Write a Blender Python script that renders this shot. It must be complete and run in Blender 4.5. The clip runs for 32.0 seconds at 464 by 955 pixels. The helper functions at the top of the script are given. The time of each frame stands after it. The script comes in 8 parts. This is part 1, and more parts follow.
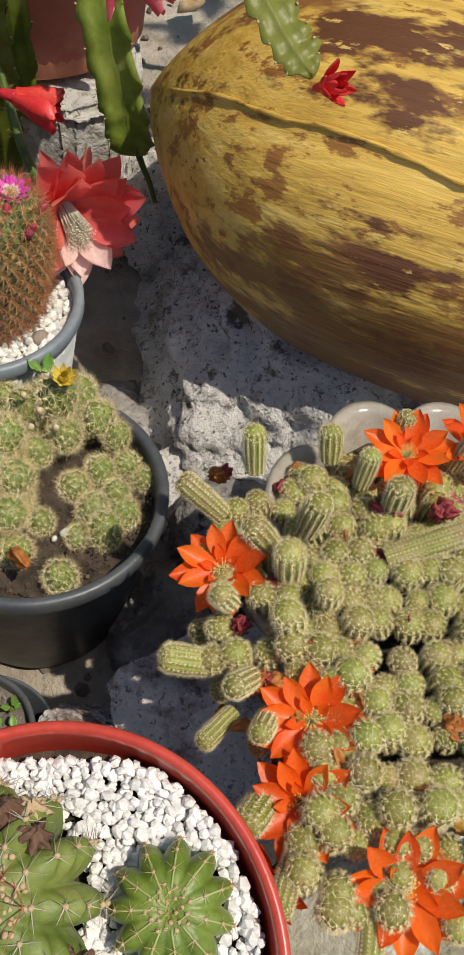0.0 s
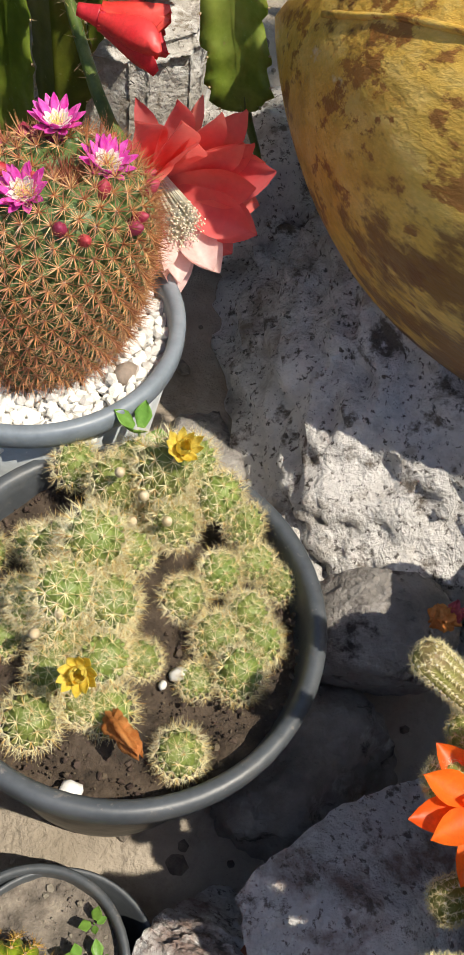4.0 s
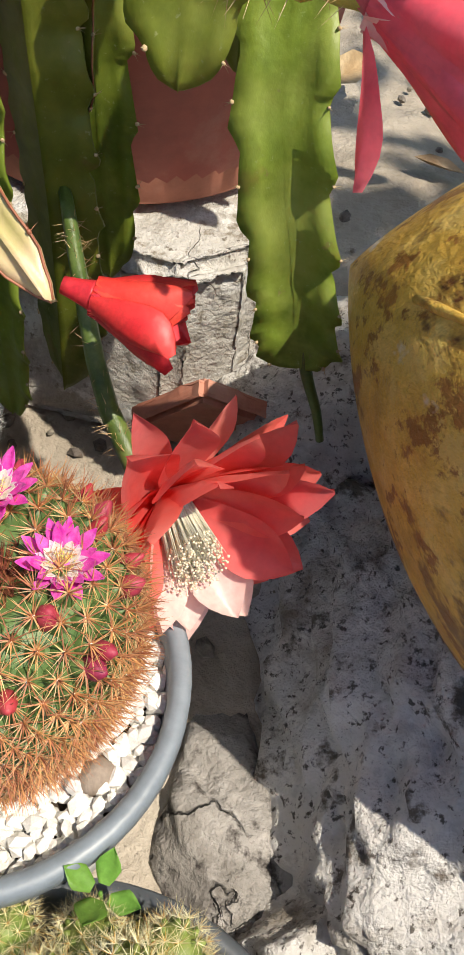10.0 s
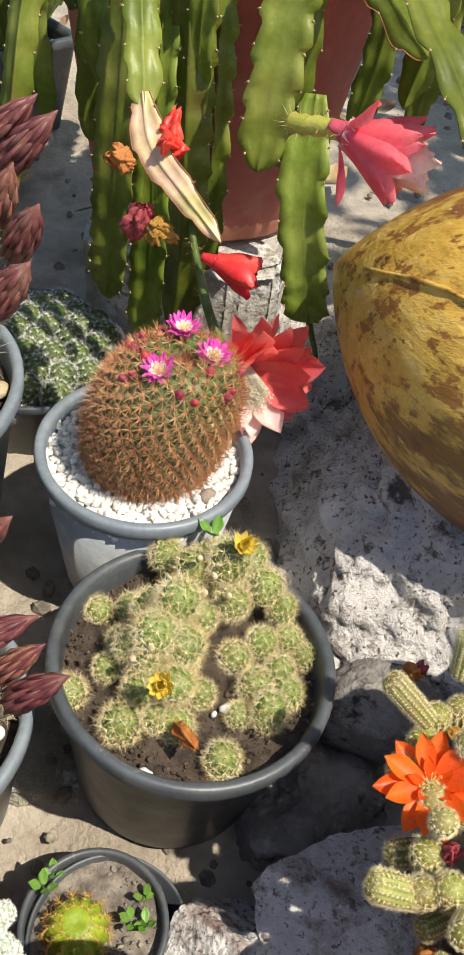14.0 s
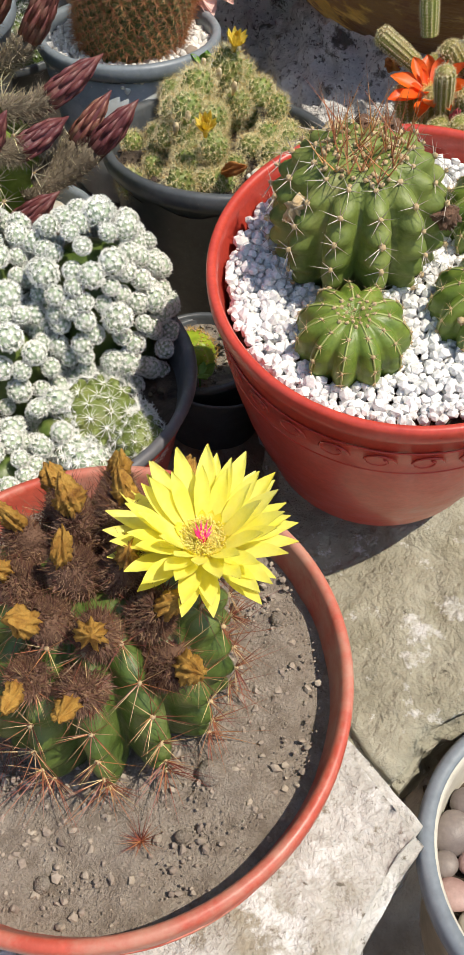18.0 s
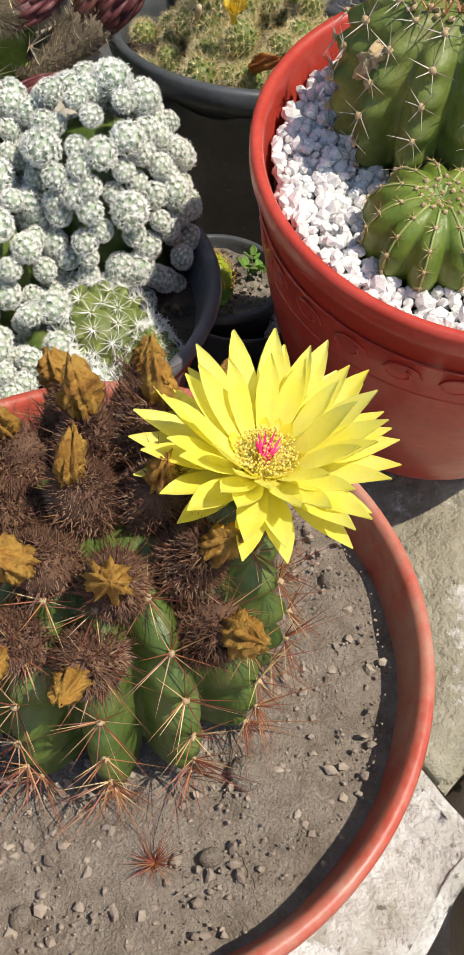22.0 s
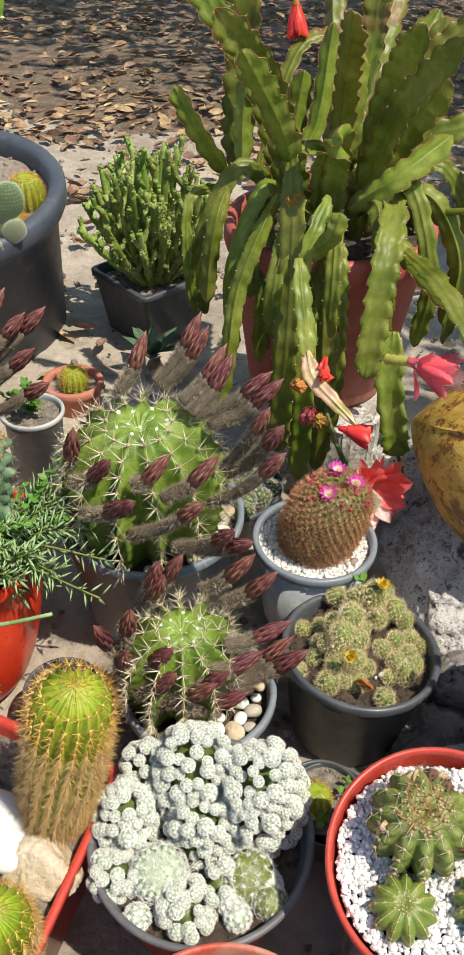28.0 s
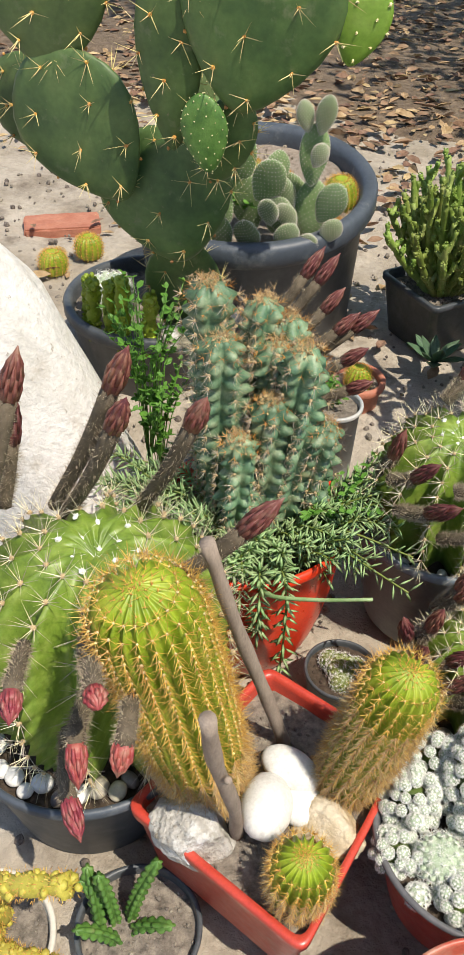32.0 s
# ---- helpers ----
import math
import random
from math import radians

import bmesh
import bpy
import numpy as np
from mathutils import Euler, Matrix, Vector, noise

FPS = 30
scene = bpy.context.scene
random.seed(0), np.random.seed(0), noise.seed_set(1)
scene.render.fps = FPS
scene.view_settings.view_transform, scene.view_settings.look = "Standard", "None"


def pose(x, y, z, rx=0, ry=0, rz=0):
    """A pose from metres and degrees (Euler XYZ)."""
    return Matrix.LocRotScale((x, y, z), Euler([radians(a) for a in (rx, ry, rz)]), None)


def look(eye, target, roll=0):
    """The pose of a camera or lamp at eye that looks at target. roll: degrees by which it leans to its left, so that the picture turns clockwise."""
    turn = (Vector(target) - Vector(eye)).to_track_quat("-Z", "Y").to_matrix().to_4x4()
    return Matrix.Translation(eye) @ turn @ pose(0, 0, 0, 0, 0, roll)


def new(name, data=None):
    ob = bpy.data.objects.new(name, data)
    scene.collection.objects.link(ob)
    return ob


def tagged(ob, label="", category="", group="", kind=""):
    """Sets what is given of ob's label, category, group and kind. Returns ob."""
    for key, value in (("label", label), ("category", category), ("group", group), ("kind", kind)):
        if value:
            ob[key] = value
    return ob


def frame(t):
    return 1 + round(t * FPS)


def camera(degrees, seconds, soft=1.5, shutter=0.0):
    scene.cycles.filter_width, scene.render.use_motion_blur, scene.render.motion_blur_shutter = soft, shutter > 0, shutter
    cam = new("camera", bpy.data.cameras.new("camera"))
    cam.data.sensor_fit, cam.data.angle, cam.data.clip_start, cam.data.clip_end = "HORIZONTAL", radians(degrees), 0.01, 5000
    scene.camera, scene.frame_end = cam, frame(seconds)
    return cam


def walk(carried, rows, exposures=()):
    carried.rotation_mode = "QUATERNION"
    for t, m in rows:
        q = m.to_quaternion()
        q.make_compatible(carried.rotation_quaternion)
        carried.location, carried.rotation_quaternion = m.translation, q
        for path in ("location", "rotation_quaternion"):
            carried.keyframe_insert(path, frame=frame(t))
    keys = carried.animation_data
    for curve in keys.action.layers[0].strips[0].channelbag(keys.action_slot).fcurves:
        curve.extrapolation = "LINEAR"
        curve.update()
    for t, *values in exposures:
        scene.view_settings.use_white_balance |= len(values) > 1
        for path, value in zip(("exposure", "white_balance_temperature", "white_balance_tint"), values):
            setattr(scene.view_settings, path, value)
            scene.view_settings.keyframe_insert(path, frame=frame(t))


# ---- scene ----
cam = camera(29.8, 32.0, soft=1.5)
METRES, EYE, TILT, LEAN, TURN = 2.8, 1.0, -54.0, -4.0, 0.0
ROWS = [
    (0.0, 0.0, 0.0, 0.0, 0.0, 0.0, -0.0),
    (0.5, -0.0071, 0.009, 0.0086, 1.38, -0.29, -0.73),
    (1.0, -0.0192, 0.0218, 0.0111, 2.03, -0.37, -1.27),
    (1.5, -0.0287, 0.0407, 0.0123, 2.45, -1.71, -1.46),
    (2.0, -0.0335, 0.0542, 0.0134, 2.7, -2.13, -1.31),
    (2.5, -0.035, 0.0591, 0.013, 2.54, -2.38, -0.78),
    (3.0, -0.0409, 0.0674, 0.0102, 1.5, -2.45, -0.74),
    (3.5, -0.0421, 0.0758, 0.0172, -0.57, -2.44, -0.77),
    (4.0, -0.04, 0.0758, 0.0265, -1.96, -2.19, -0.79),
    (4.5, -0.0383, 0.0695, 0.0318, -1.93, -1.14, -0.89),
    (6.5, -0.0421, 0.1069, 0.0369, -1.98, 0.17, -3.13),
    (7.0, -0.0431, 0.1207, 0.0505, -1.68, 0.13, -3.95),
    (7.5, -0.0481, 0.1262, 0.0591, -0.99, 0.13, -4.08),
    (8.0, -0.0513, 0.1264, 0.0632, 0.38, 0.14, -4.47),
    (8.5, -0.0505, 0.1279, 0.0659, 1.77, 0.02, -5.03),
    (9.0, -0.0447, 0.1288, 0.07, 2.15, 0.13, -5.38),
    (9.5, -0.0382, 0.1312, 0.0755, 2.3, 0.19, -5.21),
    (10.0, -0.0351, 0.1296, 0.0799, 2.3, 1.74, -5.2),
    (10.5, -0.0368, 0.1261, 0.0821, 2.2, 2.41, -5.31),
    (11.0, -0.0359, 0.119, 0.0837, 2.24, 2.94, -5.56),
    (11.5, -0.037, 0.1162, 0.0803, 1.65, 3.38, -6.13),
    (12.0, -0.0454, 0.1073, 0.0757, 1.1, 4.94, -6.73),
    (12.5, -0.0421, 0.0919, 0.0679, 1.14, 6.06, -6.95),
    (13.0, -0.0414, 0.0653, 0.0526, 0.97, 6.29, -6.93),
    (13.5, -0.0432, 0.0358, 0.031, 0.86, 6.68, -6.79),
    (15.5, -0.0279, -0.0696, -0.0652, 3.34, 14.19, -3.77),
    (16.0, -0.05, -0.0744, -0.114, 3.09, 12.93, -2.63),
    (16.5, -0.0798, -0.0606, -0.145, -0.1, 8.92, 4.46),
    (17.0, -0.0847, -0.0509, -0.1425, -0.7, 5.91, 8.1),
    (17.5, -0.0836, -0.0361, -0.1374, -1.28, 5.18, 8.59),
    (18.0, -0.0772, -0.0276, -0.1279, -1.54, 5.02, 9.55),
    (18.5, -0.0777, -0.0166, -0.129, -1.91, 4.99, 9.71),
    (19.0, -0.0812, -0.0064, -0.1325, -1.93, 4.23, 10.16),
    (19.5, -0.0836, 0.0006, -0.1348, -2.14, 4.07, 10.01),
    (20.0, -0.0858, 0.0075, -0.136, -2.3, 3.89, 9.56),
    (20.5, -0.087, 0.0115, -0.1353, -2.87, 3.67, 8.92),
    (21.0, -0.0874, 0.0111, -0.1327, -3.09, 3.56, 8.28),
    (21.5, -0.0865, 0.0103, -0.1322, -3.41, 3.4, 7.91),
    (22.0, -0.0869, 0.0068, -0.1316, -3.49, 3.28, 7.28),
    (22.5, -0.0838, -0.0, -0.134, -3.49, 3.76, 6.86),
    (23.0, -0.0789, -0.0123, -0.1358, -3.41, 5.53, 6.45),
    (23.5, -0.0732, -0.0284, -0.1371, -3.3, 6.86, 6.12),
    (24.0, -0.0739, -0.0492, -0.1375, -2.9, 7.1, 5.5),
    (24.5, -0.0717, -0.0785, -0.1321, -2.13, 7.73, 5.23),
    (25.0, -0.0716, -0.1025, -0.1305, -1.71, 9.12, 5.16),
    (25.5, -0.0738, -0.1271, -0.1215, -1.43, 10.85, 5.32),
    (26.0, -0.0738, -0.1552, -0.1017, -0.97, 12.87, 5.57),
    (26.5, -0.0794, -0.1722, -0.0764, 0.97, 14.94, 3.54),
    (28.5, -0.0717, -0.1758, -0.0281, 6.17, 14.79, -3.3),
    (29.0, -0.0802, -0.1769, -0.0246, 6.85, 14.58, -3.99),
    (29.5, -0.0834, -0.1844, -0.0201, 7.45, 14.47, -4.97),
    (30.0, -0.0924, -0.1904, -0.0219, 8.44, 14.3, -6.47),
    (30.5, -0.105, -0.1935, -0.0267, 10.02, 14.02, -8.07),
    (31.0, -0.1156, -0.1953, -0.0307, 11.18, 13.74, -9.7),
    (31.5, -0.128, -0.2019, -0.0382, 12.77, 13.37, -11.97),
    (32.0, -0.1358, -0.2107, -0.0475, 13.55, 13.42, -14.27),
]
walk(cam, [(t, pose(0, 0, EYE, TILT, LEAN, TURN) @ pose(METRES * x, METRES * y, METRES * z, 90 + pitch, roll, yaw)) for t, x, y, z, yaw, pitch, roll in ROWS],
     [(0, -0.26), (1.2, 0.16), (3, 0.27), (4, 0.25), (8, 0.28), (13, 0.4), (15.5, 0.25), (18, 0.05), (25, -0.01), (26.5, 0.0), (29, 0.3), (32, 0.16)])

# ---- world and sun ----
SUN_EL, SUN_AZ = 62.0, -30.0        # height, and direction from +x towards +y
world = bpy.data.worlds.new("sky")
scene.world = world
world.use_nodes = True
_wn = world.node_tree.nodes
_sky = _wn.new("ShaderNodeTexSky")
_sky.sky_type, _sky.sun_disc = "NISHITA", False
_sky.sun_elevation, _sky.sun_rotation = radians(SUN_EL), radians(90 - SUN_AZ)
world.node_tree.links.new(_sky.outputs[0], _wn["Background"].inputs[0])
_wn["Background"].inputs[1].default_value = 0.135
_sl = bpy.data.lights.new("sun", "SUN")
_sl.energy, _sl.angle, _sl.color = 4.7, radians(0.55), (1.0, 0.91, 0.77)
_sv = Vector((math.cos(radians(SUN_EL)) * math.cos(radians(SUN_AZ)), math.cos(radians(SUN_EL)) * math.sin(radians(SUN_AZ)), math.sin(radians(SUN_EL))))
new("sun", _sl).matrix_world = look(_sv * 6, (0, 0, 0))

# ---- materials ----
def mat(name, cols, scale=20.0, rough=0.6, bump=0.3, bscale=None, stain=None, rnd=0.0, island=False, translucent=0.0,
        stretch=(1, 1, 1), spec=0.5, bdist=0.002, coat=0.0, rvar=0.15, sstretch=None, crack=None, soff=(0, 0, 0), grain=.28):
    """Noise-driven colours in real-world size; stain = (colour, scale, low, high); rnd varies piece by piece."""
    m = bpy.data.materials.new(name)
    m.use_nodes = True
    t = m.node_tree
    n, l = t.nodes, t.links
    bsdf = n["Principled BSDF"]
    geo = n.new("ShaderNodeNewGeometry")
    mp = n.new("ShaderNodeMapping")
    mp.inputs["Scale"].default_value = stretch
    l.new(geo.outputs["Position"], mp.inputs["Vector"])

    mp2 = mp
    if sstretch:
        mp2 = n.new("ShaderNodeMapping")
        mp2.inputs["Scale"].default_value = sstretch
        mp2.inputs["Location"].default_value = soff
        l.new(geo.outputs["Position"], mp2.inputs["Vector"])

    def ntex(sc, det=5, ro=0.6, src=None):
        x = n.new("ShaderNodeTexNoise")
        x.inputs["Scale"].default_value, x.inputs["Detail"].default_value, x.inputs["Roughness"].default_value = sc, det, ro
        l.new((src or mp).outputs[0], x.inputs["Vector"])
        return x.outputs["Fac"]
    ramp = n.new("ShaderNodeValToRGB")
    e = ramp.color_ramp.elements
    lo, hi = 0.33, 0.67
    e[0].position, e[0].color = lo, (*cols[0], 1)
    e[1].position, e[1].color = hi, (*cols[-1], 1)
    for i, c in enumerate(cols[1:-1], 1):
        k = e.new(lo + (hi - lo) * i / (len(cols) - 1))
        k.color = (*c, 1)
    l.new(ntex(scale), ramp.inputs[0])
    col = ramp.outputs[0]
    fine = ntex(scale * 9, 3)
    mr = n.new("ShaderNodeMapRange")
    mr.inputs["To Min"].default_value, mr.inputs["To Max"].default_value = 1 - grain, 1 + grain
    l.new(fine, mr.inputs["Value"])
    mul = n.new("ShaderNodeMix")
    mul.data_type, mul.blend_type = "RGBA", "MULTIPLY"
    mul.inputs[0].default_value = 1.0
    l.new(col, mul.inputs[6]), l.new(mr.outputs[0], mul.inputs[7])
    col = mul.outputs[2]
    if stain:
        for c, sc, a, b in (stain if isinstance(stain, list) else [stain]):
            r2 = n.new("ShaderNodeMapRange")
            r2.inputs["From Min"].default_value, r2.inputs["From Max"].default_value = a, b
            l.new(ntex(sc, 6, 0.68, mp2), r2.inputs["Value"])
            mx = n.new("ShaderNodeMix")
            mx.data_type = "RGBA"
            mx.inputs[7].default_value = (*c, 1)
            l.new(r2.outputs[0], mx.inputs[0]), l.new(col, mx.inputs[6])
            col = mx.outputs[2]
    gap = None
    if crack:           # (cells per metre, width, share of the surface that is cracked)
        wn = n.new("ShaderNodeTexNoise")
        wn.inputs["Scale"].default_value, wn.inputs["Detail"].default_value = crack[0] * 1.7, 5
        l.new(mp.outputs[0], wn.inputs["Vector"])
        ad = n.new("ShaderNodeMix")
        ad.data_type, ad.blend_type = "RGBA", "LINEAR_LIGHT"
        ad.inputs[0].default_value = .5 / crack[0]
        l.new(mp.outputs[0], ad.inputs[6]), l.new(wn.outputs["Color"], ad.inputs[7])
        vo = n.new("ShaderNodeTexVoronoi")
        vo.feature = "DISTANCE_TO_EDGE"
        vo.inputs["Scale"].default_value = crack[0]
        l.new(ad.outputs[2], vo.inputs["Vector"])
        cm = n.new("ShaderNodeMapRange")
        cm.inputs["From Min"].default_value, cm.inputs["From Max"].default_value = 0, crack[1]
        cm.inputs["To Min"].default_value, cm.inputs["To Max"].default_value = 1, 0
        l.new(vo.outputs["Distance"], cm.inputs["Value"])
        ms = n.new("ShaderNodeMapRange")
        ms.inputs["From Min"].default_value, ms.inputs["From Max"].default_value = 1 - crack[2] - .06, 1 - crack[2] + .06
        l.new(ntex(crack[0] * .45, 3), ms.inputs["Value"])
        mm_ = n.new("ShaderNodeMath")
        mm_.operation = "MULTIPLY"
        l.new(cm.outputs[0], mm_.inputs[0]), l.new(ms.outputs[0], mm_.inputs[1])
        gap = mm_.outputs[0]
        cx = n.new("ShaderNodeMix")
        cx.data_type = "RGBA"
        cx.inputs[7].default_value = (*[c * .35 for c in cols[0]], 1)
        l.new(gap, cx.inputs[0]), l.new(col, cx.inputs[6])
        col = cx.outputs[2]
    if rnd:
        hsv = n.new("ShaderNodeHueSaturation")
        if island:
            src = geo.outputs["Random Per Island"]
        else:
            src = n.new("ShaderNodeObjectInfo").outputs["Random"]
        v = n.new("ShaderNodeMapRange")
        v.inputs["To Min"].default_value, v.inputs["To Max"].default_value = 1 - rnd, 1 + rnd
        l.new(src, v.inputs["Value"]), l.new(v.outputs[0], hsv.inputs["Value"])
        h = n.new("ShaderNodeMapRange")
        h.inputs["To Min"].default_value, h.inputs["To Max"].default_value = 0.5 - rnd * 0.06, 0.5 + rnd * 0.06
        l.new(src, h.inputs["Value"]), l.new(h.outputs[0], hsv.inputs["Hue"])
        l.new(col, hsv.inputs["Color"])
        col = hsv.outputs[0]
    l.new(col, bsdf.inputs["Base Color"])
    rr = n.new("ShaderNodeMapRange")
    rr.inputs["To Min"].default_value, rr.inputs["To Max"].default_value = max(0.03, rough - rvar), min(1, rough + rvar)
    l.new(ntex(scale * 2.3), rr.inputs["Value"])
    l.new(rr.outputs[0], bsdf.inputs["Roughness"])
    bsdf.inputs["Specular IOR Level"].default_value = spec
    bsdf.inputs["Coat Weight"].default_value = coat
    if bump:
        bp = n.new("ShaderNodeBump")
        bp.inputs["Strength"].default_value, bp.inputs["Distance"].default_value = bump, bdist
        hgt = ntex(bscale or scale * 4, 6, 0.65)
        if gap:
            sb = n.new("ShaderNodeMath")
            sb.operation = "SUBTRACT"
            l.new(hgt, sb.inputs[0]), l.new(gap, sb.inputs[1])
            hgt = sb.outputs[0]
        l.new(hgt, bp.inputs["Height"])
        l.new(bp.outputs[0], bsdf.inputs["Normal"])
    if translucent:
        tr = n.new("ShaderNodeBsdfTranslucent")
        ms = n.new("ShaderNodeMixShader")
        ms.inputs[0].default_value = translucent
        l.new(col, tr.inputs[0])
        l.new(bsdf.outputs[0], ms.inputs[1]), l.new(tr.outputs[0], ms.inputs[2])
        l.new(ms.outputs[0], n["Material Output"].inputs["Surface"])
    return m


M = {}
M["red_gloss"] = mat("red_plastic", [(.46, .044, .028), (.55, .070, .045)], 30, .34, .06, 200, stain=[((.42, .15, .10), 60, .66, .82), ((.40, .2, .15), 14, .62, .8)], coat=.2)
M["terra"] = mat("dusty_red_plastic", [(.45, .075, .045), (.53, .10, .062)], 30, .42, .08, 300, stain=[((.50, .24, .17), 25, .42, .62), ((.35, .26, .2), 120, .66, .8)])
M["clay"] = mat("terracotta", [(.42, .15, .09), (.50, .20, .13)], 12, .75, .15, 200, stain=((.52, .30, .22), 9, .5, .7))
M["redtub"] = mat("painted_red_pot", [(.36, .075, .05), (.43, .10, .07)], 9, .55, .15, 60, stain=((.48, .20, .15), 14, .55, .75))
M["black_plastic"] = mat("black_plastic", [(.052, .060, .068), (.088, .098, .108)], 25, .42, .08, 250, stain=[((.14, .135, .125), 30, .55, .8), ((.22, .2, .18), 160, .62, .75)])
M["grey_plastic"] = mat("grey_plastic", [(.17, .20, .23), (.225, .26, .29)], 18, .45, .08, 250, stain=((.28, .29, .29), 40, .58, .78))
M["pale_plastic"] = mat("pale_grey_plastic", [(.32, .35, .37), (.42, .45, .46)], 12, .45, .08, 250, stain=((.55, .55, .53), 18, .45, .62))
M["tub_grey"] = mat("dark_grey_tub", [(.055, .068, .088), (.082, .098, .122)], 10, .5, .1, 120, stain=((.20, .215, .225), 16, .55, .75))
M["cream_plastic"] = mat("cream_plastic", [(.55, .52, .44), (.66, .62, .54)], 12, .5, .08, 150, stain=((.3, .26, .2), 25, .6, .78))
M["clear_plastic"] = mat("milky_plastic", [(.56, .52, .44), (.66, .62, .54)], 15, .2, .05, 100, translucent=.45, stain=((.36, .29, .2), 30, .55, .75))
M["soil_dark"] = mat("dark_soil", [(.026, .019, .013), (.062, .043, .029), (.092, .067, .048)], 90, .95, 1.0, 160, rnd=.3, island=True, bdist=.004)
M["soil_pale"] = mat("dry_soil", [(.25, .20, .155), (.345, .285, .23), (.42, .355, .29)], 110, .95, 1.0, 700, stain=[((.22, .175, .135), 30, .58, .78), ((.46, .40, .33), 420, .58, .70), ((.18, .14, .105), 500, .60, .70)], rnd=.12, island=True, bdist=.0035, crack=(30, .012, .36))
M["soil_grey"] = mat("grey_soil", [(.10, .085, .07), (.2, .17, .14), (.3, .26, .21)], 80, .95, 1.0, 200, rnd=.3, island=True, bdist=.003)
M["ground"] = mat("bare_earth", [(.30, .255, .195), (.41, .355, .285), (.48, .425, .35)], 6, .95, .9, 60, stain=[((.17, .135, .10), 9, .54, .74), ((.47, .42, .34), 22, .6, .8)], bdist=.01)
M["crumb_dark"] = mat("dark_crumbs", [(.05, .034, .023), (.11, .078, .055)], 90, .95, 0, rnd=.4, island=True)
M["crumb_pale"] = mat("dry_crumbs", [(.29, .235, .185), (.40, .335, .27)], 45, .95, 0, rnd=.15, island=True)
M["crumb_grey"] = mat("grey_crumbs", [(.16, .14, .115), (.3, .26, .21)], 80, .95, 0, rnd=.3, island=True)
M["gravel_white"] = mat("white_gravel", [(.70, .69, .67), (.82, .81, .79)], 120, .75, .15, 500, rnd=.14, island=True)
M["gravel_marble"] = mat("marble_chips", [(.66, .64, .59), (.80, .78, .74)], 150, .7, .15, 500, rnd=.18, island=True, stain=((.5, .42, .32), 60, .62, .8))
M["pebble_mix"] = mat("river_pebbles", [(.30, .27, .22), (.42, .38, .31), (.34, .35, .35)], 25, .6, .2, 300, rnd=.4)
M["pebble_dark"] = mat("dark_pebbles", [(.12, .10, .10), (.2, .165, .15)], 30, .5, .25, 300, rnd=.35, stain=((.3, .26, .24), 60, .6, .75))
M["pebble_pink"] = mat("pinkish_pebble", [(.33, .20, .18), (.42, .29, .26)], 40, .55, .2, 300)
M["pebble_white"] = mat("white_pebble", [(.68, .67, .63), (.80, .79, .76)], 25, .5, .12, 200, stain=((.55, .50, .42), 45, .6, .8))
M["ochre_rock"] = mat("ochre_rock", [(.45, .34, .2), (.58, .48, .33), (.66, .58, .45)], 25, .85, .8, 90, bdist=.005)
M["lichen_rock"] = mat("lichened_limestone", [(.56, .54, .51), (.68, .66, .63), (.76, .74, .71)], 20, .93, 1.0, 110,
                       stain=[((.82, .79, .75), 12, .46, .56), ((.80, .77, .73), 80, .54, .64), ((.30, .255, .20), 10, .55, .68), ((.19, .16, .13), 34, .56, .64), ((.13, .115, .10), 190, .56, .63)], bdist=.012, crack=(13, .008, .25))
M["pale_rock"] = mat("pale_limestone", [(.27, .25, .175), (.36, .335, .245), (.44, .42, .325)], 16, .93, 1.0, 80,
                     stain=[((.68, .67, .63), 15, .57, .63), ((.20, .18, .10), 10, .56, .72), ((.62, .60, .55), 60, .60, .67), ((.11, .095, .065), 90, .62, .70)], bdist=.010, crack=(7, .006, .3))
M["white_rock"] = mat("whitewashed_rock", [(.40, .375, .33), (.51, .485, .44), (.62, .60, .565)], 17, .9, 1.0, 70,
                      stain=[((.34, .30, .225), 9, .52, .64), ((.70, .69, .66), 30, .52, .60), ((.27, .235, .18), 55, .58, .66), ((.17, .145, .11), 140, .61, .68)], bdist=.009, crack=(6, .005, .35))
M["grey_rock"] = mat("grey_rock", [(.17, .155, .14), (.27, .25, .225), (.35, .33, .305)], 18, .93, 1.0, 80,
                     stain=[((.48, .45, .42), 22, .55, .66), ((.06, .05, .045), 45, .56, .66)], bdist=.009, crack=(14, .02, .4))
M["leaf_dry"] = mat("dry_leaves", [(.19, .11, .055), (.31, .20, .115), (.42, .30, .19)], 30, .8, .4, 150, rnd=.4, island=True)
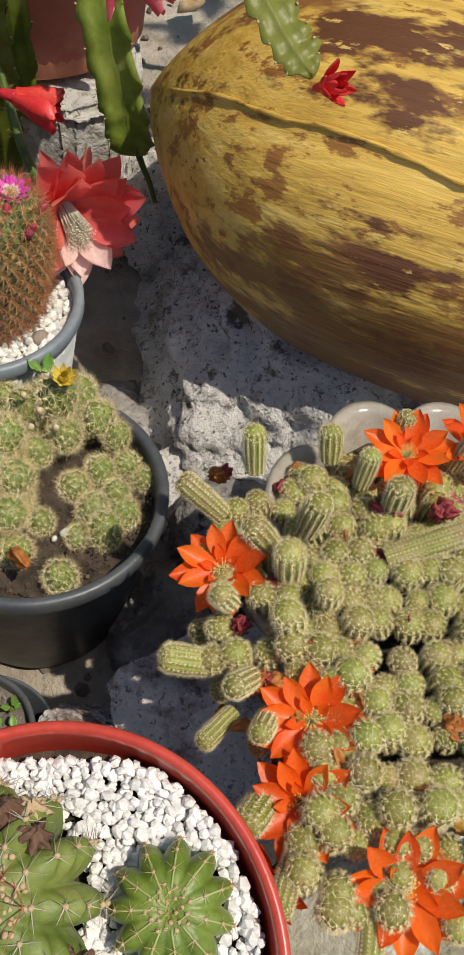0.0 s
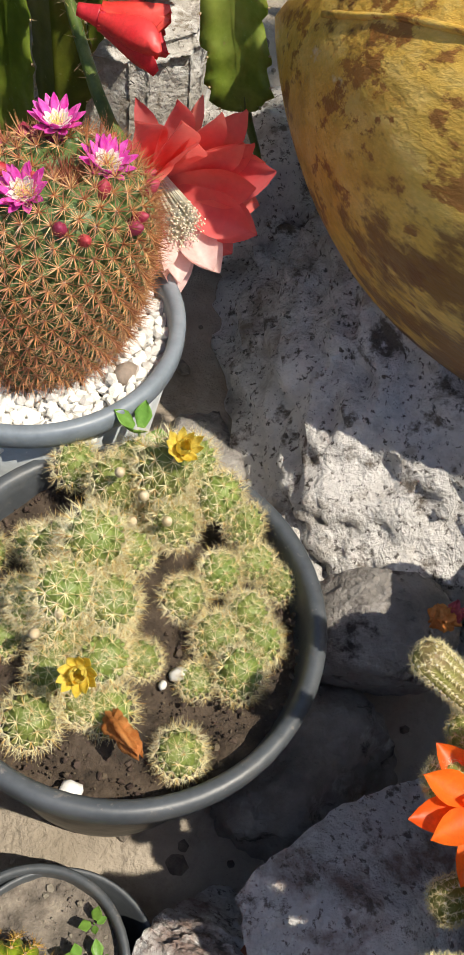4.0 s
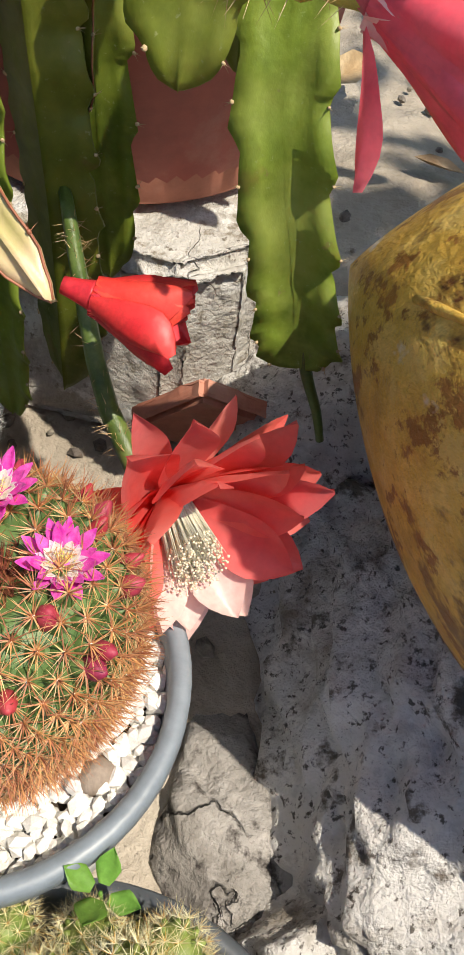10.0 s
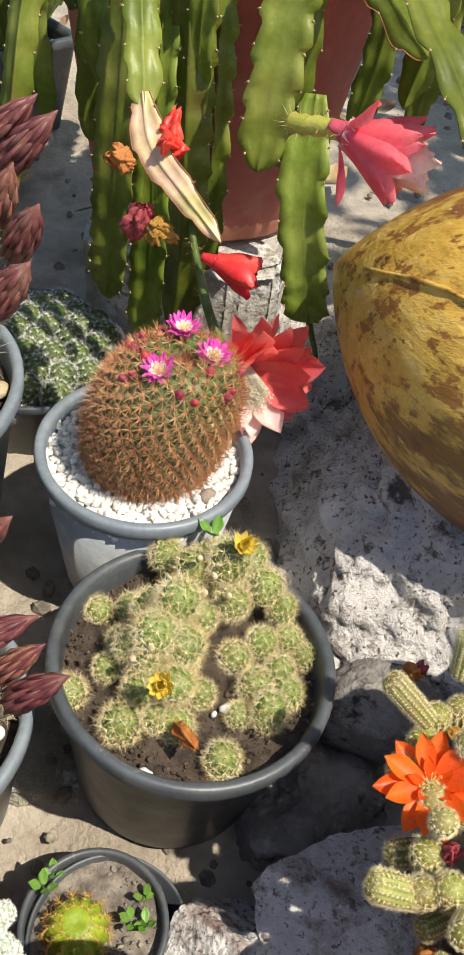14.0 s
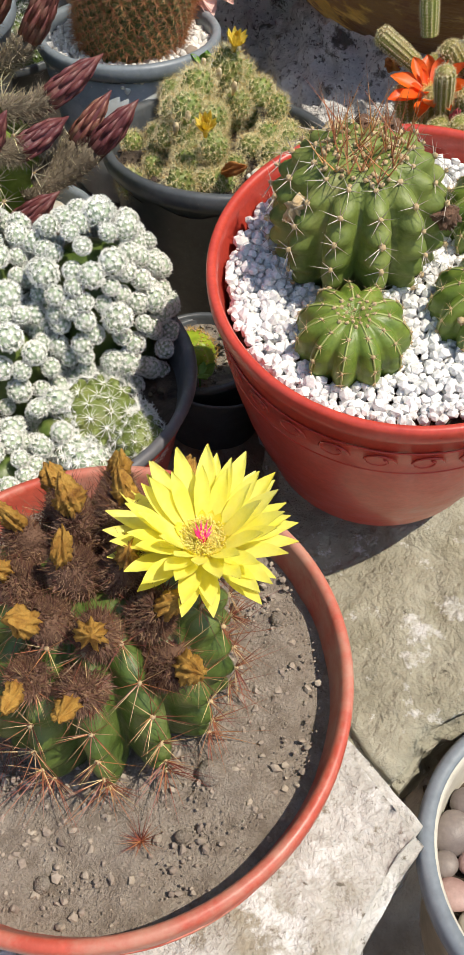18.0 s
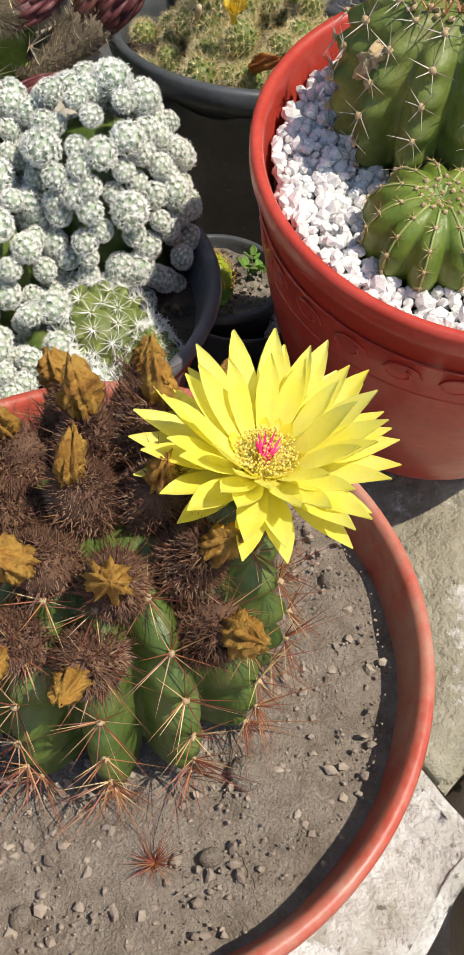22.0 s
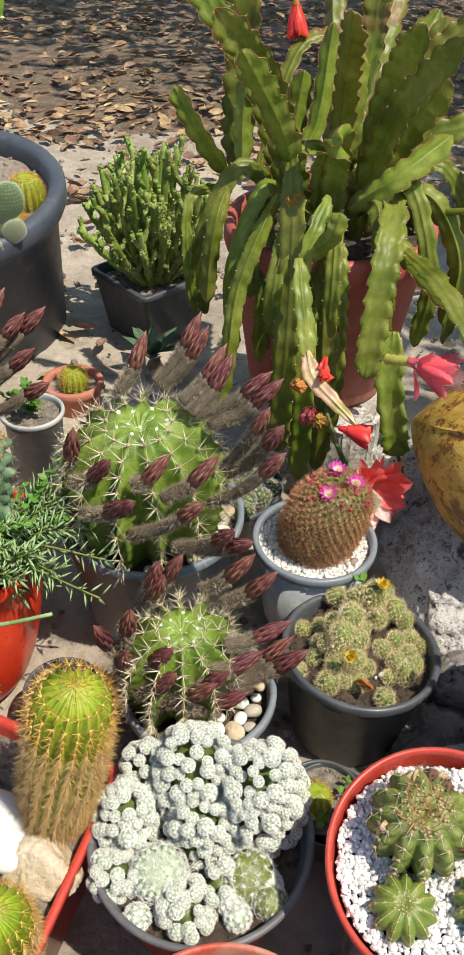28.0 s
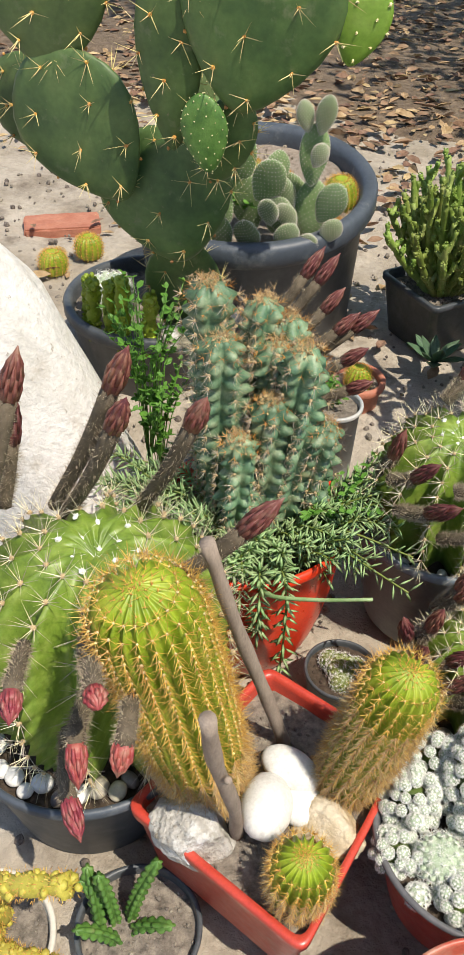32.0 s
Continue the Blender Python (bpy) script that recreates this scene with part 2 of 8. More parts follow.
# plants
M["g_deep"] = mat("cactus_green", [(.055, .13, .025), (.085, .19, .035), (.12, .23, .05)], 50, .45, .25, 300, stain=((.2, .22, .09), 35, .58, .78))
M["g_echi"] = mat("bright_cactus_green", [(.10, .17, .02), (.16, .25, .03), (.24, .32, .06)], 35, .42, .2, 250, stain=((.28, .34, .09), 25, .58, .76))
M["g_gymno"] = mat("olive_cactus_green", [(.10, .14, .022), (.155, .20, .038), (.215, .25, .06)], 45, .5, .25, 250, stain=[((.27, .24, .10), 30, .58, .78), ((.07, .10, .02), 22, .58, .7)])
M["g_small"] = mat("fresh_cactus_green", [(.085, .14, .014), (.135, .20, .024), (.19, .25, .04)], 60, .42, .2, 250, stain=((.24, .28, .06), 45, .58, .75))
M["g_dark"] = mat("dark_cactus_green", [(.05, .085, .014), (.085, .13, .024), (.125, .165, .04)], 60, .4, .25, 250, stain=((.16, .19, .06), 30, .58, .74))
M["g_mam"] = mat("mammillaria_green", [(.075, .14, .035), (.13, .20, .06)], 80, .45, .25, 300, rnd=.1)
M["g_prolif"] = mat("head_green", [(.13, .18, .034), (.22, .265, .06)], 90, .5, .25, 300, rnd=.2)
M["g_thimble"] = mat("thimble_green", [(.34, .43, .28), (.46, .54, .40)], 90, .5, .2, 300, rnd=.12)
M["g_barrel"] = mat("yellow_green_barrel", [(.17, .25, .015), (.26, .35, .02), (.34, .40, .04)], 40, .45, .2, 250)
M["g_peanut"] = mat("peanut_green", [(.18, .205, .03), (.265, .27, .055), (.33, .26, .10)], 45, .48, .2, 250, rnd=.25, stain=((.32, .18, .11), 28, .56, .73))
M["g_cereus"] = mat("blue_green_column", [(.06, .135, .075), (.125, .215, .115), (.28, .35, .21)], 45, .5, .3, 200, stain=[((.24, .25, .12), 30, .56, .74), ((.28, .22, .13), 60, .62, .74)], rnd=.2)
M["g_opuntia"] = mat("opuntia_green", [(.042, .085, .026), (.072, .128, .036), (.11, .17, .052)], 12, .5, .15, 150, stain=[((.18, .2, .11), 20, .6, .78), ((.2, .17, .11), 90, .66, .74)], rnd=.15)
M["g_micro"] = mat("bunny_ear_green", [(.16, .25, .09), (.25, .34, .15)], 25, .5, .15, 200, rnd=.2)
M["g_pad"] = mat("epiphyllum_green", [(.12, .17, .017), (.215, .27, .03), (.34, .375, .07)], 16, .42, .25, 160, stain=[((.31, .34, .07), 9, .53, .68), ((.34, .17, .07), 7, .61, .72), ((.24, .17, .08), 70, .66, .74), ((.33, .38, .14), 300, .63, .70)], rnd=.24, translucent=.38)
M["g_pad_pale"] = mat("sun_bleached_pad", [(.62, .50, .20), (.74, .56, .32), (.76, .48, .36)], 16, .38, .2, 160, translucent=.2, stain=((.50, .48, .12), 14, .5, .66))
M["g_leaf"] = mat("weed_green", [(.10, .26, .03), (.18, .38, .06)], 60, .45, .15, 200, rnd=.25, island=True, translucent=.35)
M["g_sedum"] = mat("grey_green_sedum", [(.24, .38, .14), (.42, .56, .27)], 60, .5, .15, 200, rnd=.25, island=True, translucent=.2)
M["g_shrub"] = mat("crested_green", [(.12, .19, .025), (.21, .28, .05), (.31, .36, .11)], 30, .55, .4, 150, rnd=.25)
M["pad_edge"] = mat("reddish_edge", [(.26, .08, .04), (.36, .14, .07)], 60, .5, .2, 200)
M["twig"] = mat("dry_stick", [(.23, .18, .14), (.34, .275, .22)], 60, .85, .6, 150, stretch=(1, 1, .3))
M["sp_brown"] = mat("red_brown_spines", [(.20, .055, .028), (.36, .13, .065)], 60, .5, 0, rnd=.35, island=True)
M["sp_tan"] = mat("tan_spines", [(.42, .27, .12), (.58, .42, .22)], 60, .5, 0, rnd=.3, island=True)
M["sp_gold"] = mat("golden_spines", [(.52, .26, .045), (.68, .42, .10)], 60, .5, 0, rnd=.3, island=True)
M["sp_yellow"] = mat("pale_yellow_spines", [(.66, .55, .26), (.80, .71, .42)], 60, .5, 0, rnd=.2, island=True)
M["sp_orange"] = mat("orange_spines", [(.50, .20, .04), (.62, .33, .09)], 60, .5, 0, rnd=.25, island=True)
M["sp_white"] = mat("white_spines", [(.78, .78, .73), (.88, .88, .84)], 60, .5, 0, rnd=.08, island=True)
M["sp_dark"] = mat("dark_brown_spines", [(.09, .035, .02), (.2, .085, .045)], 60, .5, 0, rnd=.4, island=True)
M["sp_grey"] = mat("grey_spines", [(.36, .3, .25), (.52, .46, .39)], 60, .5, 0, rnd=.3, island=True)
M["wool"] = mat("areole_wool", [(.62, .58, .48), (.75, .71, .62)], 200, .95, .4, 800)
M["bud_cream"] = mat("cream_buds", [(.50, .38, .20), (.74, .63, .44)], 300, .6, .3, 600)
M["wool_tan"] = mat("tan_wool", [(.42, .30, .16), (.56, .43, .25)], 200, .95, .4, 800)
M["fruit_wool"] = mat("brown_fruit_wool", [(.10, .05, .03), (.19, .105, .065)], 150, .95, .6, 600)
M["dry_flower"] = mat("withered_petals", [(.42, .20, .03), (.60, .35, .07)], 180, .75, .8, 600, translucent=.2, stain=((.25, .10, .02), 120, .55, .7))
M["dry_pink"] = mat("withered_pink_petals", [(.40, .05, .07), (.50, .12, .12)], 90, .7, .5, 400, translucent=.25)
M["dry_orange"] = mat("withered_orange_petals", [(.52, .16, .03), (.62, .28, .08)], 90, .7, .5, 400, translucent=.25)
M["p_yellow"] = mat("lemon_petals", [(.93, .86, .11), (.95, .91, .26)], 60, .5, .05, 300, rnd=.03, translucent=.35, grain=.06)
M["p_orange"] = mat("orange_red_petals", [(.95, .13, .012), (.96, .20, .02)], 60, .42, .12, 300, rnd=.1, translucent=.45)
M["p_red"] = mat("coral_red_petals", [(.93, .14, .125), (.95, .28, .25)], 25, .4, .12, 250, rnd=.08, translucent=.5, grain=.12)
M["p_coral"] = mat("pale_coral_petals", [(.94, .34, .28), (.95, .52, .45)], 25, .4, .12, 250, rnd=.1, translucent=.45)
M["p_crimson"] = mat("crimson_bud", [(.80, .035, .04), (.88, .09, .075)], 60, .4, .12, 250, rnd=.1, translucent=.35)
M["p_pink"] = mat("pink_petals", [(.90, .10, .17), (.93, .27, .31)], 22, .42, .12, 250, rnd=.1, translucent=.45)
M["p_magenta"] = mat("magenta_petals", [(.82, .04, .48), (.92, .22, .68)], 250, .4, .12, 300, rnd=.1, translucent=.35)
M["p_throat"] = mat("white_throat_petals", [(.93, .84, .78), (.95, .90, .82)], 250, .4, .1, 300, translucent=.35)
M["g_weed"] = mat("blue_green_weed", [(.07, .13, .07), (.11, .19, .10)], 60, .5, .15, 200, rnd=.2, translucent=.2)
M["p_lilac"] = mat("pale_lilac_petals", [(.92, .58, .82), (.94, .80, .90)], 250, .4, .12, 300, translucent=.35)
M["p_smallyellow"] = mat("small_yellow_petals", [(.90, .72, .08), (.93, .80, .20)], 80, .5, .12, 300, translucent=.4)
M["stamen"] = mat("stamens", [(.96, .86, .22), (.97, .92, .42)], 200, .6, 0, grain=.05, rnd=.06, island=True, translucent=.5)
M["stamen_white"] = mat("white_stamens", [(.90, .84, .62), (.93, .90, .76)], 200, .6, 0, rnd=.1, island=True, translucent=.3)
M["stigma"] = mat("crimson_stigma", [(.72, .01, .14), (.82, .04, .20)], 200, .5, 0)
M["bud_maroon"] = mat("maroon_buds", [(.11, .030, .028), (.17, .052, .045), (.22, .11, .08)], 90, .5, .3, 300, rnd=.3)
M["bud_red"] = mat("red_striped_buds", [(.27, .012, .04), (.40, .05, .08)], 60, .5, .3, 300, rnd=.25)
M["stem_hair"] = mat("hairy_stem", [(.10, .078, .05), (.17, .135, .09)], 90, .9, .6, 400)
M["hair_grey"] = mat("grey_hairs", [(.25, .20, .135), (.44, .365, .26)], 60, .8, 0, rnd=.35, island=True)
M["bark"] = mat("tree_bark", [(.10, .075, .055), (.18, .14, .10)], 20, .9, .8, 60)
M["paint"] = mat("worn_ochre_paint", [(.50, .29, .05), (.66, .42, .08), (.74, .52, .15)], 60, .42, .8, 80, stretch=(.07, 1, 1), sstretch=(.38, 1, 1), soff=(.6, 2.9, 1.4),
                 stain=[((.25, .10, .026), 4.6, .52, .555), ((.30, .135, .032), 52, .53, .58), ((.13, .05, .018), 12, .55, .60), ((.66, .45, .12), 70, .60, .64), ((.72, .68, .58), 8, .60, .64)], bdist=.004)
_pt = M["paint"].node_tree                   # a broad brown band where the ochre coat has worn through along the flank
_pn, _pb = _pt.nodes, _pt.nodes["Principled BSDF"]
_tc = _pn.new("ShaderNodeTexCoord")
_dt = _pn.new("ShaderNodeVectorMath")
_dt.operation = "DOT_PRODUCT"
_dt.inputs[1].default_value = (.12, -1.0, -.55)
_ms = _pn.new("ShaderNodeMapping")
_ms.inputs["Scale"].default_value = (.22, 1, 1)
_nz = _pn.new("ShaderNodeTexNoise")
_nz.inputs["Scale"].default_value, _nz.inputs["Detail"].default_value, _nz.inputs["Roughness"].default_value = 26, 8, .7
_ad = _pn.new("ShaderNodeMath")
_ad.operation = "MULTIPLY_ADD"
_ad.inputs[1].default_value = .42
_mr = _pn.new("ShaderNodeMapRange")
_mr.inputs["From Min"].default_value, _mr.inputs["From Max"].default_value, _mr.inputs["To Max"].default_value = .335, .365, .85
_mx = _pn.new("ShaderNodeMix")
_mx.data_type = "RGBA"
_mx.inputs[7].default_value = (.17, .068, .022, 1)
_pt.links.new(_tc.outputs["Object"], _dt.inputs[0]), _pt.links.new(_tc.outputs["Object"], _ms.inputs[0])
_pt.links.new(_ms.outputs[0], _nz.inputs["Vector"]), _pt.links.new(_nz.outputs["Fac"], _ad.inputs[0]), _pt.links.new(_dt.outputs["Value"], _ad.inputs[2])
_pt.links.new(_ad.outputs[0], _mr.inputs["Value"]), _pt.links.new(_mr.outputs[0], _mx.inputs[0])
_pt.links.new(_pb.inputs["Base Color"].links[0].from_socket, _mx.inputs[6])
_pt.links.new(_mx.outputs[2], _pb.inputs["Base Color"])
for _n in [q for q in _pn if q != _ms]:       # the brush strokes run along the jar
    if _n.type == "MAPPING":
        _s = _n.inputs["Scale"].default_value
        _n.vector_type = "TEXTURE"
        _n.inputs["Scale"].default_value = [1 / q for q in _s]
        _n.inputs["Rotation"].default_value = (0, 0, radians(-22.2))
M["mulch"] = mat("dark_leaf_mulch", [(.11, .078, .05), (.19, .137, .09), (.27, .2, .135)], 25, .95, 1.0, 60, bdist=.02)
M["brick"] = mat("old_brick", [(.36, .13, .08), (.45, .2, .13)], 25, .9, .5, 100)
M["liner"] = mat("grey_liner", [(.10, .10, .11), (.16, .16, .165)], 15, .45, .08, 250, stain=((.26, .25, .24), 30, .55, .78))
M["g_stripe"] = mat("pale_rib_crest", [(.28, .33, .09), (.40, .42, .16)], 80, .6, .2, 250)
M["sp_rust"] = mat("rusty_spines", [(.40, .14, .055), (.60, .30, .14)], 60, .5, 0, rnd=.3, island=True)
M["fruit_hair"] = mat("brown_fruit_hairs", [(.13, .065, .04), (.27, .15, .095)], 60, .7, 0, rnd=.4, island=True)
M["p_yellow_in"] = mat("yellow_throat_petals", [(.96, .86, .06), (.96, .90, .14)], 60, .5, .05, 300, rnd=.03, translucent=.4, grain=.06)
M["p_blush"] = mat("blush_petals", [(.94, .55, .50), (.95, .72, .66)], 25, .4, .12, 250, rnd=.08, translucent=.45)
M["g_seed"] = mat("seedling_green", [(.16, .34, .05), (.25, .45, .09)], 60, .4, .15, 200, rnd=.15, translucent=.35)
M["facet_rock"] = mat("broken_limestone", [(.56, .54, .52), (.68, .66, .635), (.76, .74, .715)], 16, .93, 1.0, 90,
                      stain=[((.74, .72, .69), 18, .52, .60), ((.30, .22, .19), 14, .54, .64), ((.17, .14, .12), 70, .57, .65), ((.20, .17, .15), 220, .57, .64)], bdist=.010, crack=(12, .008, .3))
M["whitewash"] = mat("lime_washed_rock", [(.58, .56, .52), (.68, .66, .63), (.76, .75, .72)], 10, .9, .9, 60,
                     stain=[((.48, .44, .38), 12, .58, .70), ((.35, .31, .26), 60, .63, .70)], bdist=.006)
M["bud_dusk"] = mat("dusky_red_buds", [(.22, .025, .04), (.31, .06, .06), (.33, .14, .11)], 90, .5, .3, 300, rnd=.25)
M["tube_yellow"] = mat("yellow_flower_tube", [(.34, .34, .05), (.48, .45, .09)], 60, .45, .4, 200, stain=((.36, .2, .08), 60, .58, .7))
M["red_bright"] = mat("bright_red_plastic", [(.78, .045, .014), (.86, .065, .02)], 30, .32, .06, 200, stain=((.60, .15, .08), 60, .68, .82), coat=.1)
M["sp_straw"] = mat("straw_spines", [(.60, .47, .17), (.76, .64, .32)], 60, .5, 0, rnd=.25, island=True)
M["g_gold"] = mat("golden_stems", [(.34, .29, .04), (.48, .40, .07)], 60, .6, .3, 250, rnd=.15)
M["g_young"] = mat("young_pad_green", [(.14, .28, .03), (.22, .38, .05), (.30, .45, .09)], 14, .4, .15, 150, translucent=.1)
M["sp_cream"] = mat("cream_spines", [(.80, .71, .40), (.92, .87, .62)], 60, .5, 0, rnd=.2, island=True)

# ---- geometry helpers ----
CRUMB = {"dark_soil": M["crumb_dark"], "dry_soil": M["crumb_pale"], "grey_soil": M["crumb_grey"]}
RNG = np.random.default_rng(7)


class Geo:
    """Collects vertices and faces for one mesh."""
    def __init__(self):
        self.v, self.f, self.n = [], [], 0

    def add(self, v, f):
        v = np.asarray(v, float)
        self.v.append(v)
        self.f += [tuple(int(i) + self.n for i in q) for q in f]
        self.n += len(v)
        return self

    def mesh(self, name, material, smooth=True):
        me = bpy.data.meshes.new(name)
        me.from_pydata(np.concatenate(self.v).tolist() if self.v else [], [], self.f)
        me.materials.append(material)
        if smooth:
            me.polygons.foreach_set("use_smooth", [True] * len(me.polygons))
        me.update()
        return me


def thing(name, m, label, category, group="", kind=""):
    ob = new(name)
    ob.empty_display_size = 0.02
    ob.matrix_world = m
    return tagged(ob, label, category, group, kind)


def solid(name, me, m, label, category, group="", kind=""):
    ob = new(name, me)
    ob.matrix_world = m
    return tagged(ob, label, category, group, kind)


def part(name, data, parent, label="", m=None, kind=""):
    ob = new(name, data)
    ob.parent = parent
    if m is not None:
        ob.matrix_basis = m
    return tagged(ob, label, kind=kind)


def lathe(prof, n=48, wob=0.0):
    """A surface of revolution from (radius, height) pairs."""
    a = np.arange(n) / n * 2 * np.pi
    v, f = [], []
    for r, z in prof:
        rr = r * (1 + wob * np.sin(2 * a + 1))
        v.append(np.stack([rr * np.cos(a), rr * np.sin(a), np.full(n, z)], -1))
    for i in range(len(prof) - 1):
        for j in range(n):
            k = (j + 1) % n
            f.append((i * n + j, i * n + k, (i + 1) * n + k, (i + 1) * n + j))
    return np.concatenate(v), f


def frames_along(p):
    p = np.asarray(p, float)
    t = np.gradient(p, axis=0)
    t /= np.linalg.norm(t, axis=1)[:, None] + 1e-9
    up = np.array([0, 0, 1.0]) if abs(t[0][2]) < 0.9 else np.array([1.0, 0, 0])
    u = np.cross(up, t[0])
    u /= np.linalg.norm(u)
    us = []
    for i in range(len(p)):
        u = u - t[i] * (u @ t[i])
        u /= np.linalg.norm(u) + 1e-9
        us.append(u)
    us = np.array(us)
    return t, us, np.cross(t, us)


def spline(pts, n):
    """Smooth points through a few given ones."""
    p = np.asarray(pts, float)
    if len(p) < 3:
        return p[0] + (p[-1] - p[0]) * np.linspace(0, 1, n)[:, None]
    q = np.concatenate([[2 * p[0] - p[1]], p, [2 * p[-1] - p[-2]]])
    out = []
    for s in np.linspace(0, len(p) - 1 - 1e-6, n):
        i = int(s)
        t = s - i
        a, b, c, d = q[i:i + 4]
        out.append(0.5 * (2 * b + (c - a) * t + (2 * a - 5 * b + 4 * c - d) * t * t + (3 * b - a - 3 * c + d) * t ** 3))
    return np.array(out)


def tube(pts, rad, n=8, cap=True):
    p = np.asarray(pts, float)
    rad = np.broadcast_to(np.asarray(rad, float), (len(p),))
    _, u, w = frames_along(p)
    a = np.arange(n) / n * 2 * np.pi
    ring = np.cos(a)[None, :, None] * u[:, None] + np.sin(a)[None, :, None] * w[:, None]
    v = (p[:, None] + ring * rad[:, None, None]).reshape(-1, 3)
    f = [(i * n + j, i * n + (j + 1) % n, (i + 1) * n + (j + 1) % n, (i + 1) * n + j) for i in range(len(p) - 1) for j in range(n)]
    if cap:
        v = np.concatenate([v, [p[0]], [p[-1]]])
        c0, c1, e = len(v) - 2, len(v) - 1, (len(p) - 1) * n
        f += [(c0, (j + 1) % n, j) for j in range(n)] + [(c1, e + j, e + (j + 1) % n) for j in range(n)]
    return v, f


def basis(nrm):
    """Two unit vectors across each normal."""
    nrm = np.asarray(nrm, float)
    ref = np.where(np.abs(nrm[:, 2:3]) < 0.95, [[0, 0, 1.0]], [[1.0, 0, 0]])
    u = np.cross(ref, nrm)
    u /= np.linalg.norm(u, axis=1)[:, None] + 1e-9
    return u, np.cross(nrm, u)


def needles(pos, dirs, length, radius):
    """Thin three-sided tapered spines."""
    pos, dirs = np.asarray(pos, float), np.asarray(dirs, float)
    n = len(pos)
    dirs = dirs / (np.linalg.norm(dirs, axis=1)[:, None] + 1e-9)
    u, w = basis(dirs)
    length = np.broadcast_to(length, (n,))
    v = np.empty((n, 4, 3))
    for k in range(3):
        a = 2 * np.pi * k / 3
        v[:, k] = pos + radius * (np.cos(a) * u + np.sin(a) * w)
    v[:, 3] = pos + dirs * length[:, None]
    b = np.arange(n) * 4
    f = np.concatenate([np.stack([b, b + 1, b + 3], -1), np.stack([b + 1, b + 2, b + 3], -1), np.stack([b + 2, b, b + 3], -1)])
    return v.reshape(-1, 3), f.tolist()


def spines(pos, nrm, count, length, radius, spread=(50, 80), jit=0.2, up=0.0):
    """A star of spines at each areole."""
    pos, nrm = np.asarray(pos, float), np.asarray(nrm, float)
    u, w = basis(nrm)
    P, D, L = [], [], []
    for k in range(count):
        a = 2 * np.pi * (k + RNG.uniform(-.35, .35, len(pos))) / count
        s = np.radians(RNG.uniform(spread[0], spread[1], len(pos)))
        d = nrm * np.cos(s)[:, None] + (u * np.cos(a)[:, None] + w * np.sin(a)[:, None]) * np.sin(s)[:, None]
        d[:, 2] += up
        P.append(pos), D.append(d), L.append(length * RNG.uniform(1 - jit, 1 + jit, len(pos)))
    return needles(np.concatenate(P), np.concatenate(D), np.concatenate(L), radius)


def ribbed(prof, n, depth, tub=0.0, ntub=8, per=8, twist=0.0, sharp=False):
    """A ribbed cactus body from a profile of (radius, height), bottom to top. Gives mesh data, areoles and normals."""
    prof = np.asarray(prof, float)
    na = n * per
    a = np.arange(na) / na * 2 * np.pi
    s = np.linspace(0, 1, len(prof))
    crest = 1 - np.abs(np.sin(n * a / 2)) ** .85 if sharp else np.abs(np.cos(n * a / 2))
    v = []
    for (r, z), t in zip(prof, s):
        bulge = 1 + tub * np.cos(2 * np.pi * ntub * t) * crest
        m = (1 - depth * (1 - crest)) * bulge
        aa = a + twist * t
        v.append(np.stack([r * m * np.cos(aa), r * m * np.sin(aa), np.full(na, z)], -1))
    V = np.concatenate(v)
    k = len(prof)
    f = [(i * na + j, i * na + (j + 1) % na, (i + 1) * na + (j + 1) % na, (i + 1) * na + j) for i in range(k - 1) for j in range(na)]
    V = np.concatenate([V, [[0, 0, prof[-1][1]]]])
    f += [((k - 1) * na + j, (k - 1) * na + (j + 1) % na, len(V) - 1) for j in range(na)]
    d = np.gradient(prof, axis=0)
    ap, an = [], []
    for c in range(1, ntub):
        t = c / ntub
        i = t * (k - 1)
        r, z = np.interp(i, np.arange(k), prof[:, 0]), np.interp(i, np.arange(k), prof[:, 1])
        dr, dz = np.interp(i, np.arange(k), d[:, 0]), np.interp(i, np.arange(k), d[:, 1])
        for q in range(n):
            th = 2 * np.pi * q / n + twist * t
            rr = r * (1 + tub * np.cos(2 * np.pi * ntub * t))
            ap.append((rr * np.cos(th), rr * np.sin(th), z))
            nn = np.array([dz * np.cos(th), dz * np.sin(th), -dr])
            an.append(nn / (np.linalg.norm(nn) + 1e-9))
    return V, f, np.array(ap), np.array(an)


def globe_prof(R, H, k=26, base=0.6, p=0.75, dip=0.06):
    """Profile of a globe or short barrel with a slightly sunken crown."""
    out = []
    for t in np.linspace(0, 1, k):
        a = -math.pi / 2 * base + t * (math.pi / 2 + math.pi / 2 * base)
        r = R * max(math.cos(a), 0.0) ** p
        z0 = math.sin(-math.pi / 2 * base)
        z = H * (math.sin(a) - z0) / (1 - z0)
        z -= dip * H * max(0, 1 - r / (0.35 * R)) ** 2
        out.append((max(r, R * 0.02), z))
    return out


def column_prof(R, H, k=40, base=0.75):
    out = [(R * base, 0)]
    for t in np.linspace(0.03, 1, k):
        r = R * (base + (1 - base) * min(1, t * 2.2))
        cap = H - R * 0.9
        z = t * H
        if z > cap:
            q = (z - cap) / (H - cap)
            r *= math.sqrt(max(0.0, 1 - q ** 2.3)) + 0.001
        out.append((max(r, R * 0.03), z))
    return out


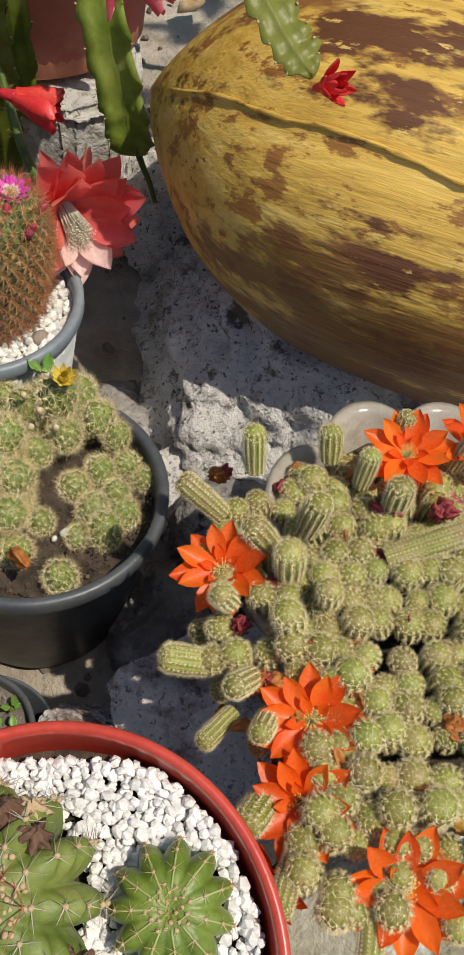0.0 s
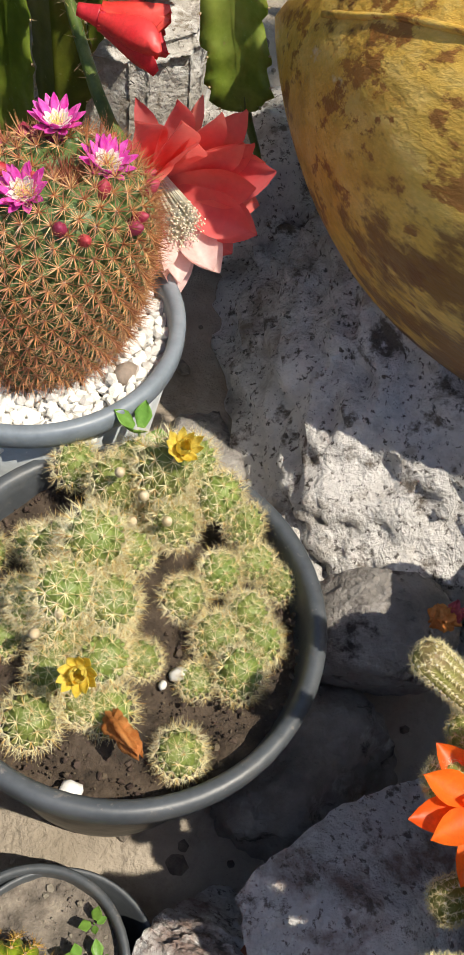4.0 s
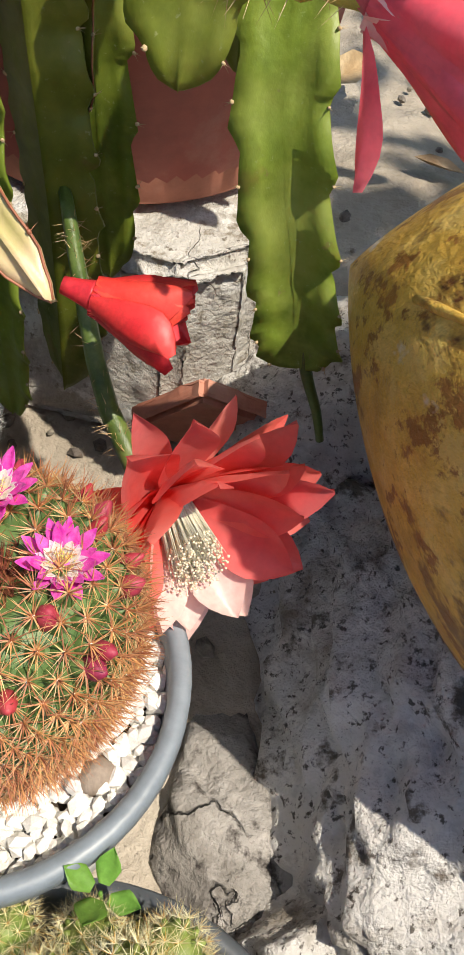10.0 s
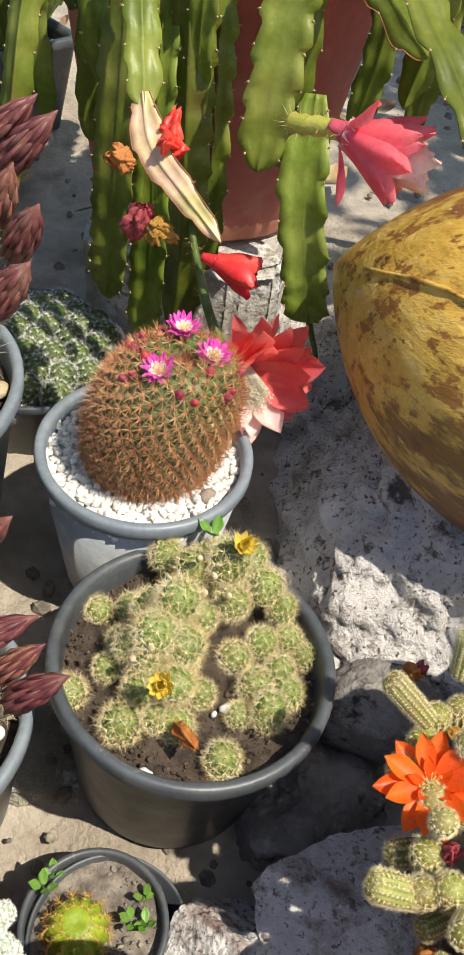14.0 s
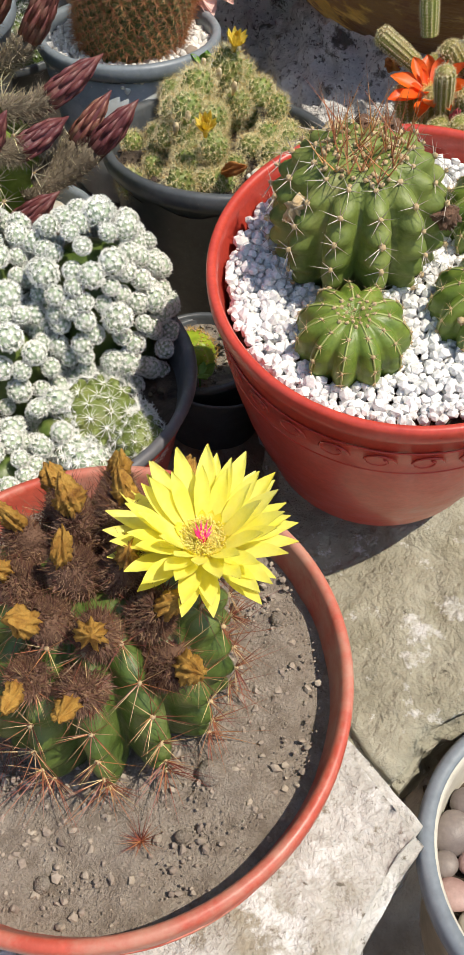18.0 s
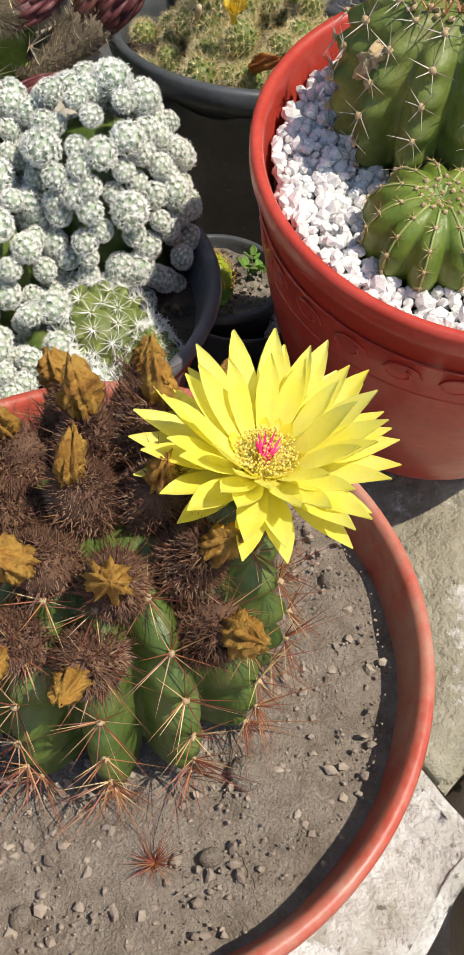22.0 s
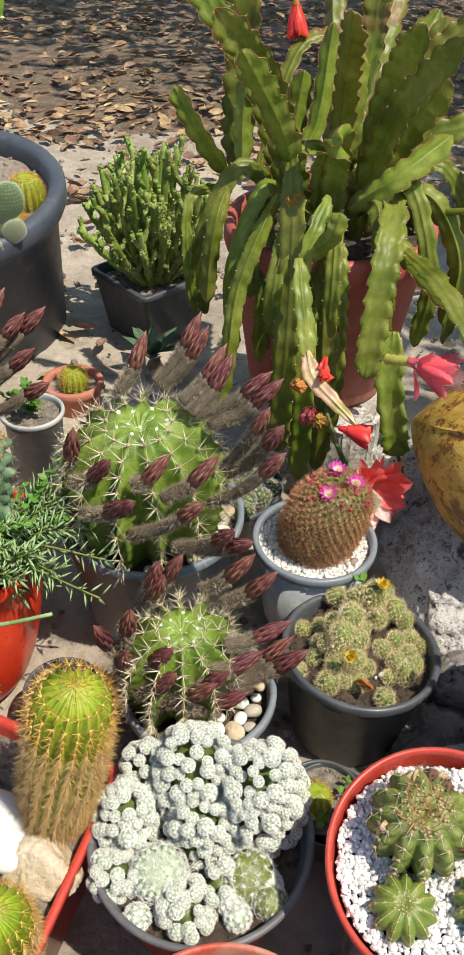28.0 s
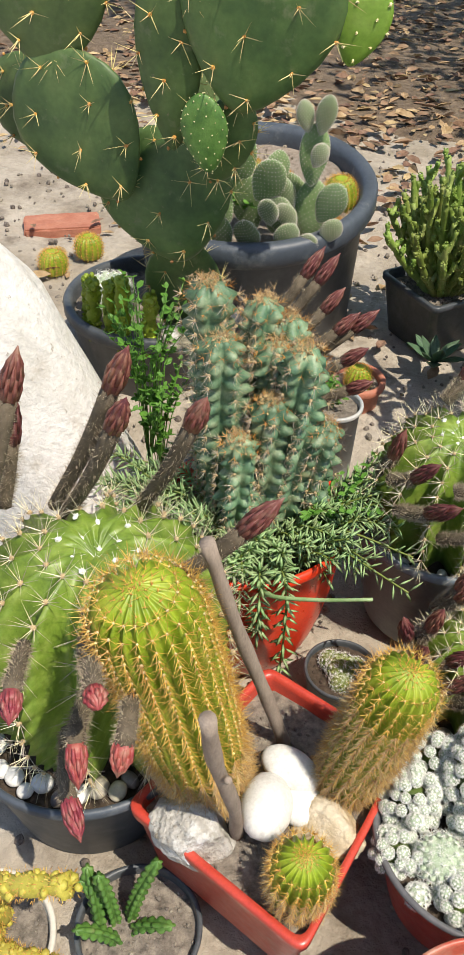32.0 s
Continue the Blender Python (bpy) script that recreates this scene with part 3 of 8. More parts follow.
def spiral(prof, count, t0=0.0, t1=1.0):
    """Areoles in a phyllotaxis over a smooth profile, and their normals."""
    prof = np.asarray(prof, float)
    d = np.gradient(prof, axis=0)
    ds = np.linalg.norm(np.diff(prof, axis=0), axis=1)
    area = np.concatenate([[0], np.cumsum(ds * (prof[1:, 0] + prof[:-1, 0]) / 2)])
    area /= area[-1]
    q = np.linspace(t0, t1, count)
    i = np.interp(q, area, np.arange(len(prof)))
    r, z = np.interp(i, np.arange(len(prof)), prof[:, 0]), np.interp(i, np.arange(len(prof)), prof[:, 1])
    dr, dz = np.interp(i, np.arange(len(prof)), d[:, 0]), np.interp(i, np.arange(len(prof)), d[:, 1])
    th = np.arange(count) * 2.399963
    P = np.stack([r * np.cos(th), r * np.sin(th), z], -1)
    N = np.stack([dz * np.cos(th), dz * np.sin(th), -dr], -1)
    return P, N / (np.linalg.norm(N, axis=1)[:, None] + 1e-9)


def cones(P, N, r, h, sides=6):
    """Small rounded tubercles."""
    u, w = basis(N)
    n = len(P)
    r, h = np.broadcast_to(r, (n,)), np.broadcast_to(h, (n,))
    rings = []
    for rr, hh in ((1, -0.3), (0.8, 0.45), (0.42, 0.85)):
        for k in range(sides):
            a = 2 * np.pi * k / sides
            rings.append(P + (u * np.cos(a) + w * np.sin(a)) * (r * rr)[:, None] + N * (h * hh)[:, None])
    rings.append(P + N * h[:, None])
    V = np.stack(rings, 1)
    m = V.shape[1]
    f = []
    for q in range(n):
        b = q * m
        for i in range(2):
            for j in range(sides):
                k = (j + 1) % sides
                f.append((b + i * sides + j, b + i * sides + k, b + (i + 1) * sides + k, b + (i + 1) * sides + j))
        for j in range(sides):
            f.append((b + 2 * sides + j, b + 2 * sides + (j + 1) % sides, b + m - 1))
    return V.reshape(-1, 3), f


def ico(sub):
    bm = bmesh.new()
    bmesh.ops.create_icosphere(bm, subdivisions=sub, radius=1)
    v = np.array([q.co[:] for q in bm.verts])
    f = [tuple(q.index for q in p.verts) for p in bm.faces]
    bm.free()
    return v, f


ICO = {k: ico(k) for k in (1, 2, 3, 5, 6)}


def rots(n):
    q = RNG.normal(size=(n, 4))
    q /= np.linalg.norm(q, axis=1)[:, None]
    w, x, y, z = q.T
    return np.stack([1 - 2 * (y * y + z * z), 2 * (x * y - z * w), 2 * (x * z + y * w), 2 * (x * y + z * w), 1 - 2 * (x * x + z * z), 2 * (y * z - x * w),
                     2 * (x * z - y * w), 2 * (y * z + x * w), 1 - 2 * (x * x + y * y)], -1).reshape(n, 3, 3)


def stones(P, size, sub=1, jag=0.14):
    """Angular little stones at the places given, all in one mesh."""
    v0, f0 = ICO[sub]
    n, k = len(P), len(v0)
    v = v0[None] * (1 + RNG.uniform(-jag, jag, (n, k, 1))) * RNG.uniform(.65, 1.15, (n, 1, 3))
    v = np.einsum("nij,nkj->nki", rots(n), v) * np.broadcast_to(size, (n,))[:, None, None] + np.asarray(P)[:, None]
    f = (np.array(f0)[None] + (np.arange(n) * k)[:, None, None]).reshape(-1, 3)
    return v.reshape(-1, 3), f.tolist()


def disc_points(radius, step, holes=()):
    pts = []
    k = int(radius / step) + 2
    for i in range(-k, k + 1):
        for j in range(-k, k + 1):
            x, y = (i + 0.5 * (j % 2)) * step, j * step * 0.87
            x, y = x + RNG.uniform(-.35, .35) * step, y + RNG.uniform(-.35, .35) * step
            if x * x + y * y < radius * radius and all((x - a) ** 2 + (y - b) ** 2 > r * r for a, b, r in holes):
                pts.append((x, y))
    return np.array(pts)


def fbm(p, sc, octv=4):
    return noise.fractal(Vector(p) * sc, 0.9, 2.1, octv, noise_basis="PERLIN_ORIGINAL")


def soil_disc(radius, z, lump=0.003, sc=40, rings=20, seg=64, dome=0.0):
    v, f = [(0, 0, z + dome)], []
    for i in range(1, rings + 1):
        r = radius * i / rings
        for j in range(seg):
            a = 2 * math.pi * j / seg
            x, y = r * math.cos(a), r * math.sin(a)
            v.append((x, y, z + dome * (1 - (i / rings) ** 2) + lump * fbm((x + z * 7, y, z), sc)))
    f += [(0, 1 + j, 1 + (j + 1) % seg) for j in range(seg)]
    for i in range(rings - 1):
        for j in range(seg):
            a, b = 1 + i * seg + j, 1 + i * seg + (j + 1) % seg
            f.append((a, a + seg, b + seg, b))
    return np.array(v), f


def crumbs(radius, z, count, size):
    r = radius * np.sqrt(RNG.uniform(0, 1, count))
    a = RNG.uniform(0, 2 * np.pi, count)
    return stones(np.stack([r * np.cos(a), r * np.sin(a), z - size * .2 + np.zeros(count)], -1), size * (.35 + 1.5 * RNG.uniform(0, 1, count) ** 5), 1, .38)


def soil(parent, radius, z, material, lump=0.003, crumb=500, size=.0015, dome=0.0, label=""):
    ob = part("soil", Geo().add(*soil_disc(radius, z, lump, dome=dome)).mesh("soil", material), parent, label)
    part("soil_crumbs", Geo().add(*crumbs(radius * .97, z + lump * .3 + dome * .5, crumb, size)).mesh("soil_crumbs", CRUMB.get(material.name, material), False), parent, kind="stuff")
    return ob


def gravel(parent, radius, z, step, size, material, holes=(), dome=0.0, label=""):
    g = Geo()
    for layer in range(3):
        p = disc_points(radius, step, holes)
        zz = z + (layer - 1) * size * 0.8 + RNG.uniform(-.3, .5, len(p)) * size + dome * (1 - (p ** 2).sum(1) / radius ** 2)
        g.add(*stones(np.c_[p, zz], size * RNG.uniform(.7, 1.25, len(p))))
    return part("gravel", g.mesh("gravel", material, False), parent, label, kind="stuff")


def pot_prof(R, h, rb, wall=.003, lip=.006, lipw=.004):
    """Outside and inside of a plastic pot with a rolled rim."""
    return [(rb * .05, .002), (rb * .9, .002), (rb, 0), (rb * 1.02, .003), (R - lipw - .001, h - lip * 1.6), (R - lipw * .3, h - lip * 1.4), (R, h - lip), (R, h - lip * .25),
            (R - lipw * .3, h), (R - lipw * 1.1, h), (R - lipw * 1.5, h - lip * .3), (R - lipw * 1.6, h - lip), (rb - wall, .006), (rb * .05, .006)]


def pot(name, R, h, rb, material, rim, tilt, label, category="plant pot", group="", lip=.008, lipw=.005, n=64, belly=0):
    """A round pot, its rim's centre at the place given, tilted by two angles."""
    m = pose(*rim, tilt[0], tilt[1], 0) @ pose(0, 0, -h)
    ob = thing(name, m, label, category, group)
    pf = pot_prof(R, h, rb, lip=lip, lipw=lipw)
    if belly:           # rounded wall
        rt, zt = pf[4]
        pf[4:4] = [(rb + (rt - rb) * math.sin(t * math.pi / 2) ** belly, .003 + (zt - .003) * t) for t in (.06, .14, .25, .4, .6, .8)]
    part("shell", Geo().add(*lathe(pf, n)).mesh("pot", material), ob)
    return ob, m


def rock_mesh(size, seed, sharp=1.0, cuts=7, amp=.16, sc=2.2, sub=5, depth=.72, rough=.8):
    """A stone: a rounded block cut by planes and roughened."""
    v = ICO[sub][0].copy()
    v = np.sign(v) * np.abs(v) ** sharp
    g = np.random.default_rng(seed)
    for _ in range(cuts):
        q = g.normal(size=3)
        q /= np.linalg.norm(q)
        d = g.uniform(depth - .08, depth + .16)
        over = v @ q - d
        v -= np.clip(over, 0, None)[:, None] * q * .93
    out = []
    for p in v:
        a = Vector(p) * sc + Vector((seed * 3.1, seed * 1.7, seed))
        e = amp * (noise.fractal(a, 1.0, 2.0, 3) * .7 + .35 * noise.fractal(a * 4, .8, 2.2, 4) - .25 * max(0, noise.noise(a * 2.3)) ** 2 - .5 * max(0, .12 - abs(noise.noise(a * 1.7 + Vector((5, 2, 9))))))
        e += amp * rough * (.22 * (1 - abs(noise.noise(a * 3.1)) * 2.4) - .16 + .10 * (1 - 2.4 * abs(noise.noise(a * 7.3 + Vector((1, 4, 2))))))
        out.append(p * (1 + e))
    v = np.array(out) * np.array(size)
    return v, ICO[sub][1]


def rock(name, loc, size, seed, material, label, rot=(0, 0, 0), category="rock", group="", smooth=True, **kw):
    me = Geo().add(*rock_mesh(size, seed, **kw)).mesh(name, M[material], smooth)
    return solid(name, me, pose(*loc, *rot), label, category, group)


def petal_mesh(name, L, W, material, curl=0.25, cup=0.15, tip=1.4, nu=8, thick=.0004, base=.35, wave=0.0):
    """One petal along +x, curved up (curl) and cupped, with a pointed tip."""
    g, rows = [], []
    for i in range(nu + 1):
        t = i / nu
        w = W / 2 * (base + (1 - base) * math.sin(min(1, t * 1.25) * math.pi / 2)) * max(0.0, 1 - max(0, (t - .5) / .5) ** tip) + .0002
        x, z = L * t, curl * L * t * t
        for s in (-1, -.5, 0, .5, 1):
            g.append((x, s * w, z + cup * W * s * s * math.sin(t * 2.6) + wave * W * (s * math.sin(t * 9 + s * 2) * .5 + .35 * math.sin(t * 7 + s * 4)) * t))
    g = np.array(g)
    k = len(g)
    if not thick:       # thin tissue of a large petal
        return Geo().add(g, [(i * 5 + j, i * 5 + j + 5, i * 5 + j + 6, i * 5 + j + 1) for i in range(nu) for j in range(4)]).mesh(name, material)
    V = np.concatenate([g, g - [0, 0, thick]])
    f = []
    for i in range(nu):
        for j in range(4):
            a = i * 5 + j
            f += [(a, a + 5, a + 6, a + 1), (k + a, k + a + 1, k + a + 6, k + a + 5)]
    for i in range(nu):
        a, b = i * 5, i * 5 + 4
        f += [(a, k + a, k + a + 5, a + 5), (b, b + 5, k + b + 5, k + b)]
    return Geo().add(V, f).mesh(name, material)


def flower(parent, m, layers, mesh_list, tube_len, tube_r, tube_mat, stam=0, stam_len=.01, stam_mat="stamen", label="", open_r=.004, stigma=None, sdir=(0, 0), sspread=.75, pale=None):
    """A flower as a part: a tube, petals one by one, stamens. layers: (count, lift in degrees, scale, mesh index)."""
    pts = spline([(0, 0, -tube_len), (0, 0, -tube_len * .4), (0, 0, 0)], 7)
    ob = part("flower", Geo().add(*tube(pts, np.linspace(.55, 1, 7) * tube_r, 10)).mesh("flower_tube", M[tube_mat]), parent, label, m)
    ph = 0
    for cnt, lift, s, idx in layers:
        ph += 23
        for k in range(cnt):
            az = 360 * k / cnt + ph + RNG.uniform(-7, 7)
            q = pose(0, 0, 0, 0, 0, az) @ pose(open_r, 0, 0, 0, -(lift + RNG.uniform(-4, 4)), 0) @ pose(0, 0, 0, RNG.uniform(-6, 6)) @ Matrix.Diagonal((s * RNG.uniform(.92, 1.06),) * 3 + (1,))
            if pale and abs((az - pale[0] + 180) % 360 - 180) < pale[1]:
                part("petal", mesh_list[pale[2]], ob, m=q)
            else:
                part("petal", mesh_list[idx], ob, m=q)
    if stam:
        a, r = RNG.uniform(0, 2 * np.pi, stam), np.sqrt(RNG.uniform(0, 1, stam))
        d = np.stack([np.cos(a) * r * sspread + sdir[0], np.sin(a) * r * sspread + sdir[1], np.ones(stam)], -1)
        p = np.stack([np.cos(a) * r * open_r, np.sin(a) * r * open_r, np.zeros(stam)], -1)
        ln = stam_len * RNG.uniform(.7, 1.1, stam)
        g = Geo().add(*needles(p, d, ln, stam_len * .022))
        dn = d / np.linalg.norm(d, axis=1)[:, None]
        g.add(*stones(p + dn * ln[:, None] * .95, min(.0007, stam_len * .06)))
        part("stamens", g.mesh("stamens", M[stam_mat]), ob, kind="stuff")
    if stigma:
        a = np.arange(9) / 9 * 6.28
        d = np.stack([np.cos(a) * .35, np.sin(a) * .35, np.ones(9)], -1)
        part("stigma", Geo().add(*needles(np.zeros((9, 3)), d, stigma, stigma * .11)).mesh("stigma", M["stigma"]), ob, "crimson stigma lobes")
    return ob


def crumpled(L, r, seed, folds=6, droop=0.0):
    """A shrivelled twist of petals along z."""
    g = np.random.default_rng(seed)
    n, k = 30, 18
    ph, ph2 = g.uniform(0, 6.28, 2)
    v = []
    for i in range(k + 1):
        t = i / k
        rr = r * (.55 + .75 * math.sin(t * 2.6 + .2)) * (1 - .55 * t ** 4)
        for j in range(n):
            a = 2 * math.pi * j / n
            m = 1 + .30 * math.sin(folds * a + ph + t * 3) + .18 * math.sin((folds - 2) * a - ph2 - t * 7) + g.uniform(-.22, .22)
            v.append((rr * m * math.cos(a) + droop * L * t * t, rr * m * math.sin(a) * .8, L * t * (1 + .12 * math.sin(3 * a + ph)) + g.uniform(-.03, .03) * L))
    f = [(i * n + j, i * n + (j + 1) % n, (i + 1) * n + (j + 1) % n, (i + 1) * n + j) for i in range(k) for j in range(n)]
    f.append(tuple(k * n + j for j in range(n)))
    return np.array(v), f


def aim(p, d, roll=0):
    """A pose at p whose z axis points along d."""
    return Matrix.Translation(p) @ Vector(d).to_track_quat("Z", "Y").to_matrix().to_4x4() @ pose(0, 0, 0, 0, 0, roll)

# ---- plan of stems: curves and widths ----
PADS = [
    ([(-0.333, 0.84, 0.876), (-0.344, 0.8, 0.842), (-0.352, 0.79, 0.786), (-0.356, 0.79, 0.72)], 0.028),
    ([(-0.258, 0.82, 0.878), (-0.284, 0.77, 0.832), (-0.307, 0.73, 0.769), (-0.316, 0.7, 0.687), (-0.327, 0.69, 0.599)], 0.028),
    ([(-0.285, 0.86, 0.85), (-0.283, 0.82, 0.793), (-0.291, 0.8, 0.727)], 0.026),
    ([(-0.244, 0.88, 0.911), (-0.236, 0.78, 0.866), (-0.233, 0.74, 0.779), (-0.233, 0.71, 0.682), (-0.235, 0.7, 0.577), (-0.239, 0.7, 0.523)], 0.046),
    ([(-0.19, 0.8, 0.885), (-0.21, 0.75, 0.847), (-0.222, 0.74, 0.796)], 0.025),
    ([(-0.178, 0.8, 0.844), (-0.169, 0.76, 0.771), (-0.163, 0.75, 0.663), (-0.16, 0.76, 0.52)], 0.034),
    ([(-0.206, 0.645, 0.735), (-0.198, 0.628, 0.712), (-0.184, 0.608, 0.702), (-0.160, 0.585, 0.690), (-0.136, 0.563, 0.677)], 0.027),
    ([(-0.093, 0.86, 0.881), (-0.107, 0.75, 0.836), (-0.115, 0.71, 0.765), (-0.12, 0.69, 0.668)], 0.044),
    ([(-0.081, 0.76, 0.707), (-0.079, 0.73, 0.643), (-0.063, 0.715, 0.568), (-0.054, 0.71, 0.522)], 0.046),
    ([(-0.086, 0.8, 0.817), (-0.041, 0.68, 0.82), (0.013, 0.58, 0.771), (0.047, 0.53, 0.736), (0.068, 0.505, 0.72)], 0.031),
    ([(0.017, 0.95, 0.896), (0.062, 0.9, 0.836), (0.107, 0.86, 0.767), (0.159, 0.84, 0.672)], 0.050),
    ([(0.047, 1.0, 0.87), (0.14, 1.0, 0.837), (0.216, 0.98, 0.803)], 0.041),
    ([(0.02, 0.92, 0.82), (0.105, 0.9, 0.804), (0.19, 0.88, 0.802)], 0.035),
    ([(-0.338, 0.9, 0.873), (-0.377, 0.86, 0.948), (-0.407, 0.86, 1.002)], 0.031),
    ([(-0.344, 0.92, 0.847), (-0.387, 0.86, 0.849), (-0.391, 0.84, 0.764), (-0.38, 0.84, 0.674)], 0.017),
    ([(-0.325, 0.96, 0.852), (-0.327, 0.98, 0.969), (-0.317, 1.0, 1.107)], 0.052),
    ([(-0.318, 0.92, 0.876), (-0.318, 0.93, 0.959), (-0.306, 0.95, 1.049)], 0.034),
    ([(-0.297, 0.95, 0.848), (-0.248, 1.06, 1.003), (-0.178, 1.1, 1.022)], 0.028),
    ([(-0.252, 0.95, 0.869), (-0.236, 0.99, 0.996)], 0.037),
    ([(-0.268, 0.9, 0.877), (-0.216, 0.95, 0.924), (-0.199, 1.0, 1.058)], 0.031),
    ([(-0.197, 0.92, 0.865), (-0.161, 0.96, 0.941), (-0.158, 0.98, 1.026)], 0.035),
    ([(-0.179, 0.95, 0.864), (-0.14, 1.05, 1.001), (-0.134, 1.08, 1.1)], 0.046),
    ([(-0.174, 0.9, 0.9), (-0.136, 0.9, 0.936), (-0.089, 0.92, 0.965)], 0.045),
    ([(-0.161, 0.84, 0.853), (-0.102, 0.82, 0.907), (-0.03, 0.86, 0.954)], 0.040),
    ([(-0.162, 0.88, 0.873), (-0.091, 0.92, 0.923), (-0.06, 0.95, 1.029)], 0.046),
    ([(-0.128, 0.9, 0.876), (-0.059, 0.95, 0.949), (-0.043, 1.0, 1.072)], 0.050),
    ([(-0.222, 0.77, 0.8), (-0.186, 0.72, 0.86), (-0.174, 0.72, 0.894)], 0.027),
    ([(-0.128, 0.82, 0.855), (-0.074, 0.78, 0.814), (-0.002, 0.76, 0.747)], 0.032),
    ([(-0.273, 0.86, 0.856), (-0.277, 0.82, 0.81), (-0.275, 0.8, 0.724), (-0.275, 0.8, 0.619)], 0.030),
    ([(-0.191, 0.8, 0.824), (-0.174, 0.76, 0.753), (-0.166, 0.74, 0.623)], 0.029),
    ([(-0.19, 0.80, 0.84), (-0.186, 0.74, 0.77), (-0.181, 0.722, 0.68), (-0.177, 0.72, 0.58), (-0.178, 0.722, 0.47)], 0.044),
    ([(-0.225, 0.72, 0.83), (-0.214, 0.675, 0.775), (-0.204, 0.640, 0.726)], 0.028),
    ([(-0.21, 0.79, 0.80), (-0.205, 0.73, 0.70), (-0.201, 0.705, 0.58), (-0.201, 0.70, 0.47)], 0.040),
]
STEMS_LARGE = [
    ((-0.443, 0.547, 0.714), (-0.409, 0.578, 0.787)),
    ((-0.391, 0.56, 0.716), (-0.331, 0.584, 0.796)),
    ((-0.357, 0.521, 0.723), (-0.306, 0.56, 0.787)),
    ((-0.344, 0.504, 0.718), (-0.297, 0.548, 0.782)),
    ((-0.321, 0.509, 0.699), (-0.234, 0.512, 0.772)),
    ((-0.334, 0.518, 0.71), (-0.248, 0.522, 0.775)),
    ((-0.296, 0.492, 0.638), (-0.229, 0.45, 0.749)),
    ((-0.313, 0.442, 0.629), (-0.225, 0.414, 0.737)),
    ((-0.366, 0.406, 0.663), (-0.3, 0.412, 0.729)),
    ((-0.402, 0.407, 0.678), (-0.357, 0.414, 0.724)),
    ((-0.407, 0.398, 0.607), (-0.311, 0.36, 0.702)),
    ((-0.463, 0.416, 0.624), (-0.389, 0.36, 0.696)),
    ((-0.5, 0.469, 0.635), (-0.477, 0.45, 0.725)),
    ((-0.486, 0.442, 0.648), (-0.425, 0.408, 0.715)),
    ((-0.357, 0.434, 0.56), (-0.276, 0.36, 0.661)),
    ((-0.352, 0.435, 0.563), (-0.255, 0.36, 0.647)),
]
STEMS_SMALL = [
    ((-0.388, 0.343, 0.545), (-0.356, 0.313, 0.652)),
    ((-0.392, 0.34, 0.541), (-0.351, 0.31, 0.634)),
    ((-0.405, 0.3, 0.511), (-0.382, 0.27, 0.617)),
    ((-0.317, 0.367, 0.551), (-0.252, 0.362, 0.626)),
    ((-0.291, 0.359, 0.541), (-0.225, 0.35, 0.612)),
    ((-0.28, 0.291, 0.545), (-0.204, 0.318, 0.567)),
    ((-0.275, 0.284, 0.48), (-0.182, 0.298, 0.541)),
    ((-0.291, 0.264, 0.529), (-0.234, 0.298, 0.533)),
    ((-0.4, 0.285, 0.496), (-0.334, 0.255, 0.575)),
    ((-0.402, 0.289, 0.501), (-0.389, 0.259, 0.558)),
    ((-0.379, 0.264, 0.478), (-0.328, 0.234, 0.56)),
    ((-0.36, 0.258, 0.469), (-0.283, 0.228, 0.555)),
    ((-0.329, 0.256, 0.464), (-0.248, 0.271, 0.489)),
    ((-0.404, 0.296, 0.507), (-0.424, 0.266, 0.591)),
]
STEMS_BEHIND = [
    ((-0.772, 0.640, 0.615), (-0.634, 0.693, 0.825)),
    ((-0.785, 0.640, 0.615), (-0.658, 0.700, 0.828)),
    ((-0.755, 0.630, 0.610), (-0.616, 0.669, 0.787)),
    ((-0.740, 0.630, 0.605), (-0.563, 0.668, 0.763)),
    ((-0.745, 0.620, 0.605), (-0.588, 0.655, 0.760)),
    ((-0.735, 0.605, 0.605), (-0.559, 0.590, 0.745)),
    ((-0.722, 0.610, 0.590), (-0.546, 0.592, 0.692)),
]
STEMS_LEFT = [
    ((-0.895, 0.10, 0.66), (-0.822, 0.15, 0.935)),
    ((-0.845, 0.21, 0.68), (-0.712, 0.16, 0.955)),
    ((-0.825, 0.20, 0.68), (-0.712, 0.15, 0.905)),
    ((-0.745, 0.23, 0.69), (-0.646, 0.188, 0.898)),
    ((-0.675, 0.115, 0.70), (-0.551, 0.137, 0.842)),
    ((-0.869, 0.148, 0.723), (-0.849, 0.168, 0.869)),
]
STEMS_DROOP = [
    ((-0.673, 0.044, 0.628), (-0.617, -0.07, 0.746), (-0.613, -0.105, 0.713)),
    ((-0.701, 0.012, 0.644), (-0.67, -0.07, 0.7), (-0.653, -0.105, 0.671)),
    ((-0.729, -0.001, 0.574), (-0.691, -0.07, 0.598), (-0.66, -0.105, 0.574)),
    ((-0.711, 0.026, 0.69), (-0.648, -0.07, 0.789), (-0.624, -0.105, 0.801)),
    ((-0.764, 0.001, 0.696), (-0.727, -0.07, 0.744), (-0.712, -0.105, 0.736)),
]
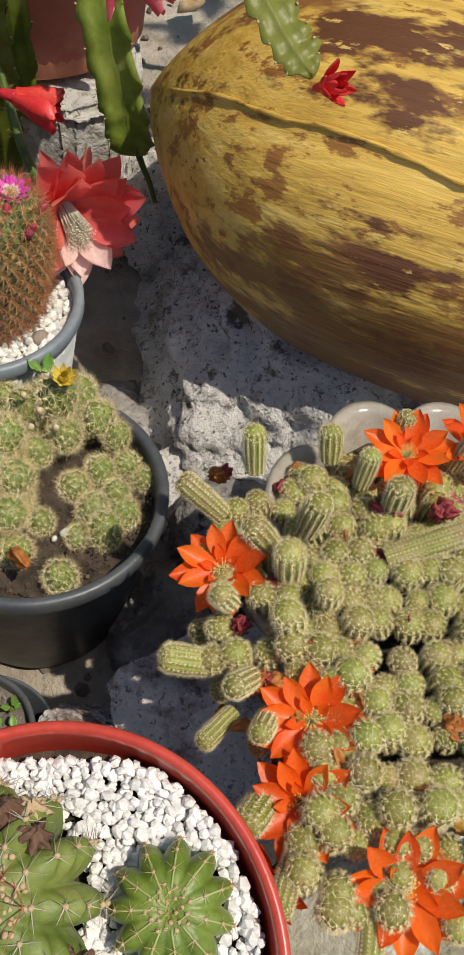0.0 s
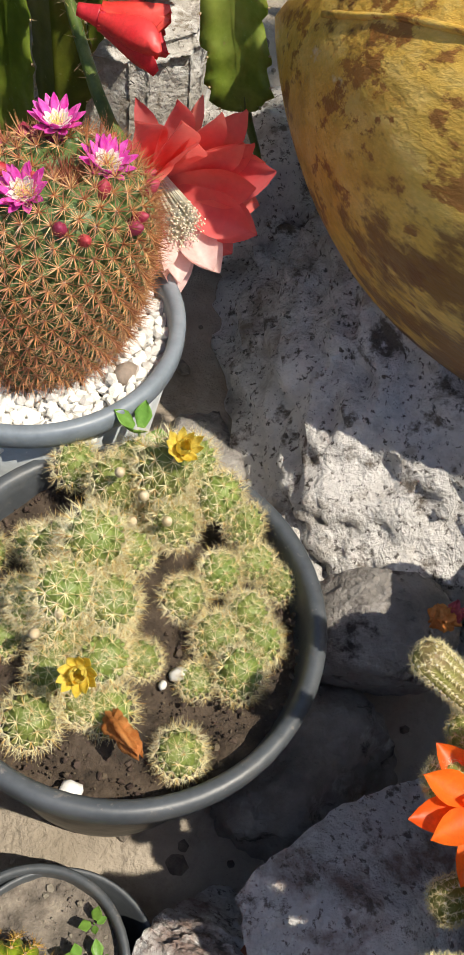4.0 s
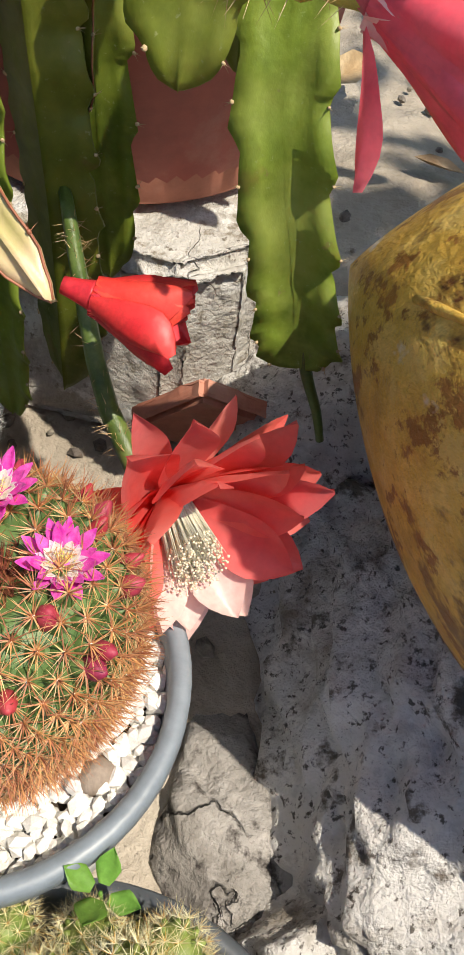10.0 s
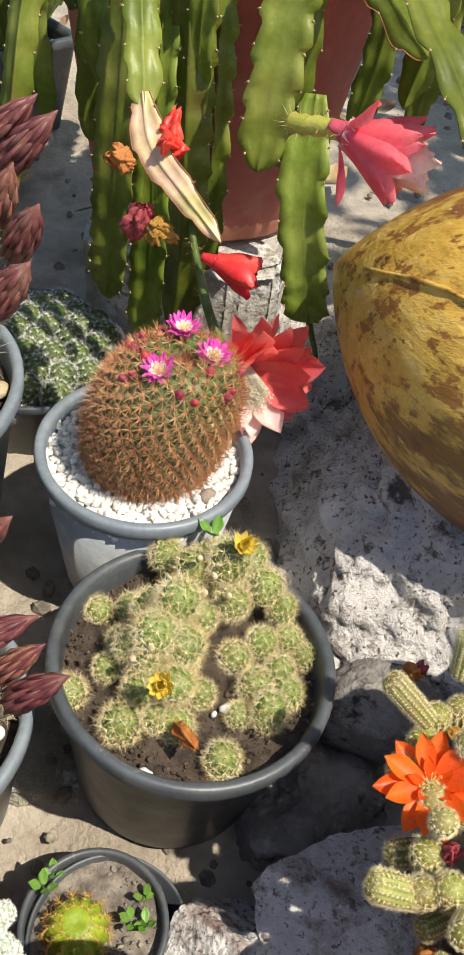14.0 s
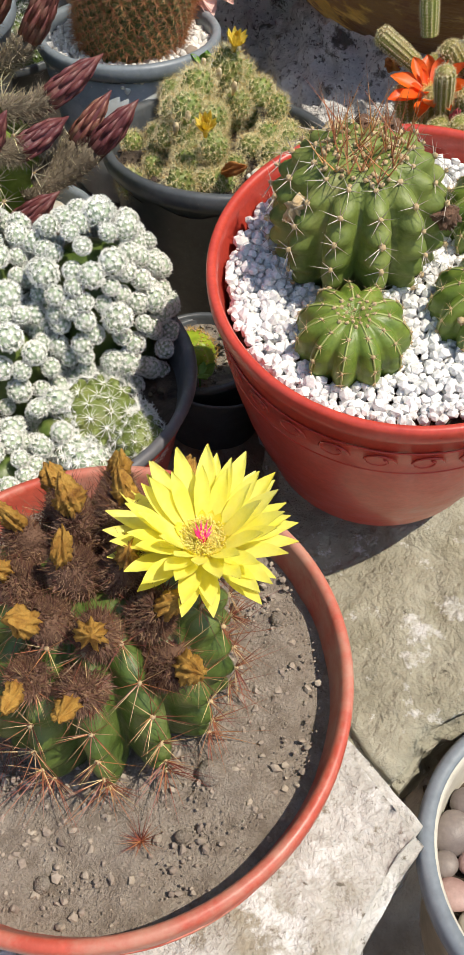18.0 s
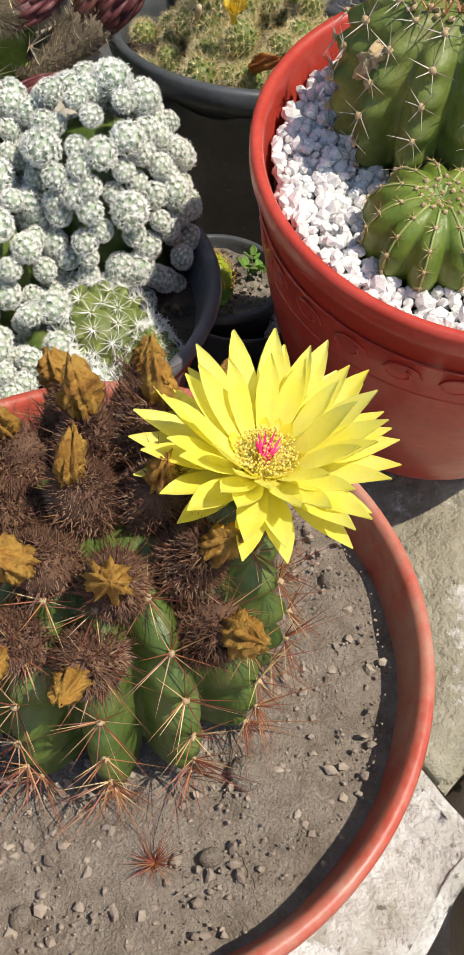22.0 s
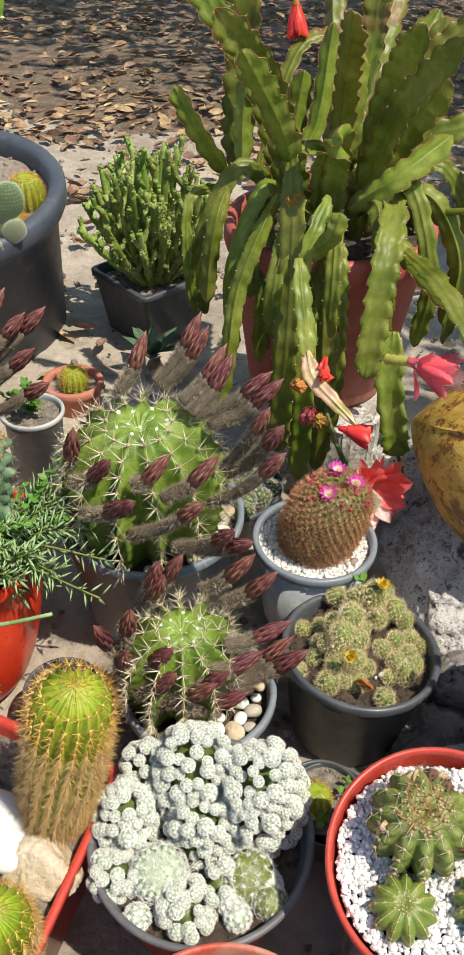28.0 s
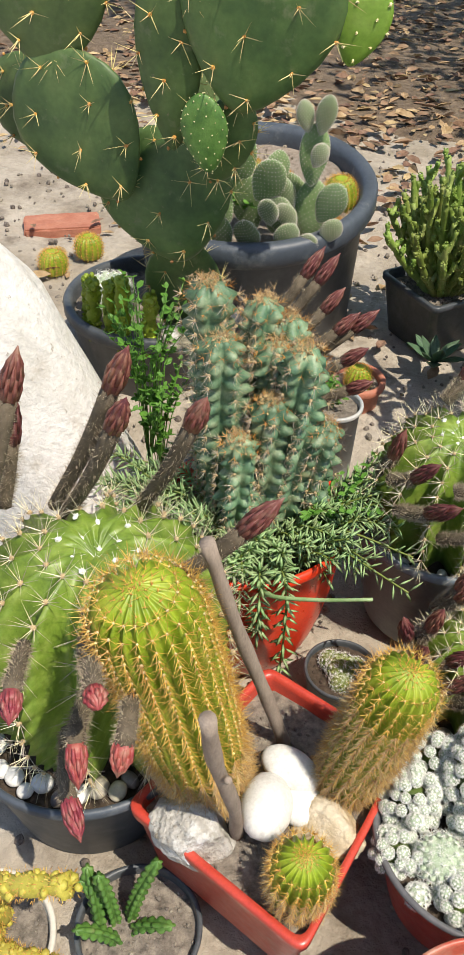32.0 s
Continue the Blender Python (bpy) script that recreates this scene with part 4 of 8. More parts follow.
PEAR_PADS = [
    ((-0.985, 0.95, 0.47), (-0.925, 0.83, 0.74), 0.150),
    ((-0.919, 0.80, 0.711), (-0.972, 0.80, 0.928), 0.236),
    ((-0.996, 0.76, 0.822), (-1.129, 0.74, 1.028), 0.215),
    ((-1.103, 0.75, 1.002), (-1.095, 0.72, 1.212), 0.201),
    ((-0.907, 0.74, 0.917), (-0.898, 0.70, 1.184), 0.098),
    ((-0.807, 0.73, 0.986), (-0.747, 0.71, 1.242), 0.224),
    ((-0.857, 0.78, 0.861), (-0.808, 0.75, 1.007), 0.084),
    ((-1.10, 0.82, 0.86), (-1.23, 0.80, 0.99), 0.167),
]

# ---- ground ----
def step(a, b, x):
    t = min(1, max(0, (x - a) / (b - a)))
    return t * t * (3 - 2 * t)


def ground_z(x, y):
    edge = -.10 - .16 * step(-.05, -.25, x) + .12 * step(-.5, -.75, x)      # front edge of the bed
    z = .06 + .22 * step(edge - .06, edge + .05, y)
    z += .05 * step(.1, .5, y) + .05 * step(.55, .95, y)
    return z


def build_ground():
    def axis(lo, hi, fine, far):
        a = list(np.arange(lo, hi, fine))
        s, e = fine, hi
        while e < far:
            s *= 1.35
            e += s
            a.append(e)
        s, e = fine, lo
        while e > -far:
            s *= 1.35
            e -= s
            a.insert(0, e)
        return a
    xs, ys = axis(-1.7, 1.0, .02, 150), axis(-.7, 2.6, .02, 150)
    v = []
    for y in ys:
        for x in xs:
            near = 1 if abs(x) < 4 and abs(y) < 6 else 0
            v.append((x, y, ground_z(x, y) + near * (.012 * fbm((x, y, 0), 5) + .004 * fbm((x, y, 3), 30, 3))))
    n = len(xs)
    f = [(j * n + i, j * n + i + 1, (j + 1) * n + i + 1, (j + 1) * n + i) for j in range(len(ys) - 1) for i in range(n - 1)]
    solid("ground", Geo().add(v, f).mesh("ground", M["ground"]), pose(0, 0, 0), "pale dry bare earth with dark patches", "ground", kind="structure")
    # small stones and crumbs on the earth
    k = 2600
    x, y = RNG.uniform(-1.9, .9, k), RNG.uniform(.7, 3.6, k)
    p = np.array([(a, b, ground_z(a, b) + .003) for a, b in zip(x, y)])
    k2 = 900
    x, y = RNG.uniform(-1.0, .6, k2), RNG.uniform(-.5, .9, k2)
    p2 = np.array([(a, b, ground_z(a, b) + .004) for a, b in zip(x, y)])
    g = Geo().add(*stones(np.concatenate([p, p2]), RNG.uniform(.002, .009, k + k2)))
    solid("loose_stones", g.mesh("loose_stones", M["soil_grey"], False), pose(0, 0, 0), "small loose stones scattered over bare earth", "stones", kind="stuff")


def leaf_litter():
    """Curled dry leaves, thick under the trees at the back."""
    n = 15000
    u = RNG.uniform(0, 1, n)
    y = 1.95 + 5.2 * u ** 1.35
    x = RNG.uniform(-1, 1, n) * (1.2 + .42 * y) - .35
    keep = np.array([fbm((a, b, 0), 1.7, 3) + .9 * min(1, (b - 2.0) / .9) + RNG.uniform(-.4, .4) > .48 for a, b in zip(x, y)])
    x, y = x[keep], y[keep]
    k = 160
    x, y = np.concatenate([x, RNG.uniform(-1.6, .8, k)]), np.concatenate([y, RNG.uniform(.95, 2.3, k)])
    n = len(x)
    L = RNG.uniform(.03, .07, n)
    W = L * RNG.uniform(.35, .6, n)
    c = RNG.uniform(.1, .5, n)
    loc = np.array([(0, 0, 0), (.35, .5, .12), (.35, -.5, .12), (.35, 0, 0), (.7, .42, .3), (.7, -.42, .3), (.7, 0, .12), (1, 0, .4)])
    V = np.empty((n, 8, 3))
    for i, (a, b, h) in enumerate(loc):
        V[:, i, 0], V[:, i, 1], V[:, i, 2] = a * L - L / 2, b * W, (h + abs(b) * .5) * c * L
    yaw, tip = RNG.uniform(0, 6.28, n), RNG.normal(0, .35, n)
    ct, st = np.cos(tip)[:, None], np.sin(tip)[:, None]
    vy, vz = V[..., 1] * ct - V[..., 2] * st, V[..., 1] * st + V[..., 2] * ct
    cy, sy = np.cos(yaw)[:, None], np.sin(yaw)[:, None]
    vx, vy = V[..., 0] * cy - vy * sy, V[..., 0] * sy + vy * cy
    z = np.array([ground_z(a, b) for a, b in zip(x, y)]) + RNG.uniform(.004, .03, n)
    V = np.stack([vx + x[:, None], vy + y[:, None], vz + z[:, None]], -1)
    q = [(0, 3, 1), (0, 2, 3), (1, 3, 6, 4), (3, 2, 5, 6), (4, 6, 7), (6, 5, 7)]
    f = [tuple(i + 8 * j for i in a) for j in range(n) for a in q]
    solid("leaf_litter", Geo().add(V.reshape(-1, 3), f).mesh("leaf_litter", M["leaf_dry"], False), pose(0, 0, 0), "brown curled dry leaves lying under trees", "dry leaves", kind="stuff")


def shade_tree(loc, h, spread, seed, count, lean=(0, 0)):
    """A tree behind the bed, whose crown dapples the ground."""
    g = np.random.default_rng(seed)
    ob = thing("tree", pose(*loc), "garden tree with thin leafy crown shading the ground", "tree", "garden trees")
    w = Geo().add(*tube(spline([(0, 0, -.1), (.05, 0, h * .35), (-.03, .06, h * .75)], 8), np.linspace(.09, .05, 8), 10))
    ends = []
    for k in range(12):
        a = k * 2.4
        s = g.uniform(.5, 1) * spread
        e = np.array([math.cos(a) * s + lean[0], math.sin(a) * s + lean[1], h * .75 + g.uniform(.1, .7) * spread * .6])
        b = np.array([-.03, .06, h * g.uniform(.55, .75)])
        w.add(*tube(spline([b, (b + e) / 2 + [0, 0, .1], e], 6), np.linspace(.03, .006, 6), 6))
        ends += [b + (e - b) * t for t in (.55, .7, .85, 1)]
    part("trunk", w.mesh("trunk", M["bark"]), ob)
    ends = np.array(ends)
    c = ends[g.integers(0, len(ends), count)] + g.normal(0, spread * .17, (count, 3))
    v0 = np.array([(0, 0, 0), (.45, .28, .06), (.45, -.28, .06), (1, 0, 0)])
    L = g.uniform(.07, .13, count)
    v = np.einsum("nij,kj->nki", rots(count), v0) * L[:, None, None] + c[:, None]
    f = [(4 * i, 4 * i + 2, 4 * i + 3, 4 * i + 1) for i in range(count)]
    part("crown", Geo().add(v.reshape(-1, 3), f).mesh("crown", M["g_leaf"], False), ob, kind="stuff")


def leaf_mulch():
    """A low dark bed of rotted leaves behind the garden bed."""
    xs, ys = np.arange(-4, 4.01, .08), np.arange(2.1, 9, .08)
    v = []
    for y in ys:
        for x in xs:
            t = step(2.5, 3.1, y + .45 * fbm((x, y, 5), 1.6, 4)) - .25
            v.append((x, y, ground_z(x, y) - .004 + .03 * t + .012 * fbm((x, y, 2), 9, 3)))
    n = len(xs)
    f = [(j * n + i, j * n + i + 1, (j + 1) * n + i + 1, (j + 1) * n + i) for j in range(len(ys) - 1) for i in range(n - 1)]
    solid("leaf_mulch", Geo().add(v, f).mesh("leaf_mulch", M["mulch"]), pose(0, 0, 0), "dark bed of rotted leaves on the earth", "mulch", kind="structure")


build_ground()
leaf_mulch()
leaf_litter()
shade_tree((1.7, 2.7, .38), 2.3, 1.15, 3, 6500)
shade_tree((1.75, 1.35, .38), 2.2, .78, 12, 4600, (-.36, -.22))
shade_tree((.2, 5.3, .38), 2.5, 1.4, 5, 5000, (-.1, -1.5))
shade_tree((-2.2, 5.2, .38), 2.5, 1.4, 8, 4500, (.8, -1.0))

# rocks of the bed
rock("boulder", (.108, .600, .345), (.182, .262, .168), 11, "lichen_rock", "big grey limestone boulder with black lichen", (4, -6, 8), sharp=.72, cuts=8, amp=.16, sub=6, sc=2.6, rough=1.3, group="bed rocks")
# grey instead of the boulder's pale stone: the gap's shade put into the colour
rock("ledge_rock", (-.052, .535, .288), (.062, .100, .058), 17, "grey_rock", "low rough limestone ledge beside the boulder, grey for shade", (0, 8, 25), sharp=.75, cuts=8, amp=.12, sub=5, group="bed rocks")
rock("ledge_rock", (-.012, .462, .322), (.058, .070, .060), 19, "lichen_rock", "pale rough limestone ledge at the boulder foot", (0, 6, 15), sharp=.75, cuts=8, amp=.12, sub=5, group="bed rocks")
rock("rock", (.042, .405, .374), (.052, .045, .042), 5, "grey_rock", "rounded brown-grey rock in a gap", (0, 0, 20), group="bed rocks", cuts=3, amp=.1)
rock("rock", (.030, .250, .352), (.088, .075, .070), 24, "facet_rock", "angular grey rock with purple-brown stains", (10, 12, 30), sharp=.8, cuts=11, amp=.045, rough=1.8, depth=.52, sub=6, smooth=False, group="bed rocks")
rock("rock", (-.056, .196, .322), (.085, .066, .066), 36, "facet_rock", "rough grey rock wedged between pots", (5, -10, 70), sharp=.8, cuts=10, amp=.07, rough=1.8, depth=.52, sub=6, smooth=False, group="bed rocks")
rock("rock", (-.002, .335, .325), (.06, .055, .05), 33, "grey_rock", "dark earthy rock deep in a gap", (0, 10, 10), group="bed rocks", cuts=6)


def slab(name, poly, top, thick, tilt, seed, material, label, amp=.006):
    """A flat quarried stone from its outline, with chipped edges and a rough top."""
    c = np.array(poly, float)
    mid = c.mean(0)
    bm = bmesh.new()
    vs = [bm.verts.new((x - mid[0], y - mid[1], 0)) for x, y in c]
    fa = bm.faces.new(vs)
    r = bmesh.ops.extrude_face_region(bm, geom=[fa])
    bmesh.ops.translate(bm, vec=(0, 0, -thick), verts=[q for q in r["geom"] if isinstance(q, bmesh.types.BMVert)])
    bmesh.ops.recalc_face_normals(bm, faces=bm.faces[:])
    bmesh.ops.bevel(bm, geom=bm.edges[:], offset=.007, segments=2, affect="EDGES")
    bmesh.ops.triangulate(bm, faces=bm.faces[:])
    for _ in range(5):
        long = [e for e in bm.edges if e.calc_length() > .009]
        if not long or len(bm.verts) > 45000:
            break
        bmesh.ops.subdivide_edges(bm, edges=long, cuts=1)
        bmesh.ops.triangulate(bm, faces=[f for f in bm.faces if len(f.verts) > 3])
    bm.normal_update()
    for q in bm.verts:
        a = q.co * 9 + Vector((seed, seed * 2, 0))
        crack = max(0, .05 - abs(noise.noise(a * .8 + Vector((3, 7, 1))))) * -.25
        step_ = .5 * math.floor(2.2 * noise.noise(a * .35) + .5)
        q.co += q.normal * (amp * (noise.fractal(a, .9, 2.1, 5) * .8 + step_) + crack * amp * 16)
    me = bpy.data.meshes.new(name)
    bm.to_mesh(me)
    bm.free()
    me.materials.append(M[material])
    me.polygons.foreach_set("use_smooth", [True] * len(me.polygons))
    return solid(name, me, pose(mid[0], mid[1], top, *tilt), label, "rock", "bed rocks")


slab("slab_rock", [(-.118, -.085), (-.086, -.155), (-.050, -.128), (.02, -.108), (.30, -.105), (.32, .17), (-.10, .17), (-.13, .03)], .345, .10, (8, -2, 0), 3, "pale_rock", "large flat pale limestone slab with mossy stains", .010)
slab("slab_rock", [(-.122, -.085), (-.070, -.178), (-.175, -.275), (-.40, -.33), (-.47, -.16), (-.36, -.04)], .334, .085, (2, 0, 0), 8, "white_rock", "whitish flat stone slab with chipped front edge", .006)
rock("rock", (-.42, -.10, .25), (.10, .09, .08), 47, "white_rock", "whitish rock at the edge of the bed", (0, 6, 40), sharp=.6, cuts=5, group="bed rocks")
rock("rock", (-.26, .40, .275), (.12, .09, .05), 51, "pale_rock", "flat pale stone lying under the pots", (0, 4, 10), sharp=.6, cuts=5, group="bed rocks")
rock("rock", (-.015, .80, .40), (.085, .085, .062), 53, "lichen_rock", "low pale stone beside the tall pot", (0, 0, 40), group="bed rocks")
rock("whitewashed_boulder", (-1.175, .52, .53), (.225, .15, .58), 61, "whitewash", "tall whitewashed boulder leaning over the bed", (0, -28, 0), sharp=.9, cuts=5, amp=.05, sc=1.5, group="bed rocks")

# ---- shared cactus builders ----
def cactus_parts(root, name, V, f, body_mat, areoles=None, sp=(), wool=None, wool_r=.0015, m=None, label=""):
    """A body with its wool and spines under a root. sp: (material, count, length, radius, spread, lift)."""
    body = part(name, Geo().add(V, f).mesh(name, M[body_mat]), root, label, m)
    if areoles is not None:
        P, N = areoles
        if wool:
            part("areoles", Geo().add(*stones(P + N * wool_r * .3, wool_r)).mesh("areoles", M[wool]), body, kind="stuff")
        g = {}
        for mt, cnt, ln, r, sprd, up in sp:
            g.setdefault(mt, Geo()).add(*spines(P, N, cnt, ln, r, sprd, .25, up))
        for mt, q in g.items():
            part("spines", q.mesh("spines", M[mt], False), body, kind="stuff")
    return body


def bent(V, tip, power=1.5):
    """Leans a body so that its top ends over tip (x, y)."""
    V = np.array(V)
    h = V[:, 2].max()
    t = np.clip(V[:, 2] / h, 0, 1) ** power
    V[:, 0] += tip[0] * t
    V[:, 1] += tip[1] * t
    return V


# ---- red bowl with four ribbed cacti in white gravel ----
bowl, bm_ = pot("bowl", .110, .172, .076, M["red_gloss"], (-.053, .046, .561), (12, -4), "glossy red plastic bowl with white gravel", lip=.009, lipw=.004, n=96, belly=.9)


def relief_band(root, R, z, material):
    """The raised wavy ornament round a bowl."""
    g = Geo()
    for k in range(26):
        a0 = 2 * math.pi * k / 26
        c = []
        for i in range(13):
            t = i / 12
            an = t * 2 * math.pi * 1.15
            rr = .0075 * (1 - .55 * t)
            th = a0 + (rr * math.cos(an) * 1.3) / R
            q = R + rr * math.sin(an) * .1
            c.append((q * math.cos(th), q * math.sin(th), z + rr * math.sin(an)))
        g.add(*tube(c, .0007, 4))
    for dz in (-.012, .012):
        a = np.linspace(0, 2 * np.pi, 97)
        rr = R + dz * .1
        g.add(*tube(np.stack([rr * np.cos(a), rr * np.sin(a), np.full(97, z + dz)], -1), .0007, 4, False))
    part("relief_band", g.mesh("relief_band", material), root, "raised scroll ornament")


relief_band(bowl, .1040, .132, M["red_gloss"])
CACTI = [(-.022, .030, .0475, .073, 12, "large olive-green ribbed cactus with brown crown spines"),
         (-.040, -.040, .030, .036, 11, "small round green ribbed cactus in white gravel"),
         (.034, -.034, .030, .034, 11, "small round green ribbed cactus in white gravel"),
         (.056, .028, .029, .034, 11, "small round green ribbed cactus in white gravel")]
gravel(bowl, .098, .156, .0052, .0033, M["gravel_white"], [(x, y, r * .82) for x, y, r, *_ in CACTI], label="coarse white gravel")
part("soil", Geo().add(*soil_disc(.0985, .149, .002)).mesh("soil", M["soil_dark"]), bowl)
BODIES = []
for k, (x, y, R, H, n, lab) in enumerate(CACTI):
    root = thing("ribbed_cactus", bm_ @ pose(x, y, .150, 0, 0, 17 * k), lab, "cactus", "cacti in the red bowl")
    BODIES.append(root)
    big = k == 0
    pr = globe_prof(R, H, 40, .55, .62, .1)
    V, f, P, N = ribbed(pr, n, .25 if big else .22, .05 if big else .012, 7 if big else 6, 8)
    cactus_parts(root, "body", V, f, "g_gymno" if big else "g_small", (P, N), [("sp_grey" if big else "sp_tan", 6, .011 if big else .0048, .00034 if big else .00022, (50, 85), 0)], "wool_tan", .0019 if big else .0011)
    if not big:
        g = Geo()
        for c in range(n):
            th = 2 * math.pi * c / n
            pts = [(r * 1.004 * math.cos(th), r * 1.004 * math.sin(th), z) for r, z in pr[8:-2]]
            g.add(*tube(pts, .0006, 4))
        part("rib_crests", g.mesh("rib_crests", M["g_stripe"]), root, "pale yellowish rib crests", kind="stuff")
    if big:
        q = P[P[:, 2] > H * .80]
        nq = N[P[:, 2] > H * .80]
        P2, N2 = spiral(pr, 44, .93, .995)
        part("crown_spines", Geo().add(*spines(P2[::2], N2[::2] * [.5, .5, 1], 3, .034, .00045, (5, 45), .4)).mesh("crown_spines", M["sp_rust"], False), root, "long reddish-brown crown spines", kind="stuff")
        part("crown_wool", Geo().add(*stones(np.repeat(P2, 4, 0) + RNG.normal(0, .0016, (len(P2) * 4, 3)) - [0, 0, .001], .0016)).mesh("crown_wool", M["wool_tan"]), root, kind="stuff")
        for az, rr, zz in ((100, .03, .055), (75, .034, .052), (50, .03, .056), (200, .034, .049), (330, .043, .040), (65, .037, .048)):
            a = radians(az)
            g = Geo().add(*crumpled(.012, .0062, az, 7))
            part("dried_fruit", g.mesh("dried_fruit", M["wool_tan" if az in (100, 200, 65) else "fruit_wool"]), root, "withered brown fruit", pose(rr * math.cos(a), rr * math.sin(a), zz, -40 * math.sin(a), 40 * math.cos(a)))
    else:
        P2, N2 = spiral(pr, 26, .95, .995)
        part("crown_wool", Geo().add(*stones(P2, .0013)).mesh("crown_wool", M["wool_tan"]), root, kind="stuff")
        part("crown_spines", Geo().add(*spines(P2, N2, 3, .005, .0002, (20, 60))).mesh("crown_spines", M["sp_tan"], False), root, kind="stuff")
        a = radians((215, 215, 150)[k - 1] - 17 * k)
        part("offset", Geo().add(*stones(np.array([(math.cos(a) * R * .72, math.sin(a) * R * .72, H * .68)] * 4) + RNG.normal(0, .0012, (4, 3)), .0022)).mesh("offset", M["wool_tan"]), root, "dry tan flower scar")

# ---- dusty bowl with the yellow flower ----
ybowl, ym = pot("bowl", .117, .140, .080, M["terra"], (-.239, -.129, .483), (4, -1), "dusty terracotta-red plastic bowl with dry soil", lip=.010, lipw=.004, n=96, belly=.62)
relief_band(ybowl, .1114, .103, M["terra"])
soil(ybowl, .108, .119, M["soil_pale"], .0042, 2600, .0013, .002)
for x, y, s in ((.045, -.05, .006), (-.085, -.018, .009), (.03, -.075, .004), (.07, .03, .005), (.088, .02, .004), (-.03, -.085, .004)):
    ob = solid("pebble", Geo().add(*stones(np.zeros((1, 3)), s, 2, .08)).mesh("pebble", M["soil_pale"]), ym @ pose(x, y, .121, 0, 0, 40), "small earthy stone on dry soil", "pebble", "pebbles on dry soil")
for x, y in ((-.07, -.06), (.012, -.075)):
    g = Geo().add(*spines(np.array([(0, 0, .002)] * 3), np.array([(0, 0, 1.0)] * 3), 16, .012, .00025, (30, 85)))
    solid("fallen_spines", g.mesh("fallen_spines", M["sp_brown"], False), ym @ pose(x, y, .122), "tuft of dry brown spines on soil", "spines", kind="stuff")
ycac = thing("flowering_cactus", ym @ pose(.006, .002, .116, 0, 0, 8), "dark green ribbed cactus with dried fruits and yellow flower", "cactus")
pr = globe_prof(.055, .098, 40, .5, .55, .05)
V, f, P, N = ribbed(pr, 14, .26, .06, 7, 10)
cactus_parts(ycac, "body", V, f, "g_dark", (P, N), [("sp_brown", 8, .018, .00026, (35, 84), 0), ("sp_tan", 6, .015, .00026, (45, 86), 0)], "wool_tan", .0015)
low = P[:, 2] < .035
part("lower_spines", Geo().add(*spines(P[low], N[low], 7, .026, .0003, (25, 75), .3, -.25)).mesh("lower_spines", M["sp_brown"], False), ycac, kind="stuff")
part("crown_wool", Geo().add(*stones(np.concatenate([np.clip(RNG.normal(0, 1, (160, 2)) * .010, -.015, .015) + [.006, .003], np.full((160, 1), .089)], 1), .0045, 1, .3)).mesh("crown_wool", M["fruit_wool"]), ycac, "brown woolly crown", kind="stuff")
for k in range(20):
    ring_ = 0 if k < 9 else 1 if k < 13 else 2
    a = radians((k * 40 + 20, (k - 9) * 90 + 35, (k - 13) * 36 - 178)[ring_] + RNG.uniform(-8, 8))
    rr, zz, ln = ((.023, .082, .033), (.009, .091, .031), (.036, .074, .026))[ring_]
    ln *= RNG.uniform(.85, 1.12)
    if math.hypot(rr * math.cos(a) - .040, rr * math.sin(a) + .009) < .026:
        continue
    m = aim((rr * math.cos(a) + .006, rr * math.sin(a) + .003, zz), (math.cos(a) * (.55, .25, 1.1)[ring_] + .08, math.sin(a) * (.55, .25, 1.1)[ring_] + .1, 1), RNG.uniform(0, 360))
    pts = spline([(0, 0, -.004), (.001, 0, ln * .5), (.002, 0, ln * .9)], 7)
    fr = part("dried_fruit", Geo().add(*tube(pts, np.array([.0068, .0082, .0088, .0085, .0075, .006, .003]), 12)).mesh("dried_fruit", M["fruit_wool"]), ycac, "woolly brown dried fruit", m)
    n = 2300
    t = RNG.uniform(.0, 1, n)
    aa = RNG.uniform(0, 6.28, n)
    rad = np.interp(t, [0, .35, .6, 1], [.0068, .0086, .0082, .0035])
    nn = np.stack([np.cos(aa), np.sin(aa), .3 + t], -1)
    pp = np.stack([np.cos(aa) * rad, np.sin(aa) * rad, t * ln * .9], -1)
    part("wool_hairs", Geo().add(*needles(pp, nn + RNG.normal(0, .8, nn.shape), .0034, .00036)).mesh("wool_hairs", M["fruit_hair"], False), fr, kind="stuff")
    part("dark_bristles", Geo().add(*needles(pp[:130], nn[:130] + RNG.normal(0, .4, (130, 3)), .010, .0002)).mesh("dark_bristles", M["sp_dark"], False), fr, kind="stuff")
    part("withered_petals", Geo().add(*crumpled(.015 * RNG.uniform(.8, 1.25), .0036 * RNG.uniform(.85, 1.2), k + 5, 9, RNG.uniform(-.3, .3))).mesh("withered_petals", M["dry_flower"]), fr, "golden crumpled withered petals", pose(.002, 0, ln * .82, RNG.uniform(-15, 15), RNG.uniform(-15, 15)))
yl = petal_mesh("yellow_petal", .0355, .0090, M["p_yellow"], .10, .14, 1.9, thick=0, wave=.05)
ys = petal_mesh("yellow_petal_inner", .0335, .0084, M["p_yellow"], .14, .14, 1.9, thick=0, wave=.05)
yc = petal_mesh("yellow_petal_throat", .014, .0060, M["p_yellow_in"], .2, .12, 2.6, thick=0)
